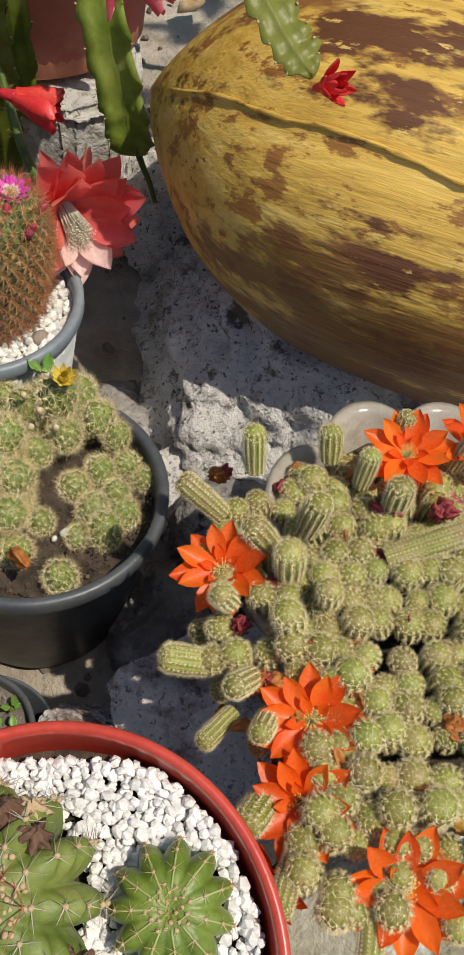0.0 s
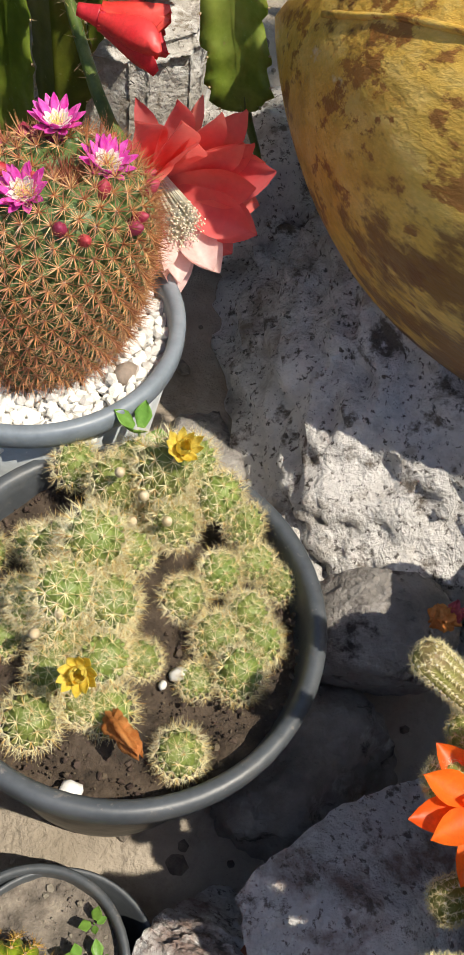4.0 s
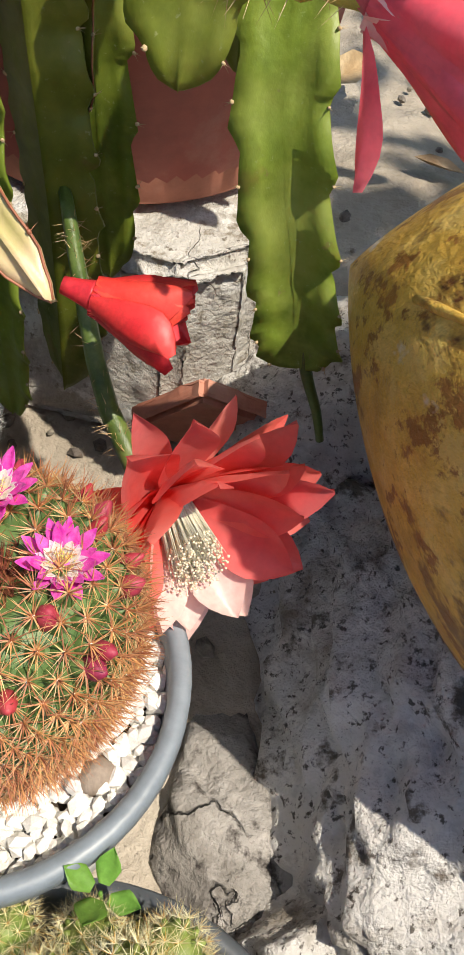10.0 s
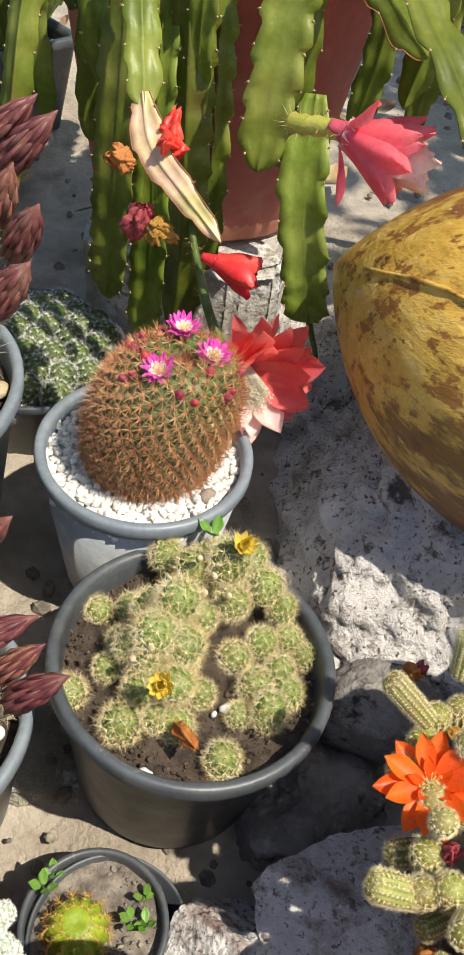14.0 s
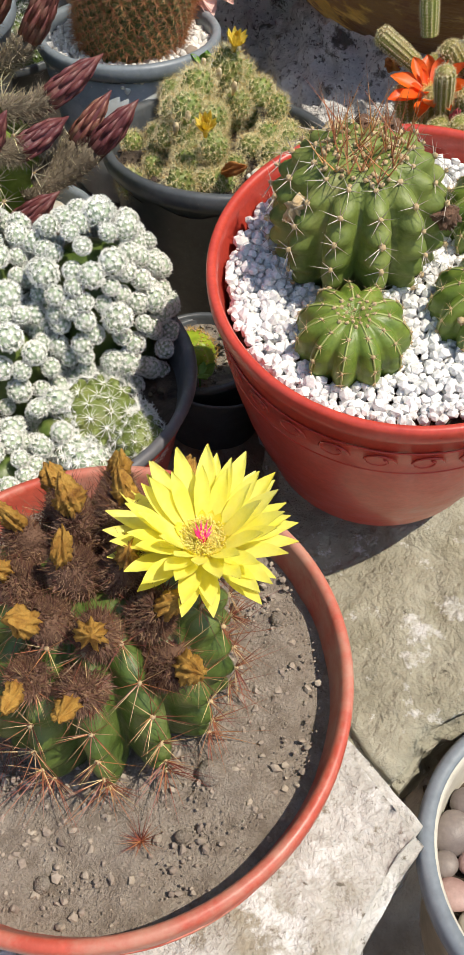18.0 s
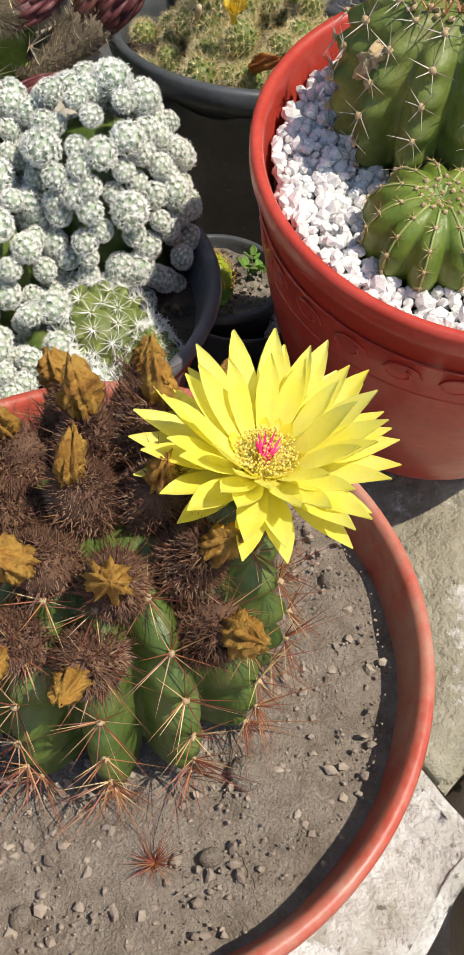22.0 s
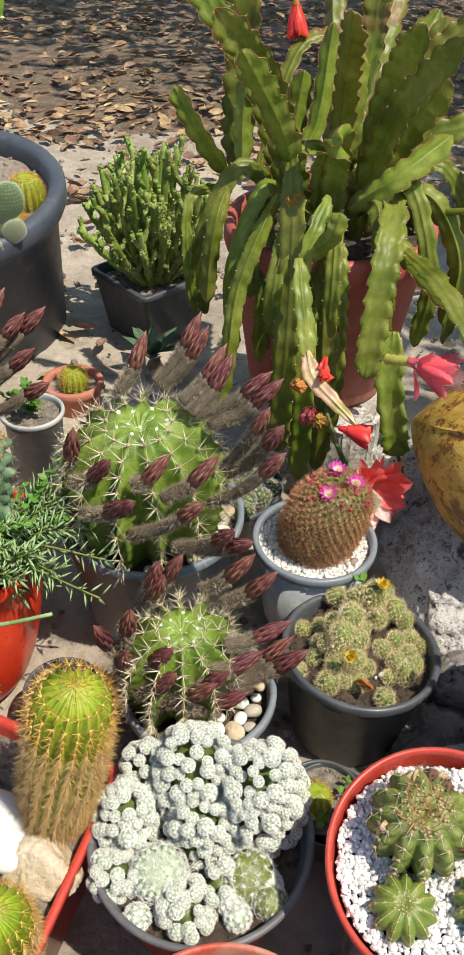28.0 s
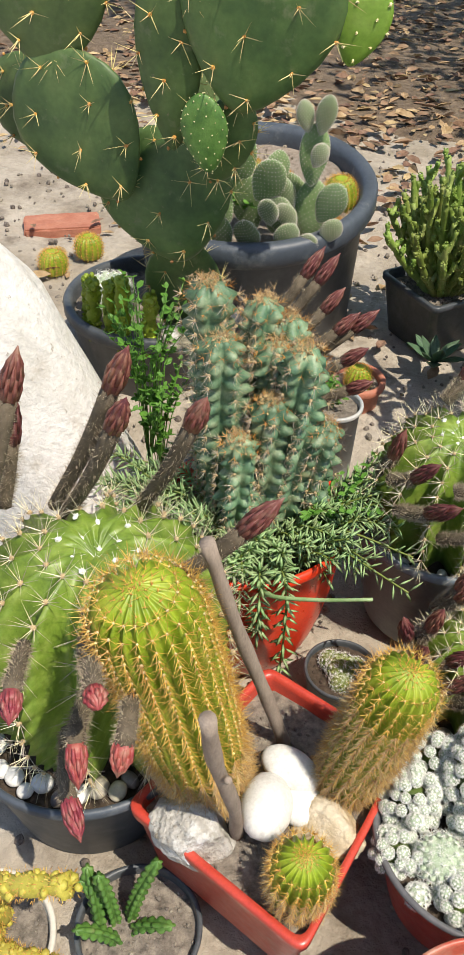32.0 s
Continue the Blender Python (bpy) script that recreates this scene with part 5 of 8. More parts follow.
flower(ycac, aim((.046, -.006, .110), (.05, -.05, 1)) @ Matrix.Diagonal((.95, .95, .95, 1)), [(15, 8, .95, 0), (17, 20, 1, 0), (17, 33, 1, 1), (12, 46, .9, 1), (14, 40, .7, 2)], [yl, ys, yc], .03, .0065, "p_yellow_in", 430, .0075, "stamen", "large lemon-yellow open flower", .005, .0125, sspread=1.15)


# ---- grey pot with the spiny globe and pink flowers ----
gpot, gm = pot("pot", .088, .150, .062, M["grey_plastic"], (-.175, .537, .500), (0, 1), "grey plastic flower pot with white marble chips", lip=.010, lipw=.006)
part("sleeve", Geo().add(*lathe([(.0628, .004), (.0828, .134), (.0834, .134), (.0634, .002)], 64)).mesh("sleeve", M["pale_plastic"]), gpot, "pale grey lower wall")
gravel(gpot, .081, .132, .0066, .0043, M["gravel_marble"], [(-.002, 0, .045)], label="white marble chips")
part("soil", Geo().add(*soil_disc(.08, .125, .002)).mesh("soil", M["soil_dark"]), gpot)
solid("pebble", Geo().add(*stones(np.zeros((1, 3)), .0075, 2, .2)).mesh("pebble", M["twig"]), gm @ pose(.056, -.030, .136), "flat brown stone on white chips", "pebble")
gcac = thing("globe_cactus", gm @ pose(.001, .003, .122), "round cactus in dense red-brown spines with pink flowers", "cactus")
pr = globe_prof(.0535, .135, 40, .62, .55, .06)
V, f = lathe([(r * .93, z) for r, z in pr], 48)
V = bent(V, (.024, -.018))
P, N = spiral(pr, 640, .02, .985)
Pb = bent(np.concatenate([P * [.95, .95, 1], [[0, 0, pr[-1][1]]]]), (.024, -.018))[:-1]
body = part("body", Geo().add(V, f).mesh("body", M["g_mam"]), gcac)
part("tubercles", Geo().add(*cones(Pb, N, .0034, .0045)).mesh("tubercles", M["g_mam"]), body, kind="stuff")
T = Pb + N * .0042
part("areoles", Geo().add(*stones(T, .0008)).mesh("areoles", M["wool"]), body, kind="stuff")
part("spines", Geo().add(*spines(T, N, 9, .0095, .00032, (45, 84))).add(*spines(T, N, 4, .0105, .00036, (5, 35))).mesh("spines", M["sp_rust"], False), body, kind="stuff")
part("pale_spines", Geo().add(*spines(T, N, 10, .0072, .0003, (58, 86))).mesh("pale_spines", M["sp_tan"], False), body, kind="stuff")
P2, N2 = spiral(pr, 40, .985, .999)
P2 = bent(np.concatenate([P2, [[0, 0, pr[-1][1]]]]), (.024, -.018))[:-1]
part("crown_spines", Geo().add(*spines(P2, N2 * [.6, .6, 1], 5, .008, .0003, (0, 40))).mesh("crown_spines", M["sp_brown"], False), gcac, "tight reddish crown spines", kind="stuff")
pl = petal_mesh("pink_petal", .0125, .0046, M["p_magenta"], .3, .2, 1.8, 6, .0003)
pl3 = petal_mesh("white_throat_petal", .0062, .0034, M["p_throat"], .2, .2, 1.8, 5, .0003)
pl2 = petal_mesh("pale_inner_petal", .0105, .0042, M["p_lilac"], .2, .2, 1.8, 6, .0003)
GI = gm @ pose(.001, .003, .122)
for p in ((-.154, .546, .613), (-.130, .527, .607), (-.165, .503, .607)):
    q = GI.inverted() @ Vector(p)
    c = Vector((.024, -.018, .06))
    flower(gcac, aim(q, (q - c).normalized() * .7 + Vector((0, -.35, .6))), [(10, 12, .95, 0), (9, 30, .9, 0), (9, 28, .66, 1), (9, 36, .95, 2)], [pl, pl2, pl3], .014, .0035, "p_magenta", 60, .0046, "stamen", "magenta-pink small open flower", .0022, sspread=.45)
PB, NB = spiral(pr, 200, .86, .975)
PB = bent(np.concatenate([PB, [[0, 0, pr[-1][1]]]]), (.024, -.018))[:-1]
for k in sorted(RNG.choice(200, 26, replace=False)):
    s_ = RNG.uniform(.9, 1.7)
    part("bud", Geo().add(*tube([(0, 0, -.003), (0, 0, .001), (0, 0, .005), (0, 0, .0085)], np.array([.0018, .0027, .0024, .0006]) * s_, 8)).mesh("bud", M["bud_red"]), gcac, "small crimson bud", aim(PB[k], NB[k]))
a_ = RNG.uniform(0, 6.28, 150)
part("crown_star", Geo().add(*needles(np.stack([.024 + .003 * np.cos(a_), -.018 + .003 * np.sin(a_), np.full(150, .129)], -1), np.stack([np.cos(a_), np.sin(a_), RNG.uniform(.25, 1.4, 150)], -1), .0115, .00034)).mesh("crown_star", M["sp_brown"], False), gcac, "rosette of young red-brown spines", kind="stuff")

# ---- black pot with the clump of small spiny heads ----
mpot, mm = pot("pot", .102, .155, .072, M["black_plastic"], (-.111, .373, .468), (-2, 3), "black plastic flower pot with dark soil", lip=.011, lipw=.006)
soil(mpot, .095, .133, M["soil_dark"], .007, 2600, .0013)


def head_mesh(name, R, H, count, body, sp, base=.7):
    """One small head: tubercles and stars of spines, in three meshes."""
    pr = globe_prof(R, H, 16, base, .6, .02)
    P, N = spiral(pr, count, .03, .99)
    g = Geo().add(*lathe([(r * .93, z) for r, z in pr], 16))
    b = g.mesh(name, M[body])
    tb = Geo().add(*cones(P * [.95, .95, 1], N, R * .14, R * .16, 5)).mesh(name + '_tubercles', M[body])
    T = P + N * R * .12
    return b, [tb] + [Geo().add(*spines(T, N, c, R * ln, R * rad, sprd)).mesh(name + "_spines", M[mt], False) for mt, c, ln, rad, sprd in sp]


PH = [head_mesh("head", .0125, .021 + .003 * k, 60, "g_prolif", [("sp_cream", 10, .60, .013, (40, 88)), ("sp_yellow", 5, .72, .013, (20, 75)), ("sp_gold", 2, .60, .014, (5, 50))]) for k in range(3)]
mclump = thing("clump_cactus", mm @ pose(0, 0, .128), "clumping cactus of small heads in straw-coloured spines", "cactus")


def put_head(root, meshes, m, label=""):
    ob = part("head", meshes[0], root, label, m)
    for k, s in enumerate(meshes[1]):
        part("spines" if k else "tubercles", s, ob, kind="stuff")
    return ob


HEADS = [(-.033, .074, 1.15, .012), (-.072, .034, 1.0, 0), (-.049, .039, .95, .004), (-.080, -.034, 1.15, 0), (-.042, -.055, 1.3, .002), (.031, -.066, 1.15, 0), (.082, .026, .95, 0),
         (-.003, .079, 1.2, .014), (.012, .058, 1.45, .022), (-.008, .055, 1.2, .016), (.030, .072, 1.2, .018), (.044, .054, 1.25, .014), (.022, .040, 1.2, .014), (.058, .048, 1.0, .01),
         (.002, .030, 1.1, .01), (.030, .012, 1.15, .004), (.048, .026, 1.1, .006), (.060, .004, 1.05, .006), (.046, -.010, 1.2, .006), (.070, -.012, 1.1, .004), (.058, -.030, 1.2, .003), (.036, -.030, .9, .002),
         (-.052, .008, 1.0, .006), (-.038, .020, 1.2, .014), (-.020, .010, 1.45, .026), (-.008, -.008, 1.3, .018), (-.028, -.012, 1.4, .022), (-.045, -.010, 1.1, .012), (-.012, -.030, 1.2, .012),
         (-.036, -.034, 1.1, .008), (-.004, -.050, 1.2, .004), (-.016, -.046, 1.0, .004), (.010, -.022, .95, .004), (.066, .036, 1.0, .008), (.016, .085, .9, .008), (-.058, -.016, .9, .002)]
TALL = []
for x, y, s, z in HEADS:
    up = z * 2.1 if z > .009 else z
    TALL.append((x, y, s, up))
    if up > .03:        # older heads below in the mound
        r_ = math.hypot(x - .0, y - .02) + .001
        TALL += [(x * 1.06, y * 1.04, s * 1.05, up - .021), (x * 1.1, y * 1.06 - .004, s * 1.05, max(0, up - .040))]
for k, (x, y, s, z) in enumerate(TALL):
    s, z = s * .71, z + .001
    put_head(mclump, PH[k % 3], pose(x, y, z, RNG.uniform(-14, 14) - y * 90, RNG.uniform(-14, 14) + x * 90, RNG.uniform(0, 360)) @ Matrix.Diagonal((s, s, s * RNG.uniform(.95, 1.2), 1)))
sy = petal_mesh("small_yellow_petal", .0122, .0052, M["p_smallyellow"], .55, .2, 1.6, 5, .0003)
MI = (mm @ pose(0, 0, .128)).inverted()
for p, d in (((-.129, .324, .503), (-.1, -.7, 1)), ((-.089, .430, .522), (.1, -.5, 1))):
    flower(mclump, aim(MI @ Vector(p), d), [(10, 28, 1, 0), (9, 52, .9, 0)], [sy], .012, .003, "p_smallyellow", 26, .004, "stamen", "small pale yellow flower", .0012)
for p in ((-.118, .422, .513), (-.065, .447, .466), (-.094, .404, .499), (-.111, .400, .504), (-.151, .344, .497), (-.140, .352, .502), (-.106, .412, .508)):
    part("bud", Geo().add(*tube([(0, 0, -.006), (0, 0, 0), (0, 0, .004), (0, 0, .007), (0, 0, .0085)], [.0013, .0022, .0027, .0021, .0007], 10)).mesh("bud", M["bud_cream"]), mclump, "pale cream bud", aim(MI @ (Vector(p) - Vector((0, -.001, .004))), (0, -.5, 1)))
part("withered_flower", Geo().add(*crumpled(.030, .0042, 3, 5, .2)).mesh("withered_flower", M["dry_orange"]), mclump, "withered orange-brown flower", pose(-.004, -.055, .024, 50, 20))
for x, y, s in ((.028, -.028, .005), (-.020, -.086, .0055), (.02, -.034, .003), (-.055, .02, .003), (.075, -.06, .003)):
    solid("pebble", Geo().add(*stones(np.zeros((1, 3)), s, 2, .12)).mesh("pebble", M["pebble_white"]), mm @ pose(x, y, .137), "tiny white stone on dark soil", "pebble", "pebbles on dark soil")


def seedling(loc, s, n, label, group="seedlings", root=.004):
    """A few oval leaves on thin stalks."""
    ob = thing("seedling", pose(*loc), label, "seedling", group)
    lf = petal_mesh("leaf", .016 * s, .0115 * s, M["g_seed"], .15, .15, 1.2, 6, .0004)
    for k in range(n):
        az = 360 * k / n + RNG.uniform(-25, 25)
        h = .008 * s * (1 + k * .35)
        part("leaf", lf, ob, m=pose(0, 0, h, 0, 0, az) @ pose(.003 * s, 0, 0, 0, -RNG.uniform(10, 45)) @ Matrix.Diagonal((RNG.uniform(.7, 1.1),) * 3 + (1,)))
    part("stalk", Geo().add(*tube([(0, 0, -root), (0, 0, .006 * s), (0, 0, .012 * s)], .0008 * s, 5)).mesh("stalk", M["g_leaf"]), ob)
    return ob


seedling((-.110, .464, .477), 1.05, 4, "bright green seedling sprouting from dark soil", root=.045)

# ---- red pot with a black liner and the white thimble heads ----
tpot, tm = pot("pot", .117, .125, .085, M["red_gloss"], (-.286, .108, .452), (0, 0), "red pot with dark liner full of white cactus heads", lip=.006, lipw=.003)
part("liner", Geo().add(*lathe([(.104, .085), (.1135, .119), (.1185, .123), (.121, .128), (.1195, .132), (.115, .132), (.112, .126), (.100, .088)], 72)).mesh("liner", M["liner"]), tpot, "dark grey inner pot rim")
soil(tpot, .107, .108, M["soil_dark"], .004, 700, .0018)
TH = [head_mesh("head", .0095, .0175 + .0015 * k, 52, "g_thimble", [("sp_white", 14, .46, .056, (50, 86))], .92) for k in range(3)]
THB = head_mesh("head", .026, .042, 84, "g_thimble", [("sp_white", 14, .36, .012, (62, 88)), ("sp_tan", 1, .2, .008, (0, 30))])
THG = head_mesh("head", .026, .042, 70, "g_gymno", [("sp_white", 14, .36, .010, (55, 88))])
tclump = thing("thimble_cactus", tm @ pose(0, 0, .104), "clump of small white-spined thimble cactus heads", "cactus")
MOUNDS = [(.059, .040, .049, .104, 112), (-.014, .056, .047, .102, 90), (-.082, .008, .030, .066, 46), (-.064, .062, .032, .066, 38), (-.002, .006, .030, .070, 34), (-.084, -.048, .024, .034, 22), (-.008, -.074, .026, .034, 22), (.024, -.046, .016, .03, 9)]
def raw(me, m, out):
    """Adds a mesh, placed, to a joined one."""
    v = np.empty(len(me.vertices) * 3)
    me.vertices.foreach_get("co", v)
    a = np.array(m)
    out.add(v.reshape(-1, 3) @ a[:3, :3].T + a[:3, 3], [tuple(p.vertices) for p in me.polygons])


TINY = [head_mesh("tiny_head", .0095, .0175, 44, "g_thimble", [("sp_white", 14, .48, .060, (50, 86))], .92)]
rest = [Geo(), Geo(), Geo()]
gt = np.random.default_rng(31)
done = 0
for x, y, R, H, cnt in MOUNDS:
    R *= .88
    pr = globe_prof(R, H, 20, .15, .7, 0)
    cnt = int(cnt * 1.5)
    P, N = spiral(pr, cnt, .02, .995)
    part("core", Geo().add(*lathe([(r * .9, z * .9) for r, z in pr], 16)).mesh("core", M["g_dark"]), tclump, m=pose(x, y, -.004))
    for k in range(cnt):
        p = P[k] + gt.normal(0, .0022, 3)
        s = gt.uniform(.46, .68) if k % 11 else gt.uniform(.72, .85)
        m = aim((x + p[0], y + p[1], p[2]), N[k] + [0, 0, .25], gt.uniform(0, 360)) @ Matrix.Diagonal((s, s, s * .86, 1))
        if k % 2 and done < 230:
            done += 1
            put_head(tclump, TH[k % 3], m)
        else:
            for q, me in zip(rest, [TINY[0][0]] + TINY[0][1]):
                raw(me, m, q)
for q, nm, mt in zip(rest, ("small_heads", "small_tubercles", "small_spines"), ("g_thimble", "g_thimble", "sp_white")):
    part(nm, q.mesh(nm, M[mt], nm != "small_spines"), tclump, "many more tiny white-spined heads", kind="stuff")
put_head(tclump, THB, pose(-.036, -.042, .002, 8, -4))
put_head(tclump, THG, pose(.052, -.034, .0, 10, 8) @ Matrix.Diagonal((.95, .95, .8, 1)), "greener spiny head")
put_head(tclump, THG, pose(.074, -.055, .0, 14, 12) @ Matrix.Diagonal((.62, .62, .62, 1)), "greener spiny head")
for x, y in ((.075, -.04), (.045, -.075), (.035, -.06), (-.055, -.085)):
    put_head(tclump, TH[0], pose(x, y, .002, 10, 6) @ Matrix.Diagonal((1.2, 1.2, 1.2, 1)))

# ---- small black pot with a young golden cactus ----
spot, sm_ = pot("pot", .050, .085, .038, M["black_plastic"], (-.150, .222, .365), (0, 0), "small black plastic pot nested in another", lip=.005, lipw=.003, n=48)
part("outer_pot", Geo().add(*lathe([(.040, -.002), (.0535, .076), (.0555, .080), (.0545, .0825), (.0525, .080), (.039, 0)], 48)).mesh("outer_pot", M["black_plastic"]), spot, m=pose(.005, -.002, -.004, 3, 5))
soil(spot, .046, .075, M["soil_grey"], .003, 300, .0016)
sc = thing("young_cactus", sm_ @ pose(-.010, -.006, .071), "small bright green cactus with golden spines", "cactus")
V, f, P, N = ribbed(globe_prof(.021, .032, 24, .5, .6), 13, .12, .03, 8, 6)
cactus_parts(sc, "body", V, f, "g_barrel", (P, N), [("sp_gold", 7, .006, .00022, (30, 80), 0)], "wool_tan", .0009)
for x, y, s in ((-.038, .018, .7), (.024, .004, .75), (.034, .004, .6), (.030, .022, .5), (-.034, .028, .6), (-.006, -.036, .95)):
    seedling(sm_ @ Vector((x, y, .076)), s, 4, "small green weed sprouting from grey soil")

# ---- painted gourd-shaped jar lying on the boulder ----
def build_jar():
    ob = thing("painted_jar", pose(.229, .604, .565, 0, 3.6, -22.2), "big ochre jar with worn brown paint lying on boulder", "jar")
    L, RA, RB = .293, .171, .157
    n, k = 96, 80

    def girth(u):
        """Radius along the jar, from its drawn-out left end to its blunt right end."""
        return max(0.0, 1 - abs(u) ** 2.2) ** .5 if u > 0 else max(0.0, 1 - abs(u) ** 2.92) ** .88
    v = []
    for i in range(k + 1):
        x = -math.cos(math.pi * i / k)
        r = girth(x)
        for j in range(n):
            a = 2 * math.pi * j / n
            groove = sum(math.exp(-((a - g + math.pi) % (2 * math.pi) - math.pi) ** 2 / .0028) for g in (1.95, 2.75, .9, 4.1, 5.2))
            rr = r * (1 - .014 * groove * min(1, r * 1.5)) + .004 * fbm((x * 2, math.cos(a), math.sin(a)), 3, 3) * min(1, r * 4)
            v.append((x * L, -rr * RA * math.sin(a), rr * RB * math.cos(a)))
    f = [(i * n + j, (i + 1) * n + j, (i + 1) * n + (j + 1) % n, i * n + (j + 1) % n) for i in range(k) for j in range(n)]
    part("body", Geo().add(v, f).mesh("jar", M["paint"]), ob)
    g = []
    for x in np.linspace(-.255, .27, 60):       # rough raised seam along the flank
        r = girth(x / L)
        a = .85 + .05 * fbm((x, 0, 3), 9, 3)
        g.append((x, -(RA + .0005) * r * math.sin(a), (RB + .0005) * r * math.cos(a)))
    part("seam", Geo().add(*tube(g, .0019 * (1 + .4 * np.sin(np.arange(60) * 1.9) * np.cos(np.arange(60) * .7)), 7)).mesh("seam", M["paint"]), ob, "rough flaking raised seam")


build_jar()

# ---- tall red pot with the hanging flat-stemmed cactus ----
etub, em = pot("tall_pot", .165, .275, .116, M["redtub"], (-.180, .935, .80), (0, 0), "tall red-painted pot with flared fluted wall", "plant pot", lip=.03, lipw=.012, n=72)
soil(etub, .145, .245, M["soil_dark"], .006, 300, .003)
part("saucer_base", Geo().add(*lathe([(.01, -.002), (.116, -.002), (.119, .002), (.125, .066), (.121, .069), (.01, .069)], 64)).mesh("saucer_base", M["clay"]), etub, "pale terracotta foot under the pot")


def block(name, loc, size, material, label, rot=(0, 0, 0), category="block", group=""):
    bm = bmesh.new()
    bmesh.ops.create_cube(bm, size=1)
    for q in bm.verts:
        q.co = Vector((q.co.x * size[0], q.co.y * size[1], q.co.z * size[2]))
    bmesh.ops.subdivide_edges(bm, edges=bm.edges[:], cuts=6, use_grid_fill=True)
    bmesh.ops.bevel(bm, geom=[e for e in bm.edges if len(e.link_faces) == 2 and e.calc_face_angle(0) > .5], offset=.004, segments=2, affect="EDGES")
    for q in bm.verts:
        q.co += q.normal * .003 * fbm(q.co, 30, 3)
    me = bpy.data.meshes.new(name)
    bm.to_mesh(me)
    bm.free()
    me.materials.append(M[material])
    return solid(name, me, pose(*loc, *rot), label, category, group)


slab("slab_rock", [(-.285, .80), (-.125, .772), (-.078, .800), (-.058, .865), (-.080, 1.04), (-.30, 1.04)], .519, .16, (0, 0, 0), 13, "white_rock", "pale squarish stone block under the tall pot", .007)
block("tile_shard", (-.020, .212, .345), (.070, .006, .022), "clay", "thin brown shard wedged between two rocks", (10, 40, -40), "tile")
block("tile_shard", (-.105, .765, .412), (.060, .016, .075), "clay", "broken terracotta shard leaning on a rock", (25, 35, 20), "tile")

gp = np.random.default_rng(33)
EXTRA = []
for k in range(24):
    a = -2.75 + k * .40 if k < 8 else gp.uniform(0, 6.28)
    o = np.array([math.cos(a), math.sin(a), 0])
    c = np.array([-.18, .935, .80])
    w = gp.uniform(.026, .036) if k < 8 else gp.uniform(.034, .050)
    if k < 8:          # over the rim and down
        r = .165 + gp.uniform(.01, .035)
        EXTRA.append(([c + o * .08 + [0, 0, .04], c + o * r * .8 + [0, 0, gp.uniform(.05, .09)], c + o * (r + .02) + [0, 0, -.03], c + o * (r + .012) + [0, 0, -gp.uniform(.10, .24)]], w))
    else:               # upright and arching
        h, s = gp.uniform(.18, .36), gp.uniform(.04, .21)
        EXTRA.append(([c + o * .06 + [0, 0, -.01], c + o * (.07 + s * .3) + [0, 0, h * .6], c + o * (.08 + s) + [0, 0, h + gp.uniform(-.05, .05)]], w))


def pad_mesh(pts, width, taper=0.0, seedn=0):
    """A flat crenate stem along a curve: thin margins, thick midrib."""
    L = np.linalg.norm(np.diff(np.array(pts), axis=0), axis=1).sum()
    n = max(24, int(L / .0035))
    p = spline(pts, n)
    t, u, w = frames_along(p)
    view = np.array([-.06, -.8, .45])
    view /= np.linalg.norm(view)
    g = np.random.default_rng(seedn)
    tw, bow, wv = g.uniform(-.5, .5), g.uniform(.2, .55) * g.choice([-1, 1], p=[.3, .7]), .0018
    s = np.linspace(0, 1, n)
    v = []
    for i in range(n):
        a = np.cross(t[i], view)
        a /= np.linalg.norm(a) + 1e-9
        b = np.cross(a, t[i])
        c, d = math.cos(tw), math.sin(tw)
        a, b = a * c + b * d, b * c - a * d
        env = min(1, .45 + s[i] * 3) * min(1, ((1 - s[i]) * 9) ** .6 + .12) * (1 - taper * max(0, (s[i] - .35) / .65) ** 1.5)
        cyc = (s[i] * L / .030) % 1
        cyc2 = (s[i] * L / .030 + .5) % 1
        w1 = width / 2 * env * (.70 + .34 * (.2 + .8 * cyc) * min(1, (1 - cyc) * 5) ** .7)
        w2 = width / 2 * env * (.70 + .34 * (.2 + .8 * cyc2) * min(1, (1 - cyc2) * 5) ** .7)
        for q, h in ((-1, .0007), (-.55, .0011), (-.1, .0018), (0, .0040), (.1, .0018), (.55, .0011), (1, .0005)):
            x = q * (w1 if q < 0 else w2)
            v.append(p[i] + a * x + b * (h + bow * abs(x) + q * wv * math.sin(s[i] * L / .03 * 6.28 + (1.5 if q < 0 else 4))))
        for q, h in ((1, .0007), (.55, .0013), (.1, .0019), (0, .0034), (-.1, .0019), (-.55, .0013), (-1, .0007)):
            x = q * (w1 if q < 0 else w2)
            v.append(p[i] + a * x + b * (-h + bow * abs(x) + q * wv * math.sin(s[i] * L / .03 * 6.28 + (1.5 if q < 0 else 4))))
    m = 14
    f = [(i * m + j, i * m + (j + 1) % m, (i + 1) * m + (j + 1) % m, (i + 1) * m + j) for i in range(n - 1) for j in range(m)]
    f += [tuple(range(m))[::-1], tuple((n - 1) * m + j for j in range(m))]
    edge = np.array(v).reshape(n, m, 3)
    return np.array(v), f, edge, p


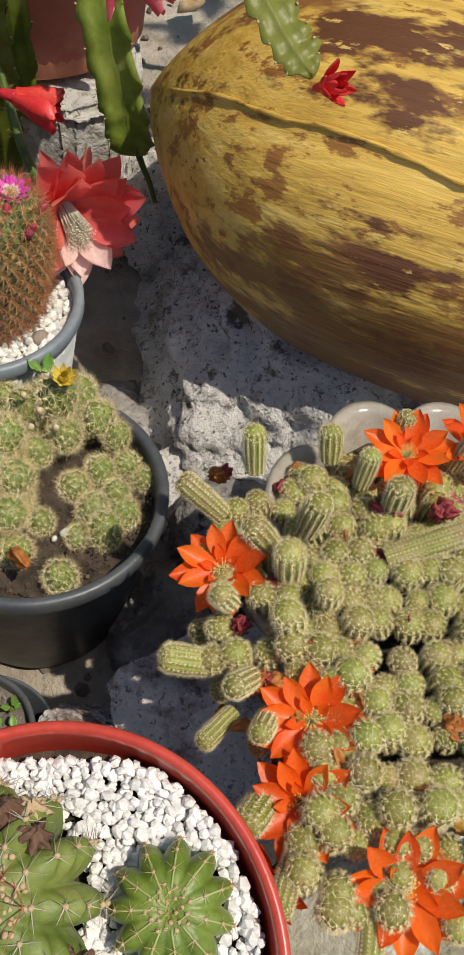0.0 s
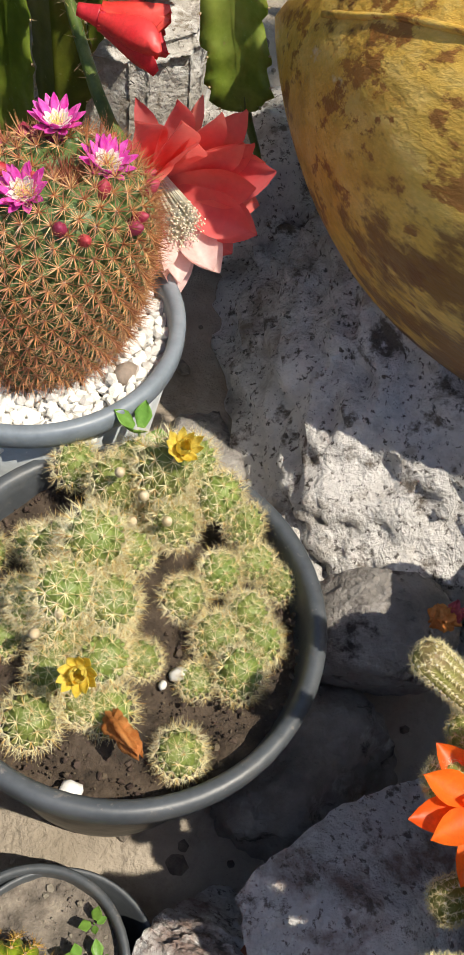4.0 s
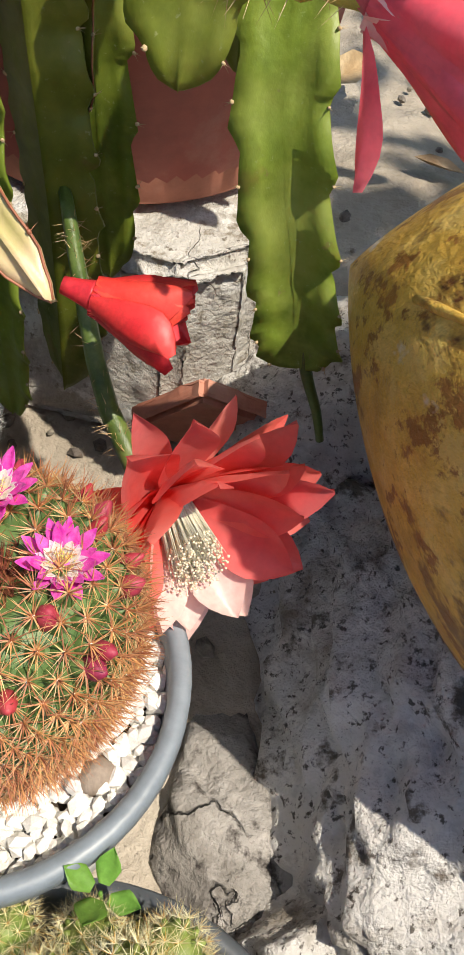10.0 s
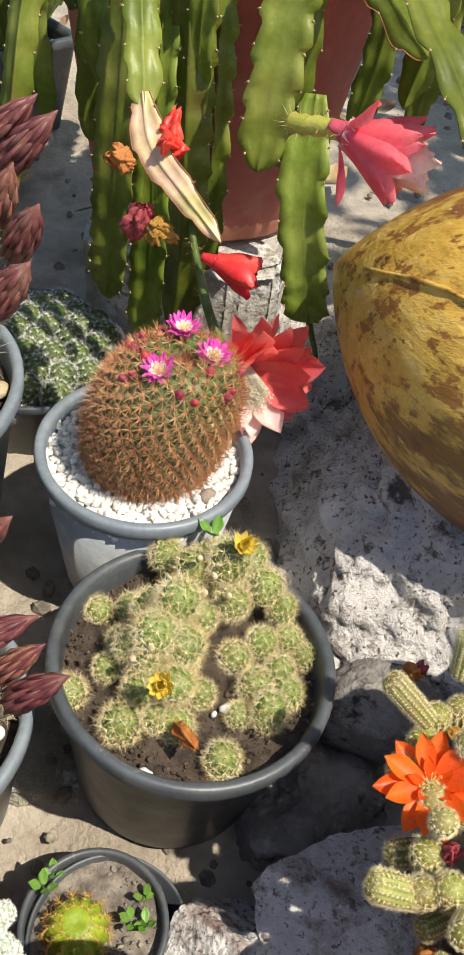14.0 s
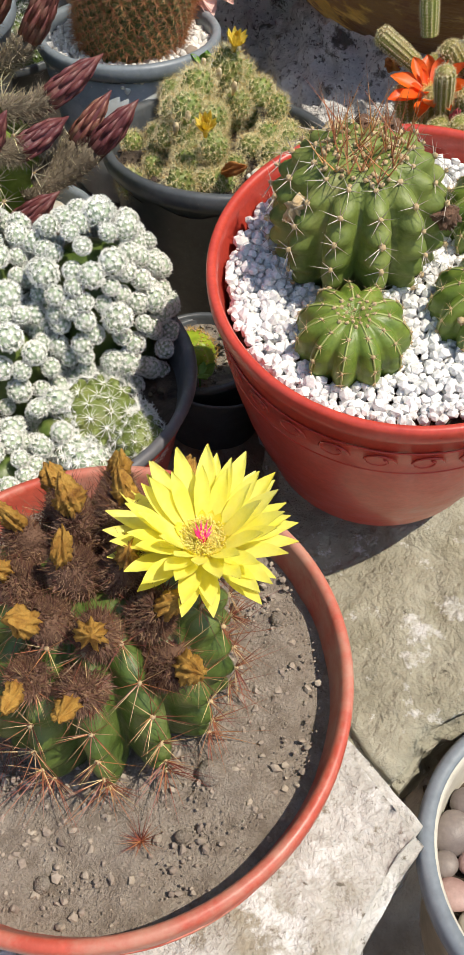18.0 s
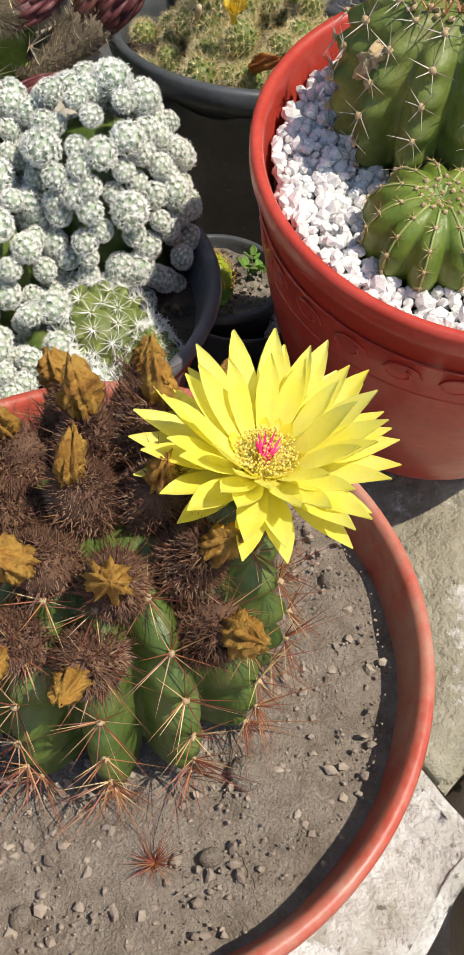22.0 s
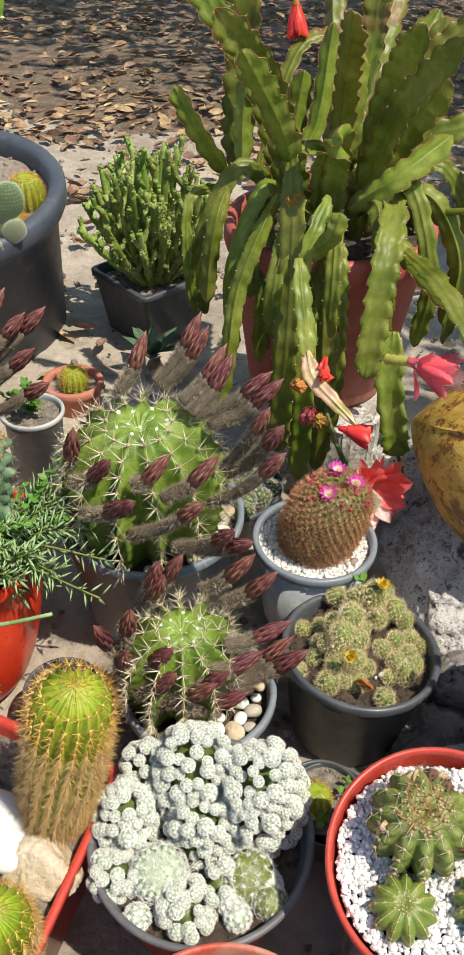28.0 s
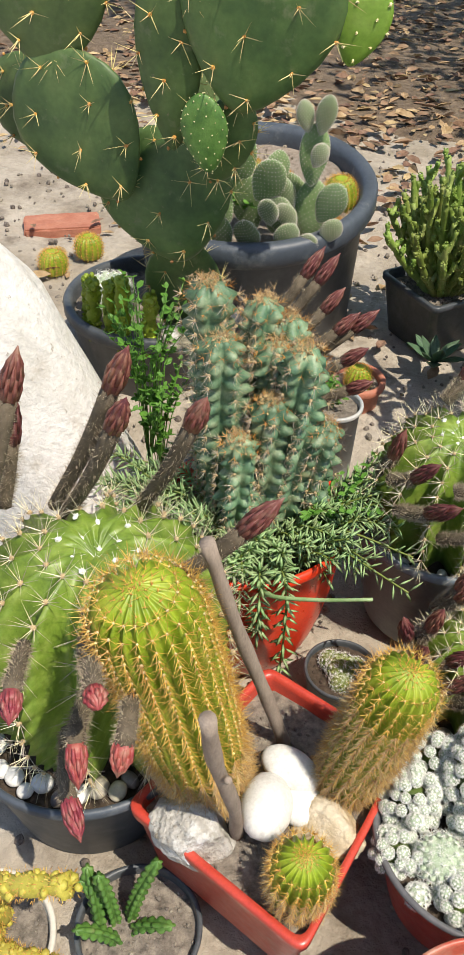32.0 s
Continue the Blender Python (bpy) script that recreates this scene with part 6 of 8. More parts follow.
epi = thing("hanging_cactus", em @ pose(0, 0, .245), "epiphyllum with hanging flat scalloped green stems and flowers", "cactus")
E0 = (em @ pose(0, 0, .245)).translation
for k, (pts, w) in enumerate(PADS + EXTRA):
    pale = k == 6
    V, f, edge, p = pad_mesh(pts, w, .62 if pale else 0.0, seedn=k)
    ob = part("stem", Geo().add(V - np.array(E0), f).mesh("stem", M["g_pad_pale" if pale else "g_pad"]), epi, "sun-bleached yellowish stem" if pale else "")
    n = len(p)
    idx = np.arange(3, n - 1, 7)
    A = np.concatenate([edge[idx, 0], edge[idx + 0, 6]]) - np.array(E0)
    D = np.concatenate([edge[idx, 0] - edge[idx, 3], edge[idx, 6] - edge[idx, 3]])
    part("areoles", Geo().add(*stones(A, .0011)).add(*needles(np.repeat(A, 3, 0), np.repeat(D, 3, 0) / .02 + RNG.normal(0, .6, (len(A) * 3, 3)), .004, .0002)).mesh("areoles", M["pad_edge" if pale else "wool_tan"]), ob, kind="stuff")
    if pale or (len(PADS) + 8 <= k) or (13 <= k < len(PADS) - 2 and k % 2):
        part("red_margin", Geo().add(*tube(edge[:, 0] - np.array(E0), .00042, 5)).add(*tube(edge[:, 6] - np.array(E0), .00042, 5)).mesh("red_margin", M["pad_edge"]), ob, "reddish scalloped margin")
# red stub and thin shoots
part("shoot", Geo().add(*tube(spline([(-.056, .712, .535), (-.050, .708, .515), (-.042, .705, .495), (-.037, .700, .478)], 10) - np.array(E0), np.linspace(.0035, .0022, 10), 8)).mesh("shoot", M["g_dark"]), epi, "thin dark green shoot")
part("flower_stalk", Geo().add(*tube(spline([(-.172, .722, .600), (-.160, .69, .580), (-.140, .64, .558), (-.120, .612, .542)], 8) - np.array(E0), np.linspace(.003, .005, 8), 8)).mesh("stalk", M["g_dark"]), epi)
q = spline([(-.165, .71, .59), (-.160, .69, .580), (-.140, .64, .558), (-.127, .618, .548)], 16) - np.array(E0)
part("stalk_bristles", Geo().add(*needles(np.repeat(q, 9, 0), RNG.normal(0, 1, (144, 3)), .011, .00028)).mesh("stalk_bristles", M["sp_tan"], False), epi, kind="stuff")
part("flower_stalk", Geo().add(*tube(spline([(-.102, .643, .731), (-.092, .636, .734), (-.078, .628, .738), (-.064, .620, .740)], 10) - np.array(E0), np.array([.005, .0078, .006, .0076, .006, .0074, .006, .0068, .0066, .007]), 10)).mesh("stalk", M["tube_yellow"]), epi, "yellow-green spiny flower tube")
q = spline([(-.102, .643, .731), (-.092, .636, .734), (-.078, .628, .738), (-.064, .620, .740)], 16) - np.array(E0)
part("stalk_spines", Geo().add(*needles(np.repeat(q, 6, 0), RNG.normal(0, 1, (96, 3)), .016, .0003)).mesh("stalk_spines", M["sp_tan"], False), epi, kind="stuff")
rp = petal_mesh("red_petal", .068, .035, M["p_red"], .08, .20, 2.3, 10, thick=0, wave=.06)
rc = petal_mesh("coral_petal", .062, .032, M["p_coral"], .08, .20, 2.3, 10, thick=0, wave=.06)
rb = petal_mesh("blush_petal", .062, .032, M["p_blush"], .04, .20, 2.3, 10, thick=0, wave=.05)
rl = petal_mesh("outer_petal", .066, .021, M["p_red"], -.05, .15, 2.0, 10, thick=0, wave=.08)
fm_ = aim(Vector((-.106, .606, .536)) - E0, (.58, -.74, .24))
down = fm_.to_3x3().inverted() @ Vector((-.1, -.35, -.9))
az_d = math.degrees(math.atan2(down.y, down.x))
sd = Vector((down.x, down.y)).normalized() * .34
fl = flower(epi, fm_, [(9, 10, .78, 2), (10, 22, .86, 0), (10, 34, .86, 0), (8, 47, .80, 0)], [rp, rc, rl, rb], .03, .010, "p_red", 400, .034, "stamen_white", "large coral-red open flower", .007, sdir=sd * 1.5, sspread=.22, pale=(az_d, 40, 3))
pp = petal_mesh("pink_petal_long", .050, .019, M["p_pink"], -.03, .35, 2.0, 10, thick=0, wave=.10)
pw = petal_mesh("pale_petal_long", .046, .017, M["p_coral"], .0, .35, 2.0, 10, thick=0, wave=.12)
flower(epi, aim(Vector((-.064, .620, .740)) - E0, (.9, -.28, -.18)), [(8, 64, 1.0, 0), (9, 71, 1.1, 0), (9, 76, 1.12, 1), (8, 82, 1.05, 2), (3, 25, .8, 0)], [pp, pw, rb], .012, .008, "p_pink", 0, label="half-open pink flower", open_r=.009)
bp_ = petal_mesh("bud_petal", .036, .021, M["p_crimson"], .14, .4, 1.9, 9, wave=.12)
flower(epi, aim(Vector((-.141, .634, .617)) - E0, (.85, -.1, -.15)), [(5, 60, .95, 0), (6, 72, 1, 0), (5, 80, .9, 0)], [bp_], .012, .006, "p_crimson", 0, label="closed crimson flower bud", open_r=.006)
bs = petal_mesh("small_bud_petal", .018, .008, M["p_crimson"], .25, .3, 1.4, 6)
flower(epi, aim(Vector((.074, .492, .722)) - E0, (.5, -.6, .5)), [(6, 45, 1, 0), (6, 68, 1, 0)], [bs], .008, .004, "p_crimson", 0, label="small red bud opening at a stem tip", open_r=.003)
part("shoot", Geo().add(*tube(spline([(-.06, .90, .82), (.03, .86, .85), (.11, .82, .81), (.165, .801, .757)], 12) - np.array(E0), np.linspace(.006, .003, 12), 8)).mesh("shoot", M["g_pad"]), epi, "thin arching green shoot")
flower(epi, aim(Vector((.168, .80, .755)) - E0, (.9, 0, .2)), [(6, 70, 1.1, 0), (5, 80, 1, 0)], [bs], .008, .004, "p_crimson", 0, label="small closed red bud", open_r=.003)
flower(epi, aim(Vector((-.255, 1.09, 1.06)) - E0, (.15, -.2, -1)), [(7, 66, 1.2, 0), (6, 78, 1.2, 0)], [bp_], .02, .006, "dry_orange", 0, label="hanging pink withered flower", open_r=.006)


def withered(root, loc, d, s, mt, label):
    """A shrivelled flower of a few twisted petals."""
    g = Geo()
    for k in range(3):
        V, f = crumpled(.030 * s * RNG.uniform(.7, 1.1), .0075 * s, int(RNG.integers(0, 999)), 5, RNG.uniform(-.6, .6))
        m = pose(0, 0, 0, RNG.uniform(-28, 28), RNG.uniform(-28, 28), RNG.uniform(0, 360))
        g.add(V @ np.array(m.to_3x3()).T, f)
    part("withered_flower", g.mesh("withered_flower", M[mt]), root, label, aim(loc, d))


withered(epi, Vector((-.196, .594, .676)) - E0, (.05, -.1, -1), .85, "dry_pink", "withered pink flower")
withered(epi, Vector((-.205, .606, .700)) - E0, (-.4, -.3, .2), .7, "dry_orange", "withered orange flower")
withered(epi, Vector((-.188, .588, .668)) - E0, (.7, -.2, -.35), .65, "dry_flower", "withered tan flower")
withered(epi, Vector((-.186, .628, .706)) - E0, (.5, -.2, .6), .8, "p_crimson", "shrivelled red flower")
withered(epi, Vector((-.24, .80, .87)) - E0, (.4, -.3, .5), .8, "dry_flower", "withered tan flower")

# ---- milky container with finger cacti and orange flowers ----
def build_container():
    ob = thing("planter_box", pose(.158, .262, .456) @ Matrix.Diagonal((.78, .78, .87, 1)), "milky plastic scalloped container crowded with finger cacti", "planter")
    k = 120
    def ring(off, z):
        out = []
        for i in range(k):
            a = 2 * math.pi * i / k
            r = .122 + .026 * abs(math.sin(5 * (a - 2.234))) ** .55 + off
            out.append((r * math.cos(a), r * 1.28 * math.sin(a), z))
        return out
    prof = [(-.085, -.15), (-.07, -.145), (-.004, .085), (.004, .092), (.004, .096), (-.001, .097), (-.007, .092), (-.078, -.138), (-.092, -.142)]
    V = np.array([q for o, z in prof for q in ring(o, z)])
    f = [(i * k + j, i * k + (j + 1) % k, (i + 1) * k + (j + 1) % k, (i + 1) * k + j) for i in range(len(prof) - 1) for j in range(k)]
    f += [tuple(range(k))[::-1], tuple((len(prof) - 1) * k + j for j in range(k))]
    part("shell", Geo().add(V, f).mesh("container", M["clear_plastic"]), ob)
    v, f = soil_disc(.128, .075, .006)
    part("soil", Geo().add(v * [1, 1.25, 1], f).mesh("soil", M["soil_dark"]), ob)
    return ob


build_container()
fing = thing("finger_cactus", pose(.1305, .222, .543) @ Matrix.Diagonal((.87, .87, .87, 1)), "sprawling clump of green finger cacti with orange flowers", "cactus")


def finger_mesh(name, R, H, n=12):
    V, f, P, N = ribbed(column_prof(R, H, 24, .85), n, .10, .05, max(8, int(H / .0030)), 6)
    b = Geo().add(V, f).mesh(name, M["g_peanut"])
    P2, N2 = spiral(column_prof(R, H, 24, .85), 30, .80, .99)
    s = Geo().add(*spines(P, N, 9, R * .38, R * .020, (35, 85))).add(*spines(P2, N2, 7, R * .36, R * .020, (30, 85))).mesh(name + "_spines", M["sp_yellow"], False)
    w = Geo().add(*stones(P, R * .075)).mesh(name + "_wool", M["wool"])
    return b, s, w


FG = [finger_mesh("finger", .0092, h) for h in (.024, .034, .05, .075)]


def put_finger(loc, d, kind, s=1.0):
    m = aim(loc, d, RNG.uniform(0, 360)) @ Matrix.Diagonal((s, s, s, 1))
    b, sp, w = FG[kind]
    ob = part("finger", b, fing, m=m)
    part("spines", sp, ob, kind="stuff")
    part("areoles", w, ob, kind="stuff")


g2 = np.random.default_rng(4)
for i in range(14):
    for j in range(17):
        x, y = -.125 + i * .0175 + g2.uniform(-.004, .004) + (j % 2) * .008, -.165 + j * .019 + g2.uniform(-.004, .004)
        if (x / .135) ** 2 + (y / .17) ** 2 > 1.08 or (y > .10 and x < .0 and g2.uniform() < .4) or (x < -.07 and g2.uniform() < .3) or (x < -.075 and y < -.03):
            continue
        z = .022 * (1 - (x / .13) ** 2) * (1 - (y / .17) ** 2) - .026
        put_finger((x, y, z), (g2.uniform(-.15, .15) - .15, g2.uniform(-.15, .15) - .2, 1), int(g2.integers(0, 2)), g2.uniform(.85, 1.15))
for loc, d, kd, s in (((-.120, .085, .012), (-.75, .35, .55), 2, 1.15), ((-.098, .12, .02), (-.1, .2, 1), 2, 1.1), ((-.062, .075, .012), (.1, -.1, 1), 2, 1.25), ((-.02, .115, .015), (.05, .05, 1), 2, 1.0),
                      ((-.115, .02, .006), (-.2, -.3, .8), 2, 1.1), ((-.128, -.02, -.004), (-.9, .0, .25), 1, 1.1), ((-.10, -.03, .0), (-.3, -.4, .6), 2, 1.1), ((-.112, -.05, -.01), (-.5, -.6, .2), 2, .9),
                      ((-.09, -.055, 0), (-.2, -.5, .6), 2, 1.0), ((-.07, -.12, -.01), (-.3, -.8, .2), 3, 1.0), ((-.03, -.155, -.01), (-.2, -.9, .1), 3, 1.05), ((-.01, .05, .02), (1, .25, .3), 3, 1.25),
                      ((-.075, .04, .01), (-.1, 0, 1), 1, 1.2), ((-.04, .14, .01), (-.1, .3, 1), 1, 1), ((.01, .15, .015), (.1, .2, 1), 2, .95), ((.05, .13, .02), (.2, .1, 1), 3, .9), ((.08, .15, .02), (.2, .2, 1), 3, .95),
                      ((-.09, -.10, -.012), (-.4, -.6, .4), 1, 1.1), ((-.075, .0, .008), (-.2, -.1, 1), 1, 1.2), ((-.085, .06, .01), (-.5, .1, .7), 1, 1.1), ((-.05, .02, .012), (-.1, -.2, 1), 1, 1.0), ((.0, .09, .02), (0, 0, 1), 1, 1.1)):
    put_finger(loc, d, kd, s * (.74 if kd > 1 else .9))
for k in range(7):      # fingers leaning out over the near rim
    a = radians(152 + k * 16)
    loc = (.122 * math.cos(a) + .012, .150 * math.sin(a) + .03, -.034 + g2.uniform(-.004, .01))
    put_finger(loc, (math.cos(a) * .9, math.sin(a) * .9 - .2, g2.uniform(-.1, .5)), int(g2.integers(0, 2)), g2.uniform(.75, 1.0))
op = petal_mesh("orange_petal", .028, .0135, M["p_orange"], .08, .2, 2.0, 7, thick=0, wave=.05)
FO = Vector((.1305, .222, .543))
for p, d, s in (((.026, .260, .550), (-.25, -.25, 1), 1), ((.074, .169, .550), (-.2, -.35, 1), 1), ((.069, .128, .541), (-.35, -.45, .9), 1), ((.118, .089, .540), (-.1, -.4, 1), 1.1), ((.142, .338, .569), (-.1, -.3, 1), 1), ((.190, .348, .570), (.1, -.2, 1), 1), ((.055, .100, .505), (-.5, -.5, .3), .8)):
    s /= .87
    flower(fing, aim((Vector(p) - FO) / .87, d), [(7, 6, s, 0), (7, 20, .95 * s, 0), (5, 40, .5 * s, 0)], [op], .03, .0045, "stem_hair", 60, .008, "stamen", "orange-red open flower", .0035)
for loc, mt in (((-.09, .04, .03), "dry_pink"), ((-.05, .10, .03), "dry_pink"), ((-.02, .06, .035), "dry_pink"), ((-.10, -.03, .02), "dry_orange"), ((-.06, -.02, .035), "dry_orange"), ((.02, -.06, .035), "dry_orange"), ((.0, -.10, .03), "dry_orange"),
                ((-.07, .13, .02), "dry_pink"), ((.0, .085, .045), "dry_pink"), ((.03, .09, .05), "dry_pink"), ((-.12, -.04, -.015), "dry_orange"), ((-.03, -.05, .035), "dry_orange"), ((-.02, -.13, .015), "dry_pink"), ((-.03, .13, .03), "dry_orange")):
    withered(fing, (loc[0], loc[1], loc[2] - .03), (RNG.uniform(-.6, .6), RNG.uniform(-.8, .1), .6), .6, mt, "withered shrivelled flower")
for k in range(34):
    x, y = g2.uniform(-.12, .11), g2.uniform(-.15, .15)
    withered(fing, (x, y, -.012 + .02 * (1 - (x / .13) ** 2) * (1 - (y / .17) ** 2)), (g2.uniform(-.8, .8), g2.uniform(-.9, .3), .35), g2.uniform(.35, .6), ("dry_orange", "dry_flower", "dry_orange", "dry_pink")[k % 4], "withered shrivelled flower")

# ---- pale pot with dark pebbles in front ----
fpot, fm = pot("pot", .0925, .15, .070, M["cream_plastic"], (.014, -.204, .324), (0, 0), "cream and grey-blue plastic pot with dark pebbles", lip=.012, lipw=.006)
part("rim_band", Geo().add(*lathe([(.093, .136), (.095, .139), (.095, .150), (.0925, .1525), (.0865, .1525), (.0855, .149), (.0855, .136)], 72)).mesh("rim_band", M["grey_plastic"]), fpot, "weathered grey-blue rim")
part("soil", Geo().add(*soil_disc(.083, .115, .003)).mesh("soil", M["soil_dark"]), fpot)


def pebble_bed(m, radius, z, count, size, mats, label, group, hole=(0, 0, 0), seed=1):
    """Rounded stones laid side by side, each a thing."""
    g = np.random.default_rng(seed)
    done = []
    tries = 0
    while len(done) < count and tries < 4000:
        tries += 1
        r, a = radius * math.sqrt(g.uniform()), g.uniform(0, 6.28)
        s = size * g.uniform(.65, 1.2)
        x, y = r * math.cos(a), r * math.sin(a)
        if r + s * .8 > radius or math.hypot(x - hole[0], y - hole[1]) < hole[2] + s * .5 or any(math.hypot(x - p, y - q) < (s + t) * .78 for p, q, t in done):
            continue
        done.append((x, y, s))
        v = ICO[3][0] * s * np.array([g.uniform(.85, 1.15), g.uniform(.75, 1), g.uniform(.55, .75)])
        v = v * (1 + .07 * np.array([[fbm(p * 90 + len(done), 1, 2)] for p in v]))
        solid("pebble", Geo().add(v, ICO[3][1]).mesh("pebble", M[mats[len(done) % len(mats)]]), m @ pose(x, y, z + s * .3, g.uniform(-15, 15), g.uniform(-15, 15), g.uniform(0, 360)), label, "pebble", group)


pebble_bed(fm, .083, .118, 60, .0125, ["pebble_dark", "pebble_dark", "pebble_dark", "pebble_pink", "pebble_dark", "pebble_mix"], "smooth dark rounded pebble in a pale pot", "pebbles in the pale pot", (.022, .0, .044), 3)
fcac = thing("spiny_cactus", fm @ pose(.022, .004, .104), "green ribbed cactus with hairy brown flower stalks", "cactus")
V, f, P, N = ribbed(globe_prof(.046, .105, 30, .5, .6), 12, .24, .03, 6, 8)
cactus_parts(fcac, "body", V, f, "g_deep", (P, N), [("sp_grey", 8, .014, .0003, (35, 80), 0)], "wool", .002)


def hairy_stem(root, a, b, r, bud_mat, bud_len=.034, label="hairy brown flower stalk", bud_label="maroon pointed flower bud", sag=.012, via=None):
    """A woolly flower stalk that ends in a pointed bud."""
    a, b = np.array(a, float), np.array(b, float)
    d = b - a
    L = np.linalg.norm(d)
    mid = a + d * .5 + np.array([0, 0, -sag])
    p = spline([a, mid if via is None else np.array(via, float), b], 12)
    cut = max(.35, 1 - bud_len / L)
    k = int(round(cut * 11))
    st = part("flower_stalk", Geo().add(*tube(p[:k + 1], np.linspace(r * .85, r * 1.0, k + 1), 8)).mesh("stalk", M["stem_hair"]), root, label)
    n = 760
    t = RNG.uniform(0, k - .01, n)
    i = t.astype(int)
    c = p[i] + (p[i + 1] - p[i]) * (t - i)[:, None]
    q = RNG.normal(0, 1, (n, 3))
    tt, _, _ = frames_along(p)
    q -= tt[i] * (q * tt[i]).sum(1)[:, None]
    q /= np.linalg.norm(q, axis=1)[:, None]
    part("hairs", Geo().add(*needles(c + q * r * .8, q + tt[i] * .6 + RNG.normal(0, .35, (n, 3)), RNG.uniform(.004, .0095, n), .00036)).mesh("hairs", M["hair_grey"], False), st, kind="stuff")
    base, end = p[k], p[-1]
    ax = end - base
    w = np.array([.92, 1.0, 1.0, .82, .45, .05]) * r
    bud = part("bud", Geo().add(*tube([base + ax * u for u in (-.1, .15, .4, .62, .84, 1.04)], w, 10)).mesh("bud", M[bud_mat]), root, bud_label)
    g = Geo()
    u, v = basis((ax / np.linalg.norm(ax))[None])
    for z0, rr, cnt, ln in ((.0, .95, 7, .50), (.25, 1.02, 7, .45), (.48, .94, 6, .48)):
        for k2 in range(cnt):
            an = 2 * math.pi * (k2 + z0 * 2) / cnt
            o = u[0] * math.cos(an) + v[0] * math.sin(an)
            s0 = base + ax * z0 + o * r * rr * .96
            s1 = base + ax * min(1.06, z0 + ln) + o * r * rr * (.92 if z0 < .2 else .72 if z0 < .4 else .12)
            g.add(*tube([s0, (s0 + s1) / 2 + o * r * .10, s1], [r * .20, r * .28, r * .04], 4))
    part("scale", g.mesh("bud_scales", M[bud_mat]), bud, kind="stuff")


for a, b in (((.0, .03, .07), (.03, .085, .11)), ((.02, -.03, .075), (.05, -.085, .10)), ((-.02, .03, .06), (.01, .080, .10)), ((.02, .03, .07), (.055, .075, .115))):
    hairy_stem(fcac, a, b, .006, "stem_hair", label="hairy brown flower stalk", bud_label="hairy brown bud")
# empty clay pot at the front
cpot, cm = pot("pot", .128, .15, .09, M["clay"], (-.160, -.380, .285), (0, 0), "matt terracotta pot with thick rounded rim", lip=.022, lipw=.012)
soil(cpot, .108, .12, M["soil_pale"], .003, 200, .002)

# ---- pots with pebbles and the two bright ribbed cacti ----
def echinopsis(name, m, R, H, ribs, stems, potm, potR, poth, pot_mat, rim, label, potlabel, seed, tilt=(0, 0), group="ribbed cacti with buds"):
    pt, pm = pot("pot", potR, poth, potR * .72, M[pot_mat], rim, (0, 0), potlabel, lip=.011, lipw=.006)
    part("soil", Geo().add(*soil_disc(potR * .92, poth - .025, .003)).mesh("soil", M["soil_dark"]), pt)
    root = thing(name, m, label, "cactus", group)
    V, f, P, N = ribbed(globe_prof(R, H, 44, .55, .62, .08), ribs, .34, .03, 12, 10, 0, True)
    cactus_parts(root, "body", V, f, "g_echi", (P, N), [("sp_grey", 7, R * .20, .0005, (40, 86), 0), ("sp_cream", 4, R * .23, .0005, (10, 70), 0)], "wool_tan", R * .026)
    P2, N2 = spiral(globe_prof(R, H, 44, .55, .62, .08), 12, .97, .998)
    part("crown_spines", Geo().add(*spines(P2, N2, 3, R * .10, .0005, (15, 75))).add(*stones(P2, R * .03)).mesh("crown_spines", M["sp_white"], False), root, kind="stuff")
    inv = m.inverted()
    g = np.random.default_rng(seed)
    for k, (a, b) in enumerate(stems):
        hairy_stem(root, inv @ Vector(a), inv @ Vector(b), .0084 if R < .12 else .0098, "bud_maroon", .042 if R < .12 else .05)
        if k % 5 == 1 and len(stems) > 8:
            o = Vector((g.uniform(-.022, .022), g.uniform(.0, .03), g.uniform(-.012, .02)))
            hairy_stem(root, inv @ (Vector(a) + o * .4), inv @ (Vector(b) + o), .0076, "bud_maroon", .040)
    return pm


pm1 = echinopsis("ribbed_cactus", pose(-.405, .515, .515, 6, -2, 12), .108, .195, 13, STEMS_LARGE, None, .130, .19, "grey_plastic", (-.405, .532, .535), "large bright green ribbed cactus with many maroon buds", "grey plastic pot topped with pebbles", 2)
pebble_bed(pm1, .118, .172, 40, .013, ["pebble_mix", "pebble_white", "pebble_mix", "ochre_rock"], "rounded river pebble in a grey pot", "pebbles in the grey pot", (0, -.015, .088), 5)
pm2 = echinopsis("ribbed_cactus", pose(-.338, .318, .415, 8, -3, 40), .074, .150, 12, STEMS_SMALL, None, .098, .15, "grey_plastic", (-.312, .315, .432), "smaller bright green ribbed cactus ringed by maroon buds", "dark grey plastic pot topped with pebbles", 4)
pebble_bed(pm2, .087, .130, 40, .0115, ["pebble_mix", "pebble_white", "ochre_rock", "pebble_mix"], "rounded river pebble in a grey pot", "pebbles in the dark grey pot", (-.03, .003, .058), 6)
pm4 = echinopsis("ribbed_cactus", pose(-.768, .625, .452, 0, 0, 20), .062, .170, 12, STEMS_BEHIND, None, .076, .12, "grey_plastic", (-.768, .625, .470), "green ribbed cactus behind the columns with leaning hairy buds", "grey plastic pot half hidden behind a red pot", 11)
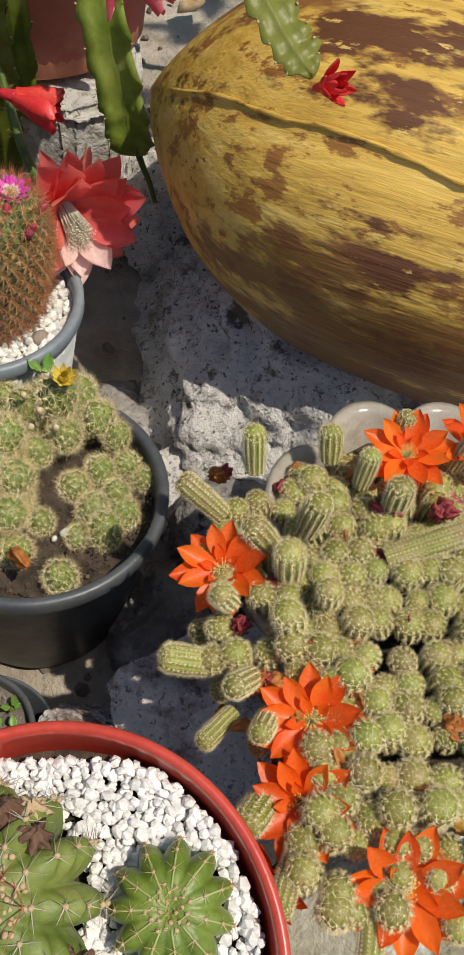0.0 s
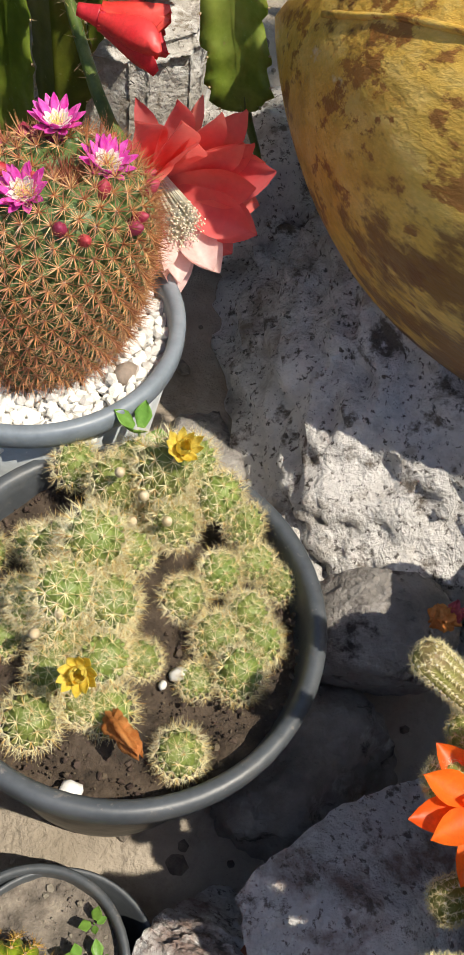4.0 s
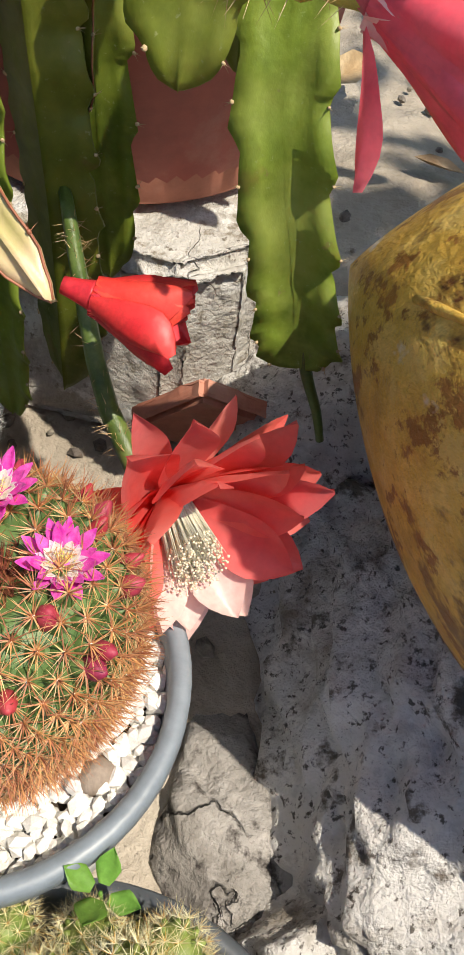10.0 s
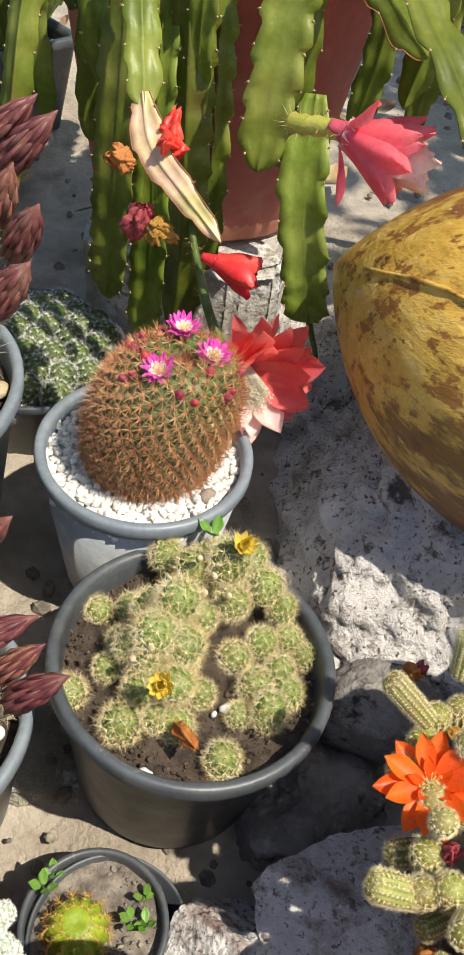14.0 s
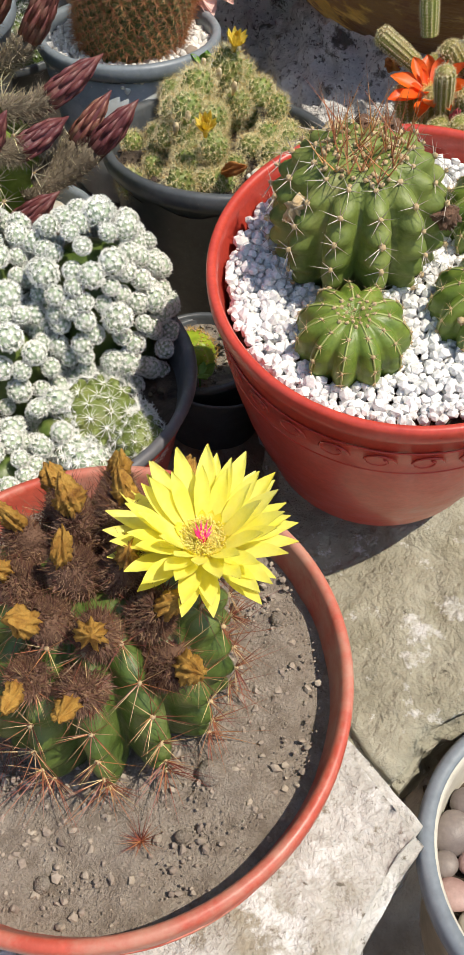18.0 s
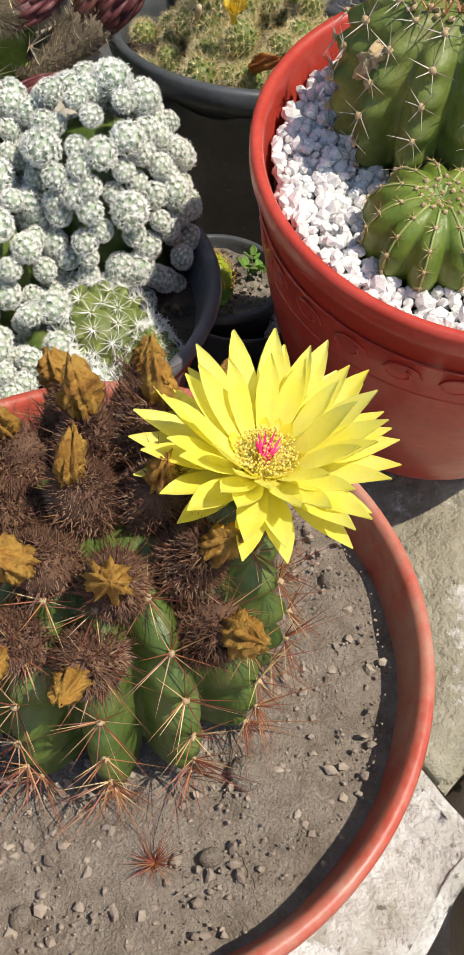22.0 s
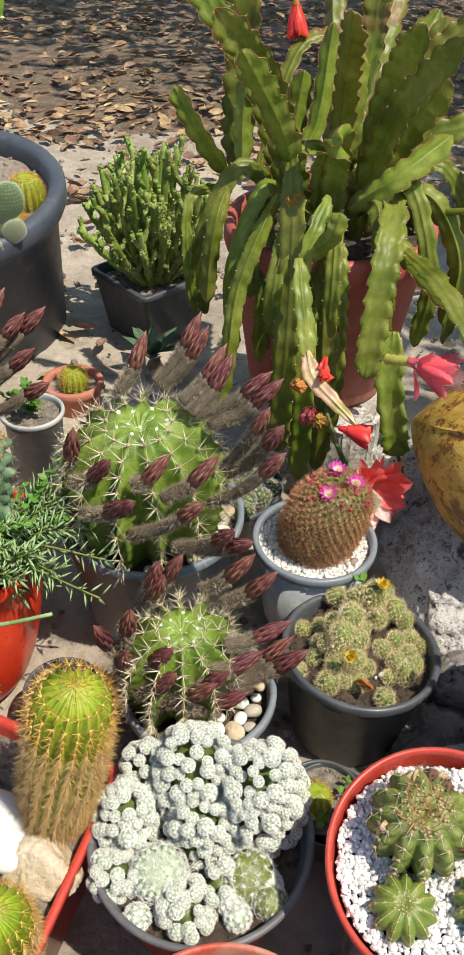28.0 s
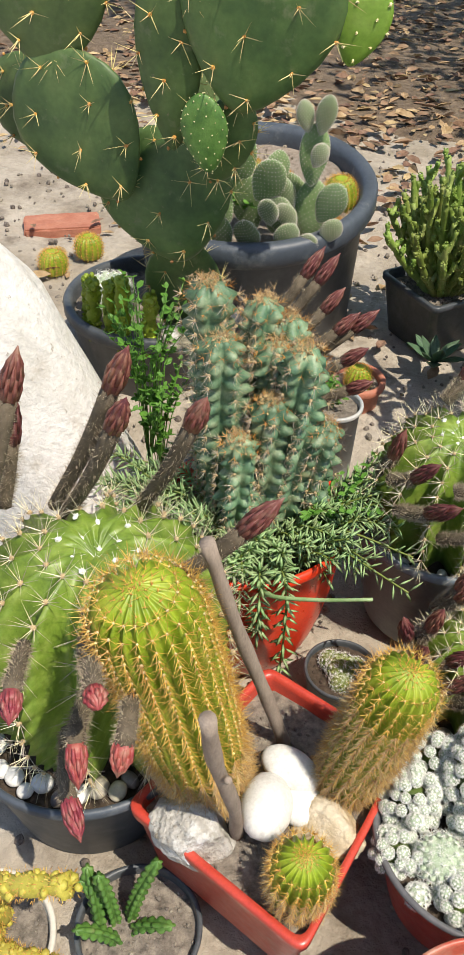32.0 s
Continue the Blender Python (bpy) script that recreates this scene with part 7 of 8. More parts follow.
pm3 = echinopsis("ribbed_cactus", pose(-.754, .138, .44, 0, 0, 5), .152, .278, 14, STEMS_LEFT, None, .155, .17, "tub_grey", (-.775, .115, .455), "huge green ribbed cactus with long hairy bud stalks", "dark plastic pot topped with pale pebbles", 9)
pebble_bed(pm3, .14, .150, 46, .015, ["pebble_white", "pebble_mix", "pebble_dark"], "smooth pebble in a dark pot", "pebbles in the dark pot", (0, 0, .105), 8)

big3 = [o for o in scene.objects if o.name.startswith("ribbed_cactus") and o.parent is None][-1]
for a, c, b in STEMS_DROOP:
    i3 = pose(-.754, .138, .44, 0, 0, 5).inverted()
    hairy_stem(big3, i3 @ Vector(a), i3 @ Vector(b), .0085, "bud_dusk", .045, via=i3 @ Vector(c), bud_label="drooping pink-red striped bud")

# ---- red square planter with golden barrels ----
def square_pot(name, corners, h, taper, material, label, category="planter", wall=.005):
    """A tapered four-sided box with a thick lip; corners of the rim, anticlockwise."""
    c = np.array(corners, float)
    mid = c.mean(0)
    def ring(off, s, z):
        out = []
        for i in range(4):
            p, q = c[i - 1], c[(i + 1) % 4]
            a, b = (p - c[i]), (q - c[i])
            a, b = a / np.linalg.norm(a), b / np.linalg.norm(b)
            r = .016
            for t in (0, .25, .5, .75, 1):
                o = c[i] + a * r * (1 - t) ** 2 + b * r * t ** 2
                d = (o - mid)
                out.append(tuple(mid[:2] + d[:2] * s + d[:2] / np.linalg.norm(d[:2]) * off) + (mid[2] + z,))
        return out
    prof = [(0, taper, -h), (0, 1, -.016), (.006, 1, -.014), (.007, 1, -.002), (.005, 1, 0), (-wall, 1, 0), (-wall - .001, 1, -.01), (-wall, taper, -h + .006)]
    V = np.array([q for o, s, z in prof for q in ring(o, s, z)])
    k = 20
    f = [(i * k + j, i * k + (j + 1) % k, (i + 1) * k + (j + 1) % k, (i + 1) * k + j) for i in range(len(prof) - 1) for j in range(k)]
    f += [tuple(range(k))[::-1], tuple((len(prof) - 1) * k + j for j in range(k))]
    base = Vector((*mid[:2], mid[2] - h))
    ob = thing(name, Matrix.Translation(base), label, category)
    part("shell", Geo().add(V - np.array(base), f).mesh("box", M[material]), ob)
    sz = -.022
    v, fs = soil_disc(1, 0, 0, rings=16, seg=40)
    rr = (np.array(ring(-wall - .001, .985, sz)) - np.array(base))[:, :2]
    dirs = v[:, :2] / (np.linalg.norm(v[:, :2], axis=1)[:, None] + 1e-9)
    sc = np.full(len(v), 9.0)
    for p, q in zip(rr, np.roll(rr, -1, 0)):
        nrm = np.array([(q - p)[1], -(q - p)[0]])
        den = dirs @ nrm
        t = np.where(np.abs(den) > 1e-9, (p @ nrm) / np.where(np.abs(den) > 1e-9, den, 1), 9)
        sc = np.where((t > 0) & (t < sc), t, sc)
    v[:, :2] *= sc[:, None]
    v[:, 2] = h + sz + np.array([.004 * fbm((p[0], p[1], 1), 40) for p in v])
    part("soil", Geo().add(v, fs).mesh("soil", M["soil_grey"]), ob)
    n = 500
    w = RNG.dirichlet([1, 1, 1, 1], n)
    cc = np.concatenate([w @ (c[:, :2] * .92 + mid[:2] * .08), np.full((n, 1), mid[2] + sz + .001)], 1) - np.array(base)
    part("soil_crumbs", Geo().add(*stones(cc, RNG.uniform(.0008, .003, n))).mesh("soil_crumbs", M["soil_grey"], False), ob, kind="stuff")
    return ob


square_pot("planter", [(-.663, .004, .460), (-.440, -.076, .460), (-.387, .175, .460), (-.576, .237, .460)], .133, .86, "red_gloss", "red square plastic planter with golden barrel cacti")


def barrel(base, tip, R, H, label, ribs=20, twist=.3, skirt=.62):
    m = Matrix.Translation(base) 
    root = thing("barrel_cactus", m, label, "cactus", "golden barrels in the planter")
    pr = column_prof(R, H, 46, .8)
    nt = max(8, int(H / .0105))
    V, f, P, N = ribbed(pr, ribs, .25, .03, nt, 8, twist, True)
    axis = Vector(tip) - Vector(base)
    q = axis.to_track_quat("Z", "Y").to_matrix().to_4x4()
    cactus_parts(root, "body", V, f, "g_barrel", (P, N), [("sp_gold", 7, R * .25, .0004, (35, 84), 0), ("sp_gold", 2, R * .36, .0004, (5, 45), 0)], "sp_yellow", R * .03, q)
    low = P[:, 2] < H * skirt
    part("dry_skirt", Geo().add(*spines(P[low], N[low], 17, R * .30, .00048, (15, 84), .4, -.3)).mesh("dry_skirt", M["sp_tan"], False), root, "dense tan spines on the old growth", q, kind="stuff")
    P2, N2 = spiral(pr, 40, .975, .999)
    part("crown_wool", Geo().add(*stones(P2, R * .022)).add(*spines(P2, N2, 4, R * .2, .0004, (10, 60))).mesh("crown_wool", M["sp_gold"]), root, "yellow woolly crown", q, kind="stuff")


barrel((-.588, .080, .405), (-.640, .004, .822), .052, .432, "tall leaning golden barrel cactus with yellow-green ribs", 22, .25, .34)
barrel((-.455, .125, .405), (-.400, .112, .690), .038, .288, "short leaning golden barrel cactus with brown base", 20, .3, .80)
barrel((-.463, -.014, .405), (-.457, -.030, .546), .032, .140, "small round golden barrel cactus", 19, .2, .7)
for loc, size, rot, mt, lab in (((-.507, .107, .464), (.038, .024, .018), (4, 6, -12), "pebble_white", "smooth white oval stone"), ((-.519, .051, .466), (.030, .046, .028), (-18, 10, 4), "pebble_white", "large smooth white oval stone"),
                               ((-.486, .078, .447), (.027, .028, .016), (0, 0, 20), "pebble_white", "smooth white oval stone")):
    v = ICO[3][0] * np.array(size) * (1 + .03 * np.array([[fbm(p * 2, 1.3, 2)] for p in ICO[3][0]]))
    solid("white_stone", Geo().add(v, ICO[3][1]).mesh("white_stone", M[mt]), pose(*loc, *rot), lab, "stone", "stones in the planter")
rock("rock", (-.588, .006, .455), (.050, .038, .036), 71, "white_rock", "angular chalky white rock in the planter", (0, 8, -12), sharp=.75, cuts=9, amp=.12, sub=5, group="stones in the planter")
rock("rock", (-.447, .064, .440), (.043, .036, .028), 73, "ochre_rock", "rough ochre rock in the planter", (0, 0, 20), sharp=.8, cuts=7, amp=.12, group="stones in the planter")
solid("stick", Geo().add(*tube(spline([(-.522, .160, .41), (-.552, .135, .55), (-.585, .105, .70), (-.607, .088, .812)], 14), np.linspace(.0085, .0075, 14) * (1 + .08 * np.sin(np.arange(14) * 2.1)), 10)).mesh("stick", M["twig"]), pose(0, 0, 0), "dry grey-brown stick propping a flower stalk", "stick", "sticks in the planter")
g = Geo().add(*tube(spline([(-.544, .026, .425), (-.541, -.002, .54), (-.549, -.040, .67), (-.548, -.066, .774)], 12), np.linspace(.0075, .008, 12) * (1 + .12 * np.sin(np.arange(12) * 1.7)), 10))
g.add(*tube(spline([(-.546, -.030, .635), (-.538, -.040, .65), (-.535, -.043, .656)], 5), np.linspace(.005, .0035, 5), 7))
solid("stick", g.mesh("stick", M["twig"]), pose(0, 0, 0), "short knotty grey twig stuck in the planter", "stick", "sticks in the planter")

# ---- red pot with blue-green columns and sedum ----
rpot, rm = pot("pot", .139, .254, .080, M["red_bright"], (-.661, .395, .575), (0, 0), "bright red glossy pot with columns and sedum", lip=.012, lipw=.006, belly=.62)
soil(rpot, .128, .21, M["soil_grey"], .004, 500, .002)
for x, y, R, H, dx, dy in ((-.058, .030, .029, .372, -.012, -.005), (-.030, .082, .028, .325, .010, .012), (-.044, .012, .028, .315, -.002, -.010), (.046, .034, .029, .305, .008, .0), (.078, .036, .021, .200, .006, 0), (.008, .062, .027, .285, 0, 0), (-.008, -.028, .023, .205, .004, -.012), (.018, .008, .025, .240, .004, -.006), (.012, .095, .026, .300, 0, .01)):
    root = thing("columnar_cactus", rm @ pose(x, y, .203), "blue-green lumpy columnar cactus with woolly tip", "cactus", "columns in the red pot")
    V, f, P, N = ribbed(column_prof(R, H, 60, .85), 6, .34, .20, max(6, int(H / .019)), 10, .9 + x * 9)
    V[:, :2] *= 1 + np.array([[.36 * fbm(p + x * 3, 30, 3)] for p in V])
    V = bent(V, (dx, dy))
    P = bent(np.concatenate([P, [[0, 0, H]]]), (dx, dy))[:-1]
    cactus_parts(root, "body", V, f, "g_cereus", (P, N), [("sp_tan", 8, .012, .00040, (20, 82), 0), ("sp_grey", 7, .015, .00036, (20, 80), 0)], "wool_tan", .0026)
    P2, N2 = spiral(column_prof(R, H, 60, .85), 26, .90, .995)
    P2 = bent(np.concatenate([P2, [[0, 0, H]]]), (dx, dy))[:-1]
    part("crown_spines", Geo().add(*spines(P2, N2, 5, .011, .00040, (10, 80))).mesh("crown_spines", M["sp_orange"], False), root, "orange-tan spines round the tip", kind="stuff")
    c = RNG.normal(0, 1, (60, 3)) * [R * .3, R * .3, .004] + [dx, dy, H - .004]
    part("woolly_tip", Geo().add(*stones(c, .0016)).add(*needles(np.repeat(c, 5, 0), RNG.normal(0, .8, (300, 3)) + [0, 0, .9], .011, .00032)).mesh("woolly_tip", M["sp_tan"], False), root, "tan woolly spiny tip", kind="stuff")


def sprig(root, pts, leaves, L, W, material, up=.4, name="sprig", r=.0014):
    """A stem set all round with narrow leaves."""
    p = spline(pts, 24)
    st = part(name, Geo().add(*tube(p, r, 5)).mesh("stem", M["g_gymno"]), root)
    t, u, w = frames_along(p)
    n = leaves
    s = np.linspace(2, 22.9, n)
    i = s.astype(int)
    c = p[i] + (p[np.minimum(i + 1, 23)] - p[i]) * (s - i)[:, None]
    a = np.arange(n) * 2.4
    d = u[i] * np.cos(a)[:, None] + w[i] * np.sin(a)[:, None] + t[i] * up
    d /= np.linalg.norm(d, axis=1)[:, None]
    e = np.cross(t[i], d)
    e /= np.linalg.norm(e, axis=1)[:, None] + 1e-9
    nn = np.cross(d, e)
    ln = L * RNG.uniform(.7, 1.1, n)[:, None]
    g = Geo()
    v = np.stack([c, c + d * ln * .4 + e * W / 2, c + d * ln * .45 + nn * W * .35, c + d * ln * .4 - e * W / 2, c + d * ln * .45 - nn * W * .3, c + d * ln, c + d * ln * .8 + e * W * .35, c + d * ln * .8 - e * W * .35], 1)
    f = []
    for k in range(n):
        b = 8 * k
        f += [(b, b + 1, b + 2), (b, b + 2, b + 3), (b, b + 4, b + 1), (b, b + 3, b + 4), (b + 1, b + 6, b + 2), (b + 2, b + 6, b + 5), (b + 2, b + 5, b + 7), (b + 2, b + 7, b + 3), (b + 4, b + 6, b + 1), (b + 4, b + 5, b + 6), (b + 4, b + 7, b + 5), (b + 3, b + 7, b + 4)]
    part("leaves", Geo().add(v.reshape(-1, 3), f).mesh("leaves", M[material]), st, kind="stuff")


sed = thing("sedum", rm @ pose(0, 0, .21), "trailing grey-green needle-leaved sedum spilling over pot", "plant")
g3 = np.random.default_rng(12)
for k in range(78):
    a = g3.uniform(-3.3, .55)
    r0 = g3.uniform(.03, .105)
    L = g3.uniform(.05, .10)
    o = np.array([math.cos(a), math.sin(a), 0])
    s = np.array([-o[1], o[0], 0]) * g3.uniform(-.03, .03)
    b = o * r0
    front = -2.5 < a < -.5
    drop = g3.uniform(-.05, .03) if front and r0 > .06 else g3.uniform(-.01, .05)
    if front:
        L *= .75
    sprig(sed, [b, b + o * L * .5 + s * .5 + [0, 0, .060], b + o * L * 1.1 + s + [0, 0, .050 + drop]], int(24 + L * 190), g3.uniform(.020, .031), .0046, "g_sedum", .75)
for a, L in ((-.35, .12), (-.1, .10), (.1, .07), (-3.0, .10), (3.0, .09)):      # long sprigs leaning out
    o = np.array([math.cos(a), math.sin(a), 0])
    sprig(sed, [o * .09, o * .13 + [0, 0, .062], o * (.13 + L) + [0, 0, .058]], 46, .027, .0044, "g_sedum", .5)
for k in range(9):
    a = g3.uniform(0, 3)
    o = np.array([math.cos(a), math.sin(a), 0])
    sprig(sed, [o * .08, o * .12 + [0, 0, .05], o * .15 + [0, 0, .08]], 30, .02, .0034, "g_sedum")
for a, dn, r in ((-.95, .115, .162), (-1.15, .03, .150)):      # trailing over the front rim
    o = np.array([math.cos(a), math.sin(a), 0])
    sprig(sed, [o * .10, o * .14 + [0, 0, .066], o * (r + .004) + [0, 0, .02], o * r + [0, 0, -dn]], 76, .024, .0048, "g_sedum", .6)
part("long_shoot", Geo().add(*tube(spline([(.05, -.09, .02), (.075, -.143, .050), (.14, -.150, .074), (.199, -.149, .097)], 14), np.linspace(.0032, .0022, 14), 7)).mesh("long_shoot", M["g_sedum"]), sed, "long bare green shoot")


def weed(loc, n, h, spread, label, seed):
    """Leafy weed of thin stems with small round leaflets."""
    root = thing("weed", pose(*loc), label, "weed", "weeds in the pots")
    g = np.random.default_rng(seed)
    lf = petal_mesh("leaf", .011, .0085, M["g_leaf"], .1, .1, 1.2, 4, .0003)
    for k in range(n):
        a = g.uniform(0, 6.28)
        o = np.array([math.cos(a), math.sin(a), 0]) * spread * g.uniform(.3, 1)
        p = spline([(0, 0, 0), o * .4 + [0, 0, h * .6], o + [0, 0, h * g.uniform(.6, 1)]], 10)
        st = part("stem", Geo().add(*tube(p, .0008, 4)).mesh("stem", M["g_leaf"]), root)
        for j in range(2, 10):
            for s in (0, 1):
                part("leaf", lf, st, m=Matrix.Translation(p[j]) @ pose(0, 0, 0, 0, 0, g.uniform(0, 360)) @ pose(0, 0, 0, g.uniform(-25, 25), g.uniform(-50, 10)) @ Matrix.Diagonal((g.uniform(.7, 1.3),) * 3 + (1,)))


weed(rm @ Vector((.10, .02, .21)), 12, .12, .10, "bright green clover-like weed among the columns", 3)
weed((-.91, .62, .40), 26, .36, .075, "leafy green weed growing between pots", 4)
weed((-.875, .585, .40), 18, .26, .06, "leafy green weed growing between pots", 5)

# ---- small pots between ----
p5, m5 = pot("pot", .052, .09, .04, M["black_plastic"], (-.492, .320, .400), (0, 0), "small black pot with dark spiny cactus", lip=.005, lipw=.003, n=40)
soil(p5, .048, .08, M["soil_dark"], .003, 200, .0015)
c5 = thing("small_cactus", m5 @ pose(0, 0, .074), "small dark cactus with white spines", "cactus")
for x, y, s in ((0, 0, 1), (.018, .012, .7), (-.018, .01, .75), (.004, -.02, .7)):
    put_head(c5, THG, pose(x, y, 0) @ Matrix.Diagonal((.75 * s, .75 * s, .75 * s, 1)))
p6, m6 = pot("pot", .058, .075, .045, M["clay"], (-.632, .990, .436), (0, 0), "low terracotta pot with small golden cactus", lip=.012, lipw=.008)
soil(p6, .049, .06, M["soil_pale"], .003, 300, .002)
c6 = thing("golden_cactus", m6 @ pose(.004, -.006, .056), "small round golden-spined cactus", "cactus", "small golden cacti")
V, f, P, N = ribbed(globe_prof(.026, .048, 24, .5, .6), 15, .12, .03, 9, 6)
cactus_parts(c6, "body", V, f, "g_barrel", (P, N), [("sp_gold", 8, .008, .0003, (30, 80), 0)], "sp_gold", .0014)
p7, m7 = pot("pot", .050, .20, .038, M["pale_plastic"], (-.622, .722, .553), (0, 0), "blue-grey plastic pot with leafy weed", lip=.006, lipw=.004)
soil(p7, .046, .188, M["soil_grey"], .003, 200, .002)
weed(m7 @ Vector((0, 0, .188)), 12, .05, .04, "leafy green weed in a grey pot", 8)
p8, m8 = pot("pot", .10, .12, .075, M["black_plastic"], (-.325, .735, .425), (0, 0), "dark pot with a clump of spiny cactus", lip=.007, lipw=.004)
soil(p8, .092, .105, M["soil_dark"], .003, 200, .002)
c8 = thing("clump_cactus", m8 @ pose(0, 0, .098), "dark green clump of spiny cactus heads in shade", "cactus")
DH = head_mesh("head", .0125, .024, 60, "g_dark", [("sp_white", 9, .5, .012, (45, 85))])
for k in range(38):
    r, a = .085 * math.sqrt((k + .5) / 38), k * 2.4
    put_head(c8, DH, pose(r * math.cos(a), r * math.sin(a), .014 * (1 - (r / .09) ** 2), -r * math.sin(a) * 200, r * math.cos(a) * 200) @ Matrix.Diagonal((1.1, 1.1, 1.2, 1)))

# ---- big dark tub with bunny-ear cactus ----
tub, um = pot("tub", .26, .34, .215, M["tub_grey"], (-.940, 1.218, .703), (8, 0), "big dark grey plastic tub of mixed cacti", "tub", lip=.035, lipw=.022, n=96)
soil(tub, .236, .30, M["soil_pale"], .008, 900, .004)


def paddle(root, m, L, W, T, body, dots, label="", name="pad", cnt=90, dot=.0012, sp=0, spl=.02, spm="sp_tan", spr=.0006):
    """A flat oval cactus pad with dots or spine clusters, base at the origin, along z."""
    v = ICO[3][0].copy()
    z = (v[:, 2] + 1) / 2
    wz = (.55 + .45 * np.sin(np.clip(z, 0, 1) * 2.2))
    v = np.stack([v[:, 0] * W / 2 * wz, v[:, 1] * T / 2, z * L], -1)
    ob = part(name, Geo().add(v, ICO[3][1]).mesh("pad", M[body]), root, label, m)
    k = np.arange(cnt)
    zz = (k + .5) / cnt
    ph = np.arccos(1 - 2 * zz)
    th = k * 2.399963
    q = np.stack([np.sin(ph) * np.cos(th), np.sin(ph) * np.sin(th), np.cos(ph)], -1)
    z = (q[:, 2] + 1) / 2
    wz = (.55 + .45 * np.sin(z * 2.2))
    P = np.stack([q[:, 0] * W / 2 * wz, q[:, 1] * T / 2, z * L], -1)
    N = q / np.array([W / 2, T / 2, L / 2])
    N /= np.linalg.norm(N, axis=1)[:, None]
    part("glochids", Geo().add(*stones(P + N * dot * .3, dot)).mesh("glochids", M[dots], False), ob, kind="stuff")
    if sp:
        keep = np.abs(q[:, 1]) > .12
        part("spines", Geo().add(*spines(P[keep], N[keep], sp, spl, spr, (10, 65), .35)).mesh("spines", M[spm], False), ob, kind="stuff")
    return ob


bun = thing("bunny_ear_cactus", um @ pose(.062, .012, .293) @ Matrix.Diagonal((.92, .92, .98, 1)), "bunny-ear cactus with pale dotted pads", "cactus")
for x, y, z, rx, ry, rz, L, W in ((.10, -.14, 0, -6, 6, 10, .13, .075), (.105, -.14, .12, -4, 4, 20, .12, .062), (.12, -.145, .225, 0, 14, 0, .075, .04), (.095, -.14, .225, 0, -12, 30, .06, .035), (.13, -.16, .06, 6, 28, 0, .10, .062),
                                 (.145, -.18, .03, 10, 30, 20, .06, .045), (.07, -.15, .07, 6, -20, 0, .075, .045), (.05, -.17, .03, 6, -10, 10, .07, .045), (-.02, -.14, 0, 0, -10, 0, .13, .085), (-.03, -.14, .11, 0, -16, 10, .12, .08),
                                 (.0, -.17, .09, 10, 30, 0, .11, .07), (-.06, -.17, .03, 0, -30, 20, .12, .08), (.03, -.16, .02, 14, 20, 0, .1, .065), (-.09, -.16, .10, 0, -14, 0, .11, .07), (-.10, -.2, .0, 10, -8, 0, .1, .07), (-.01, -.21, 0, 20, 10, 0, .09, .06), (-.05, -.22, 0, 14, -14, 0, .1, .065), (.075, -.10, .04, 0, -22, 0, .085, .06), (.06, -.19, .0, 16, 12, 30, .075, .055), (.085, -.18, .05, 10, -30, 0, .06, .045), (.11, -.19, .0, 14, 18, 0, .06, .045), (.02, -.12, .08, 0, 8, 40, .09, .06), (.115, -.16, .17, 4, 22, 10, .05, .035), (.04, -.20, .06, 12, -4, 0, .06, .045)):
    paddle(bun, pose(x, y, z, rx, ry, rz), L, W, .018, "g_micro", "wool", cnt=320, dot=.0013)
for x, y, R, H in ((.185, .02, .034, .065), (.095, -.04, .026, .045), (.05, .04, .03, .05), (-.02, .06, .03, .05), (.19, -.06, .018, .025)):
    root = thing("golden_cactus", um @ pose(x, y, .295), "small round golden-spined cactus in the tub", "cactus", "small golden cacti")
    V, f, P, N = ribbed(globe_prof(R, H, 24, .5, .6), 16, .12, .03, 9, 6)
    cactus_parts(root, "body", V, f, "g_barrel", (P, N), [("sp_gold", 8, .01, .0004, (30, 80), 0)], "sp_gold", .0017)
for x, y in ((.12, -.085), (.135, -.075), (.128, -.065), (.118, -.072), (.11, -.085)):
    root = thing("small_cactus", um @ pose(x, y, .298), "tiny pale finger cactus", "cactus", "tiny finger cacti")
    put_head(root, TH[2], pose(0, 0, 0, 10, 8) @ Matrix.Diagonal((1.1, 1.1, 2, 1)))
weed(um @ Vector((.02, -.11, .30)), 14, .09, .08, "leafy weed in the dark tub", 11)
weed(um @ Vector((-.04, -.10, .30)), 10, .08, .06, "leafy weed in the dark tub", 12)

# ---- crested shrub cactus in a small black square pot ----
square_pot("square_pot", [(-.652, 1.285, .522), (-.520, 1.165, .522), (-.400, 1.30, .522), (-.53, 1.42, .522)], .135, .8, "black_plastic", "small black square plastic pot with crested cactus", "plant pot")
shr = thing("crested_cactus", pose(-.525, 1.29, .50), "bushy crested green cactus with knobbly branches", "cactus")
g4 = np.random.default_rng(21)


def knobby(p, r, seed):
    """A branching stem with rounded knobs."""
    g = np.random.default_rng(seed)
    n = len(p)
    G = Geo().add(*tube(p, r * (1 + .18 * np.sin(np.arange(n) * 1.3)), 7))
    k = n * 5
    i = g.integers(0, n, k)
    d = g.normal(0, 1, (k, 3))
    d /= np.linalg.norm(d, axis=1)[:, None]
    G.add(*stones(p[i] + d * r[i][:, None] * .9, r[i] * g.uniform(.3, .55, k), 1, .15))
    return G


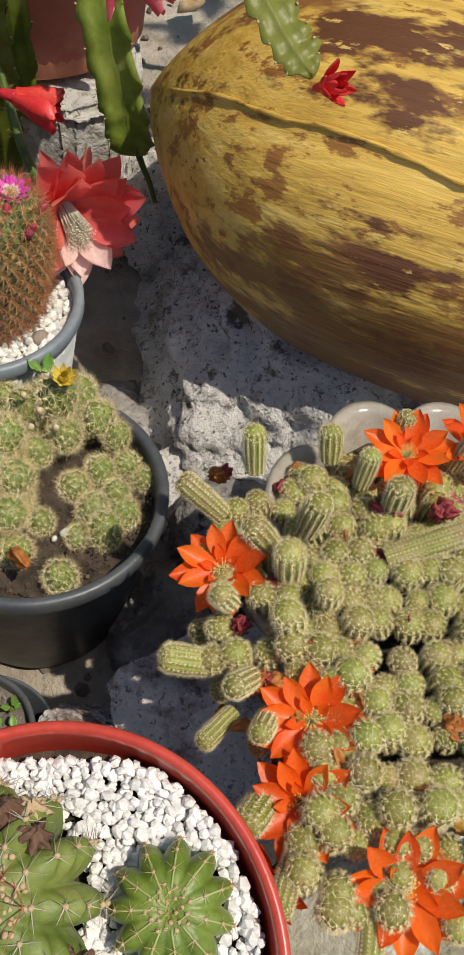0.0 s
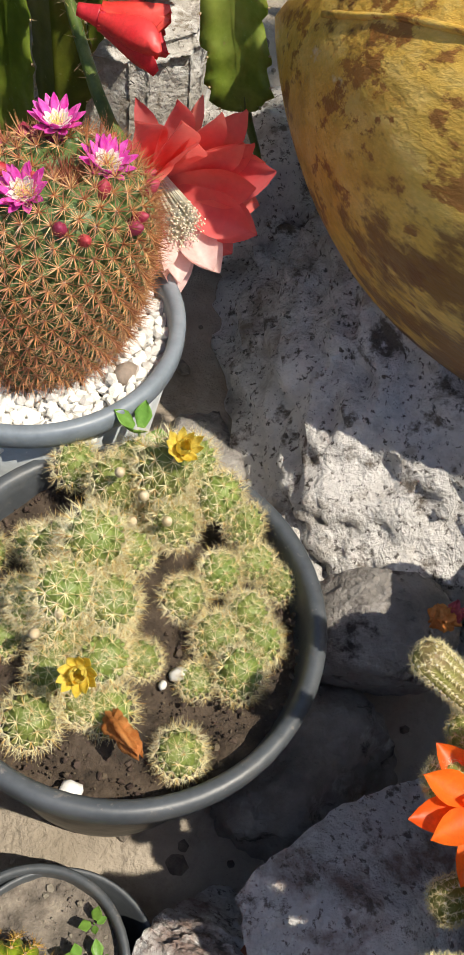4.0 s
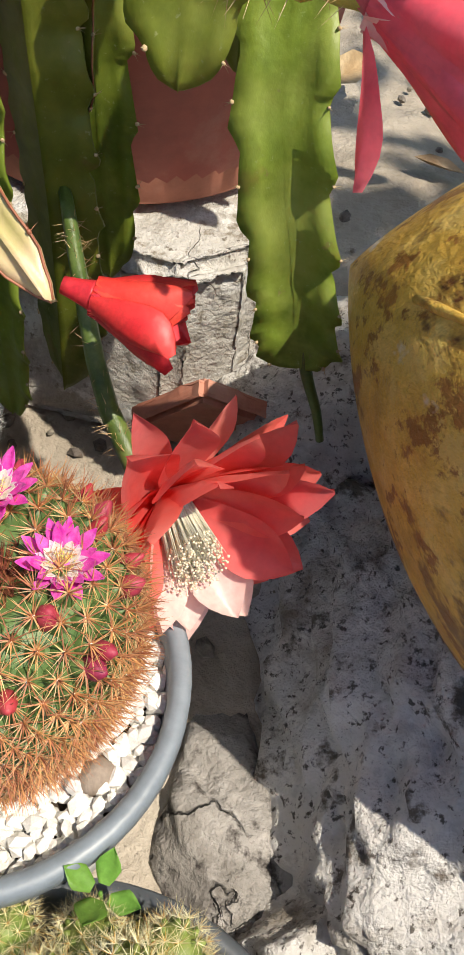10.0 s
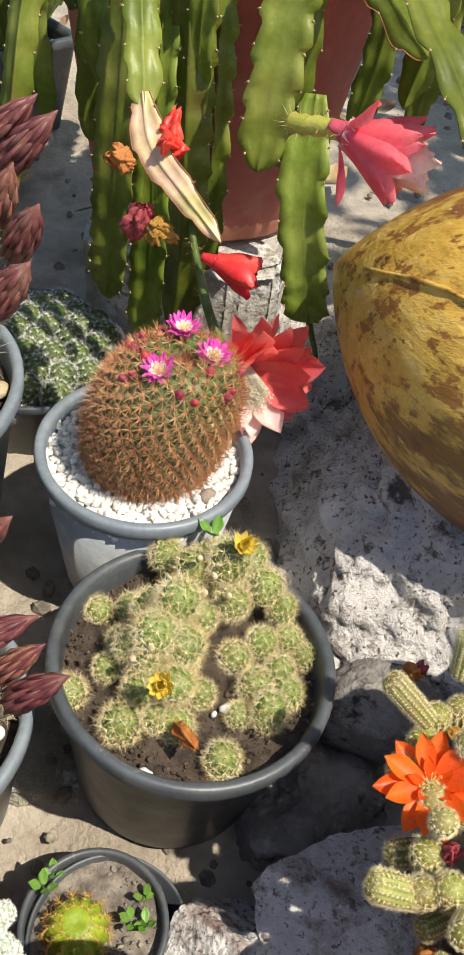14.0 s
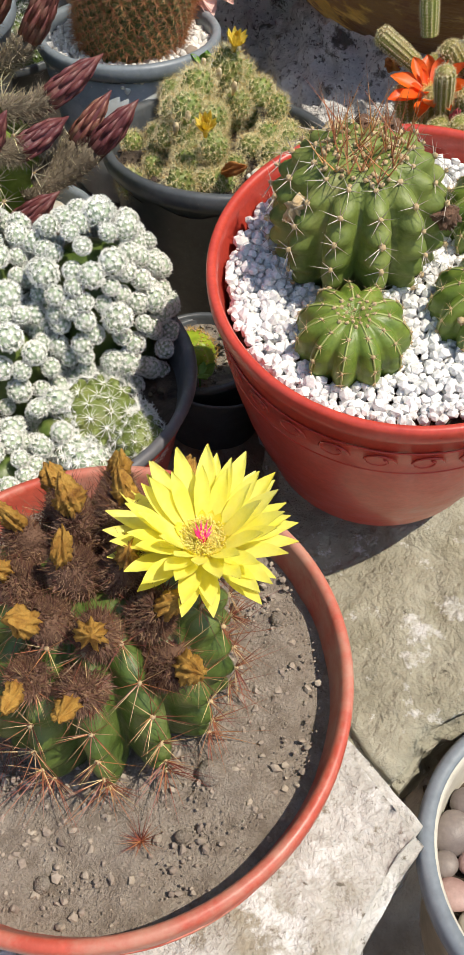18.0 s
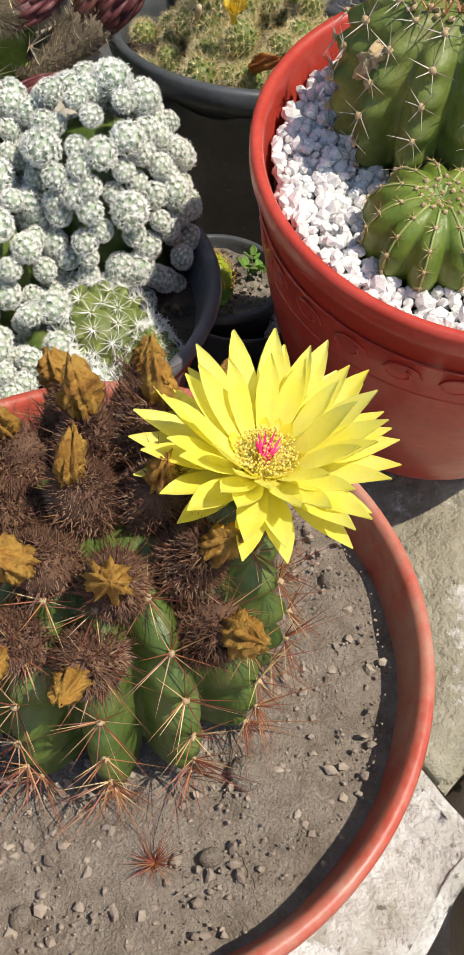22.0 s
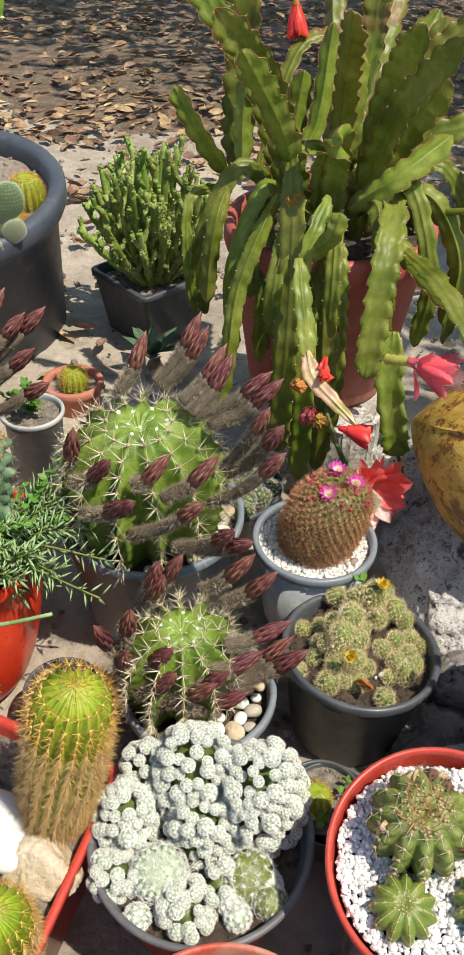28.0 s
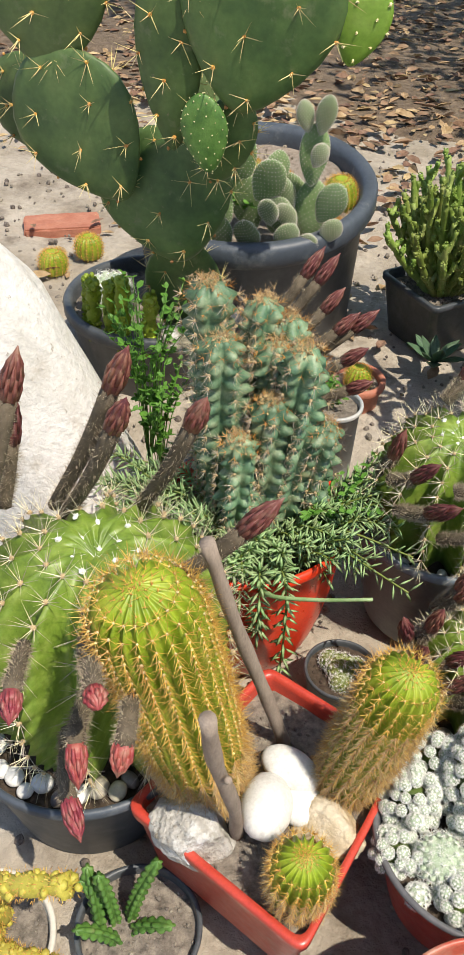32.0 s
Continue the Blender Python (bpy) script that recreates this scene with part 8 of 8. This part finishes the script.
for k in range(46):
    a, s = g4.uniform(0, 6.28), g4.uniform(.05, 1) ** .7
    o = np.array([math.cos(a), math.sin(a), 0])
    h = .245 * (1.1 - .45 * s * s) * g4.uniform(.75, 1.1)
    p = spline([o * .03 * s, o * .10 * s + [0, 0, h * .45], o * .155 * s + g4.normal(0, .01, 3) + [0, 0, h]], 20)
    G = knobby(p, np.linspace(.0085, .006, 20), k)
    for q in range(7):
        i0 = int(g4.integers(6, 19))
        d = g4.normal(0, 1, 3) * [1, 1, .3]
        d /= np.linalg.norm(d)
        e = p[i0] + d * g4.uniform(.012, .026) + [0, 0, g4.uniform(.015, .045)]
        c = knobby(spline([p[i0], (p[i0] + e) / 2 + d * .006, e], 8), np.linspace(.0055, .0045, 8), k * 9 + q)
        for vv in c.v:
            G.v.append(vv)
        G.f += [tuple(x + G.n for x in t) for t in c.f]
        G.n += c.n
    part("branch", G.mesh("branch", M["g_shrub"]), shr)
aga = thing("rosette", pose(-.50, 1.13, .425), "dark grey-green leafy weed at the pot's foot", "weed")
lf = petal_mesh("leaf", .062, .032, M["g_weed"], .15, .2, 1.1, 7, .0008)
for k in range(11):
    part("leaf", lf, aga, m=pose(0, 0, 0, 0, 0, k * 137) @ pose(.01, 0, 0, 0, -(6 + k * 4)) @ Matrix.Diagonal((g4.uniform(.7, 1.15),) * 3 + (1,)))

# ---- big prickly pear in a black pot ----
opot, om = pot("pot", .185, .22, .14, M["black_plastic"], (-1.06, 1.00, .525), (0, 0), "black plastic pot with prickly pear and small cacti", lip=.02, lipw=.012)
soil(opot, .168, .19, M["soil_grey"], .005, 300, .003)
opu = thing("prickly_pear", om @ pose(.08, -.04, .17), "big dark green prickly pear with long orange spines", "cactus")
OI = (om @ pose(.08, -.04, .17)).inverted()
for a, b, W in PEAR_PADS:
    a, b = OI @ Vector(a), OI @ Vector(b)
    d = b - a
    z = d.normalized()
    y = Vector((-.15, .85, .2)) 
    x = y.cross(z).normalized()
    y = z.cross(x)
    m = Matrix((( x.x, y.x, z.x, a.x), (x.y, y.y, z.y, a.y), (x.z, y.z, z.z, a.z), (0, 0, 0, 1)))
    paddle(opu, m, d.length, W, .03, "g_opuntia", "sp_orange", cnt=26, dot=.0034, sp=5, spl=.032, spm="sp_straw", spr=.0009)
for p, L, W, rx in (((-.840, .715, .902), .112, .070, 2), ((-.90, .86, .93), .11, .05, 0), ((-.885, .90, .86), .12, .05, 0)):
    q = OI @ Vector(p)
    paddle(opu, pose(*q, rx, -8, 10), L, W, .016, "g_deep" if W > .06 else "g_micro", "sp_yellow", cnt=90, dot=.0012, label="young bright green pad")
for p, d, L, W in (((-.690, .88, 1.024), (.25, .0, 1), .12, .080), ((-.715, .90, 1.10), (-.1, 0, 1), .13, .10), ((-.66, .89, 1.12), (.3, 0, 1), .12, .09)):
    q = OI @ Vector(p)
    z = Vector(d).normalized()
    x = Vector((-.15, .85, .2)).cross(z).normalized()
    y = z.cross(x)
    paddle(opu, Matrix(((x.x, y.x, z.x, q.x), (x.y, y.y, z.y, q.y), (x.z, y.z, z.z, q.z), (0, 0, 0, 1))), L, W, .018, "g_young", "sp_yellow", cnt=26, dot=.0028, sp=2, spl=.008, spm="sp_yellow", spr=.0008, label="fresh bright green young pad")
for x, y, h in ((-.10, -.10, .10), (-.07, -.14, .12), (-.03, -.15, .13), (.0, -.16, .15), (.05, -.15, .12), (-.12, -.06, .08)):
    root = thing("succulent", om @ pose(x, y, .185), "knobbly green succulent stem", "succulent", "succulents round the prickly pear")
    p = spline([(0, 0, 0), (.004, 0, h * .5), (.01, -.01, h)], 16)
    part("stem", knobby(p, np.full(16, .013), 5).mesh("stem", M["g_barrel"]), root)
put_head(thing("round_cactus", om @ pose(-.09, -.02, .185), "round green spiny cactus", "cactus"), THB, Matrix.Diagonal((1.6, 1.6, 1.5, 1)))
rock("rock", (-.955, .865, .52), (.04, .03, .028), 81, "pale_rock", "pale stone on the pot soil", (0, 0, 30), group="bed rocks")
for x, y in ((-1.44, 1.25), (-1.40, 1.36)):
    root = thing("golden_cactus", pose(x, y, .385), "small golden cactus growing in bare earth", "cactus", "small golden cacti")
    V, f, P, N = ribbed(globe_prof(.034, .055, 24, .5, .6), 15, .12, .03, 9, 6)
    cactus_parts(root, "body", V, f, "g_barrel", (P, N), [("sp_gold", 8, .011, .0004, (30, 80), 0)], "sp_gold", .0018)
block("brick", (-1.55, 1.5, .372), (.2, .1, .05), "brick", "old red brick half sunk in earth", (0, 0, 30), "brick")

# ---- front left corner ----
p9, m9 = pot("pot", .075, .10, .058, M["black_plastic"], (-.632, -.06, .315), (0, 0), "black pot with a toothed green succulent", lip=.006, lipw=.004)
soil(p9, .069, .088, M["soil_grey"], .003, 300, .002)
stp = thing("stapelia", m9 @ pose(0, 0, .085), "toothed angular green succulent stems", "succulent")
for x, y, tx, ty, h in ((-.03, .0, -.015, .0, .085), (-.04, .01, -.03, -.01, .06), (-.015, .01, .03, .02, .10), (-.02, -.02, -.03, -.03, .06), (-.005, .0, .05, -.005, .05), (-.045, -.01, -.02, .02, .075)):
    V, f, P, N = ribbed(column_prof(.0082, h * 1.25, 40, .9), 4, .58, .26, max(5, int(h / .010)), 8, .5)
    V = bent(V, (tx, ty))
    part("stem", Geo().add(V, f).mesh("stem", M["g_deep"]), stp, m=pose(x, y, 0))
p10, m10 = pot("pot", .085, .10, .065, M["cream_plastic"], (-.80, -.13, .30), (0, 0), "pale plastic pot with golden trailing stems", lip=.008, lipw=.005)
soil(p10, .078, .085, M["soil_grey"], .003, 200, .002)
rat = thing("trailing_cactus", m10 @ pose(0, 0, .085), "golden-spined trailing finger stems", "cactus")
RI = (m10 @ pose(0, 0, .085)).inverted()
for pts in ([(-.79, -.10, .30), (-.765, -.13, .45), (-.73, -.14, .505), (-.66, -.135, .545)], [(-.79, -.12, .30), (-.77, -.15, .37), (-.73, -.16, .385), (-.685, -.155, .385)], [(-.82, -.12, .30), (-.82, -.15, .42), (-.80, -.16, .47)]):
    p = spline([RI @ Vector(q) for q in pts], 26)
    ob = part("stem", knobby(p, np.full(26, .0112), 7).mesh("stem", M["g_gold"]), rat)
    q = np.repeat(p, 46, 0)
    d = RNG.normal(0, 1, q.shape)
    d /= np.linalg.norm(d, axis=1)[:, None]
    part("spines", Geo().add(*needles(q + d * .0125 + RNG.normal(0, .0015, q.shape), d, .0045, .00045)).mesh("spines", M["sp_gold"], False), ob, kind="stuff")
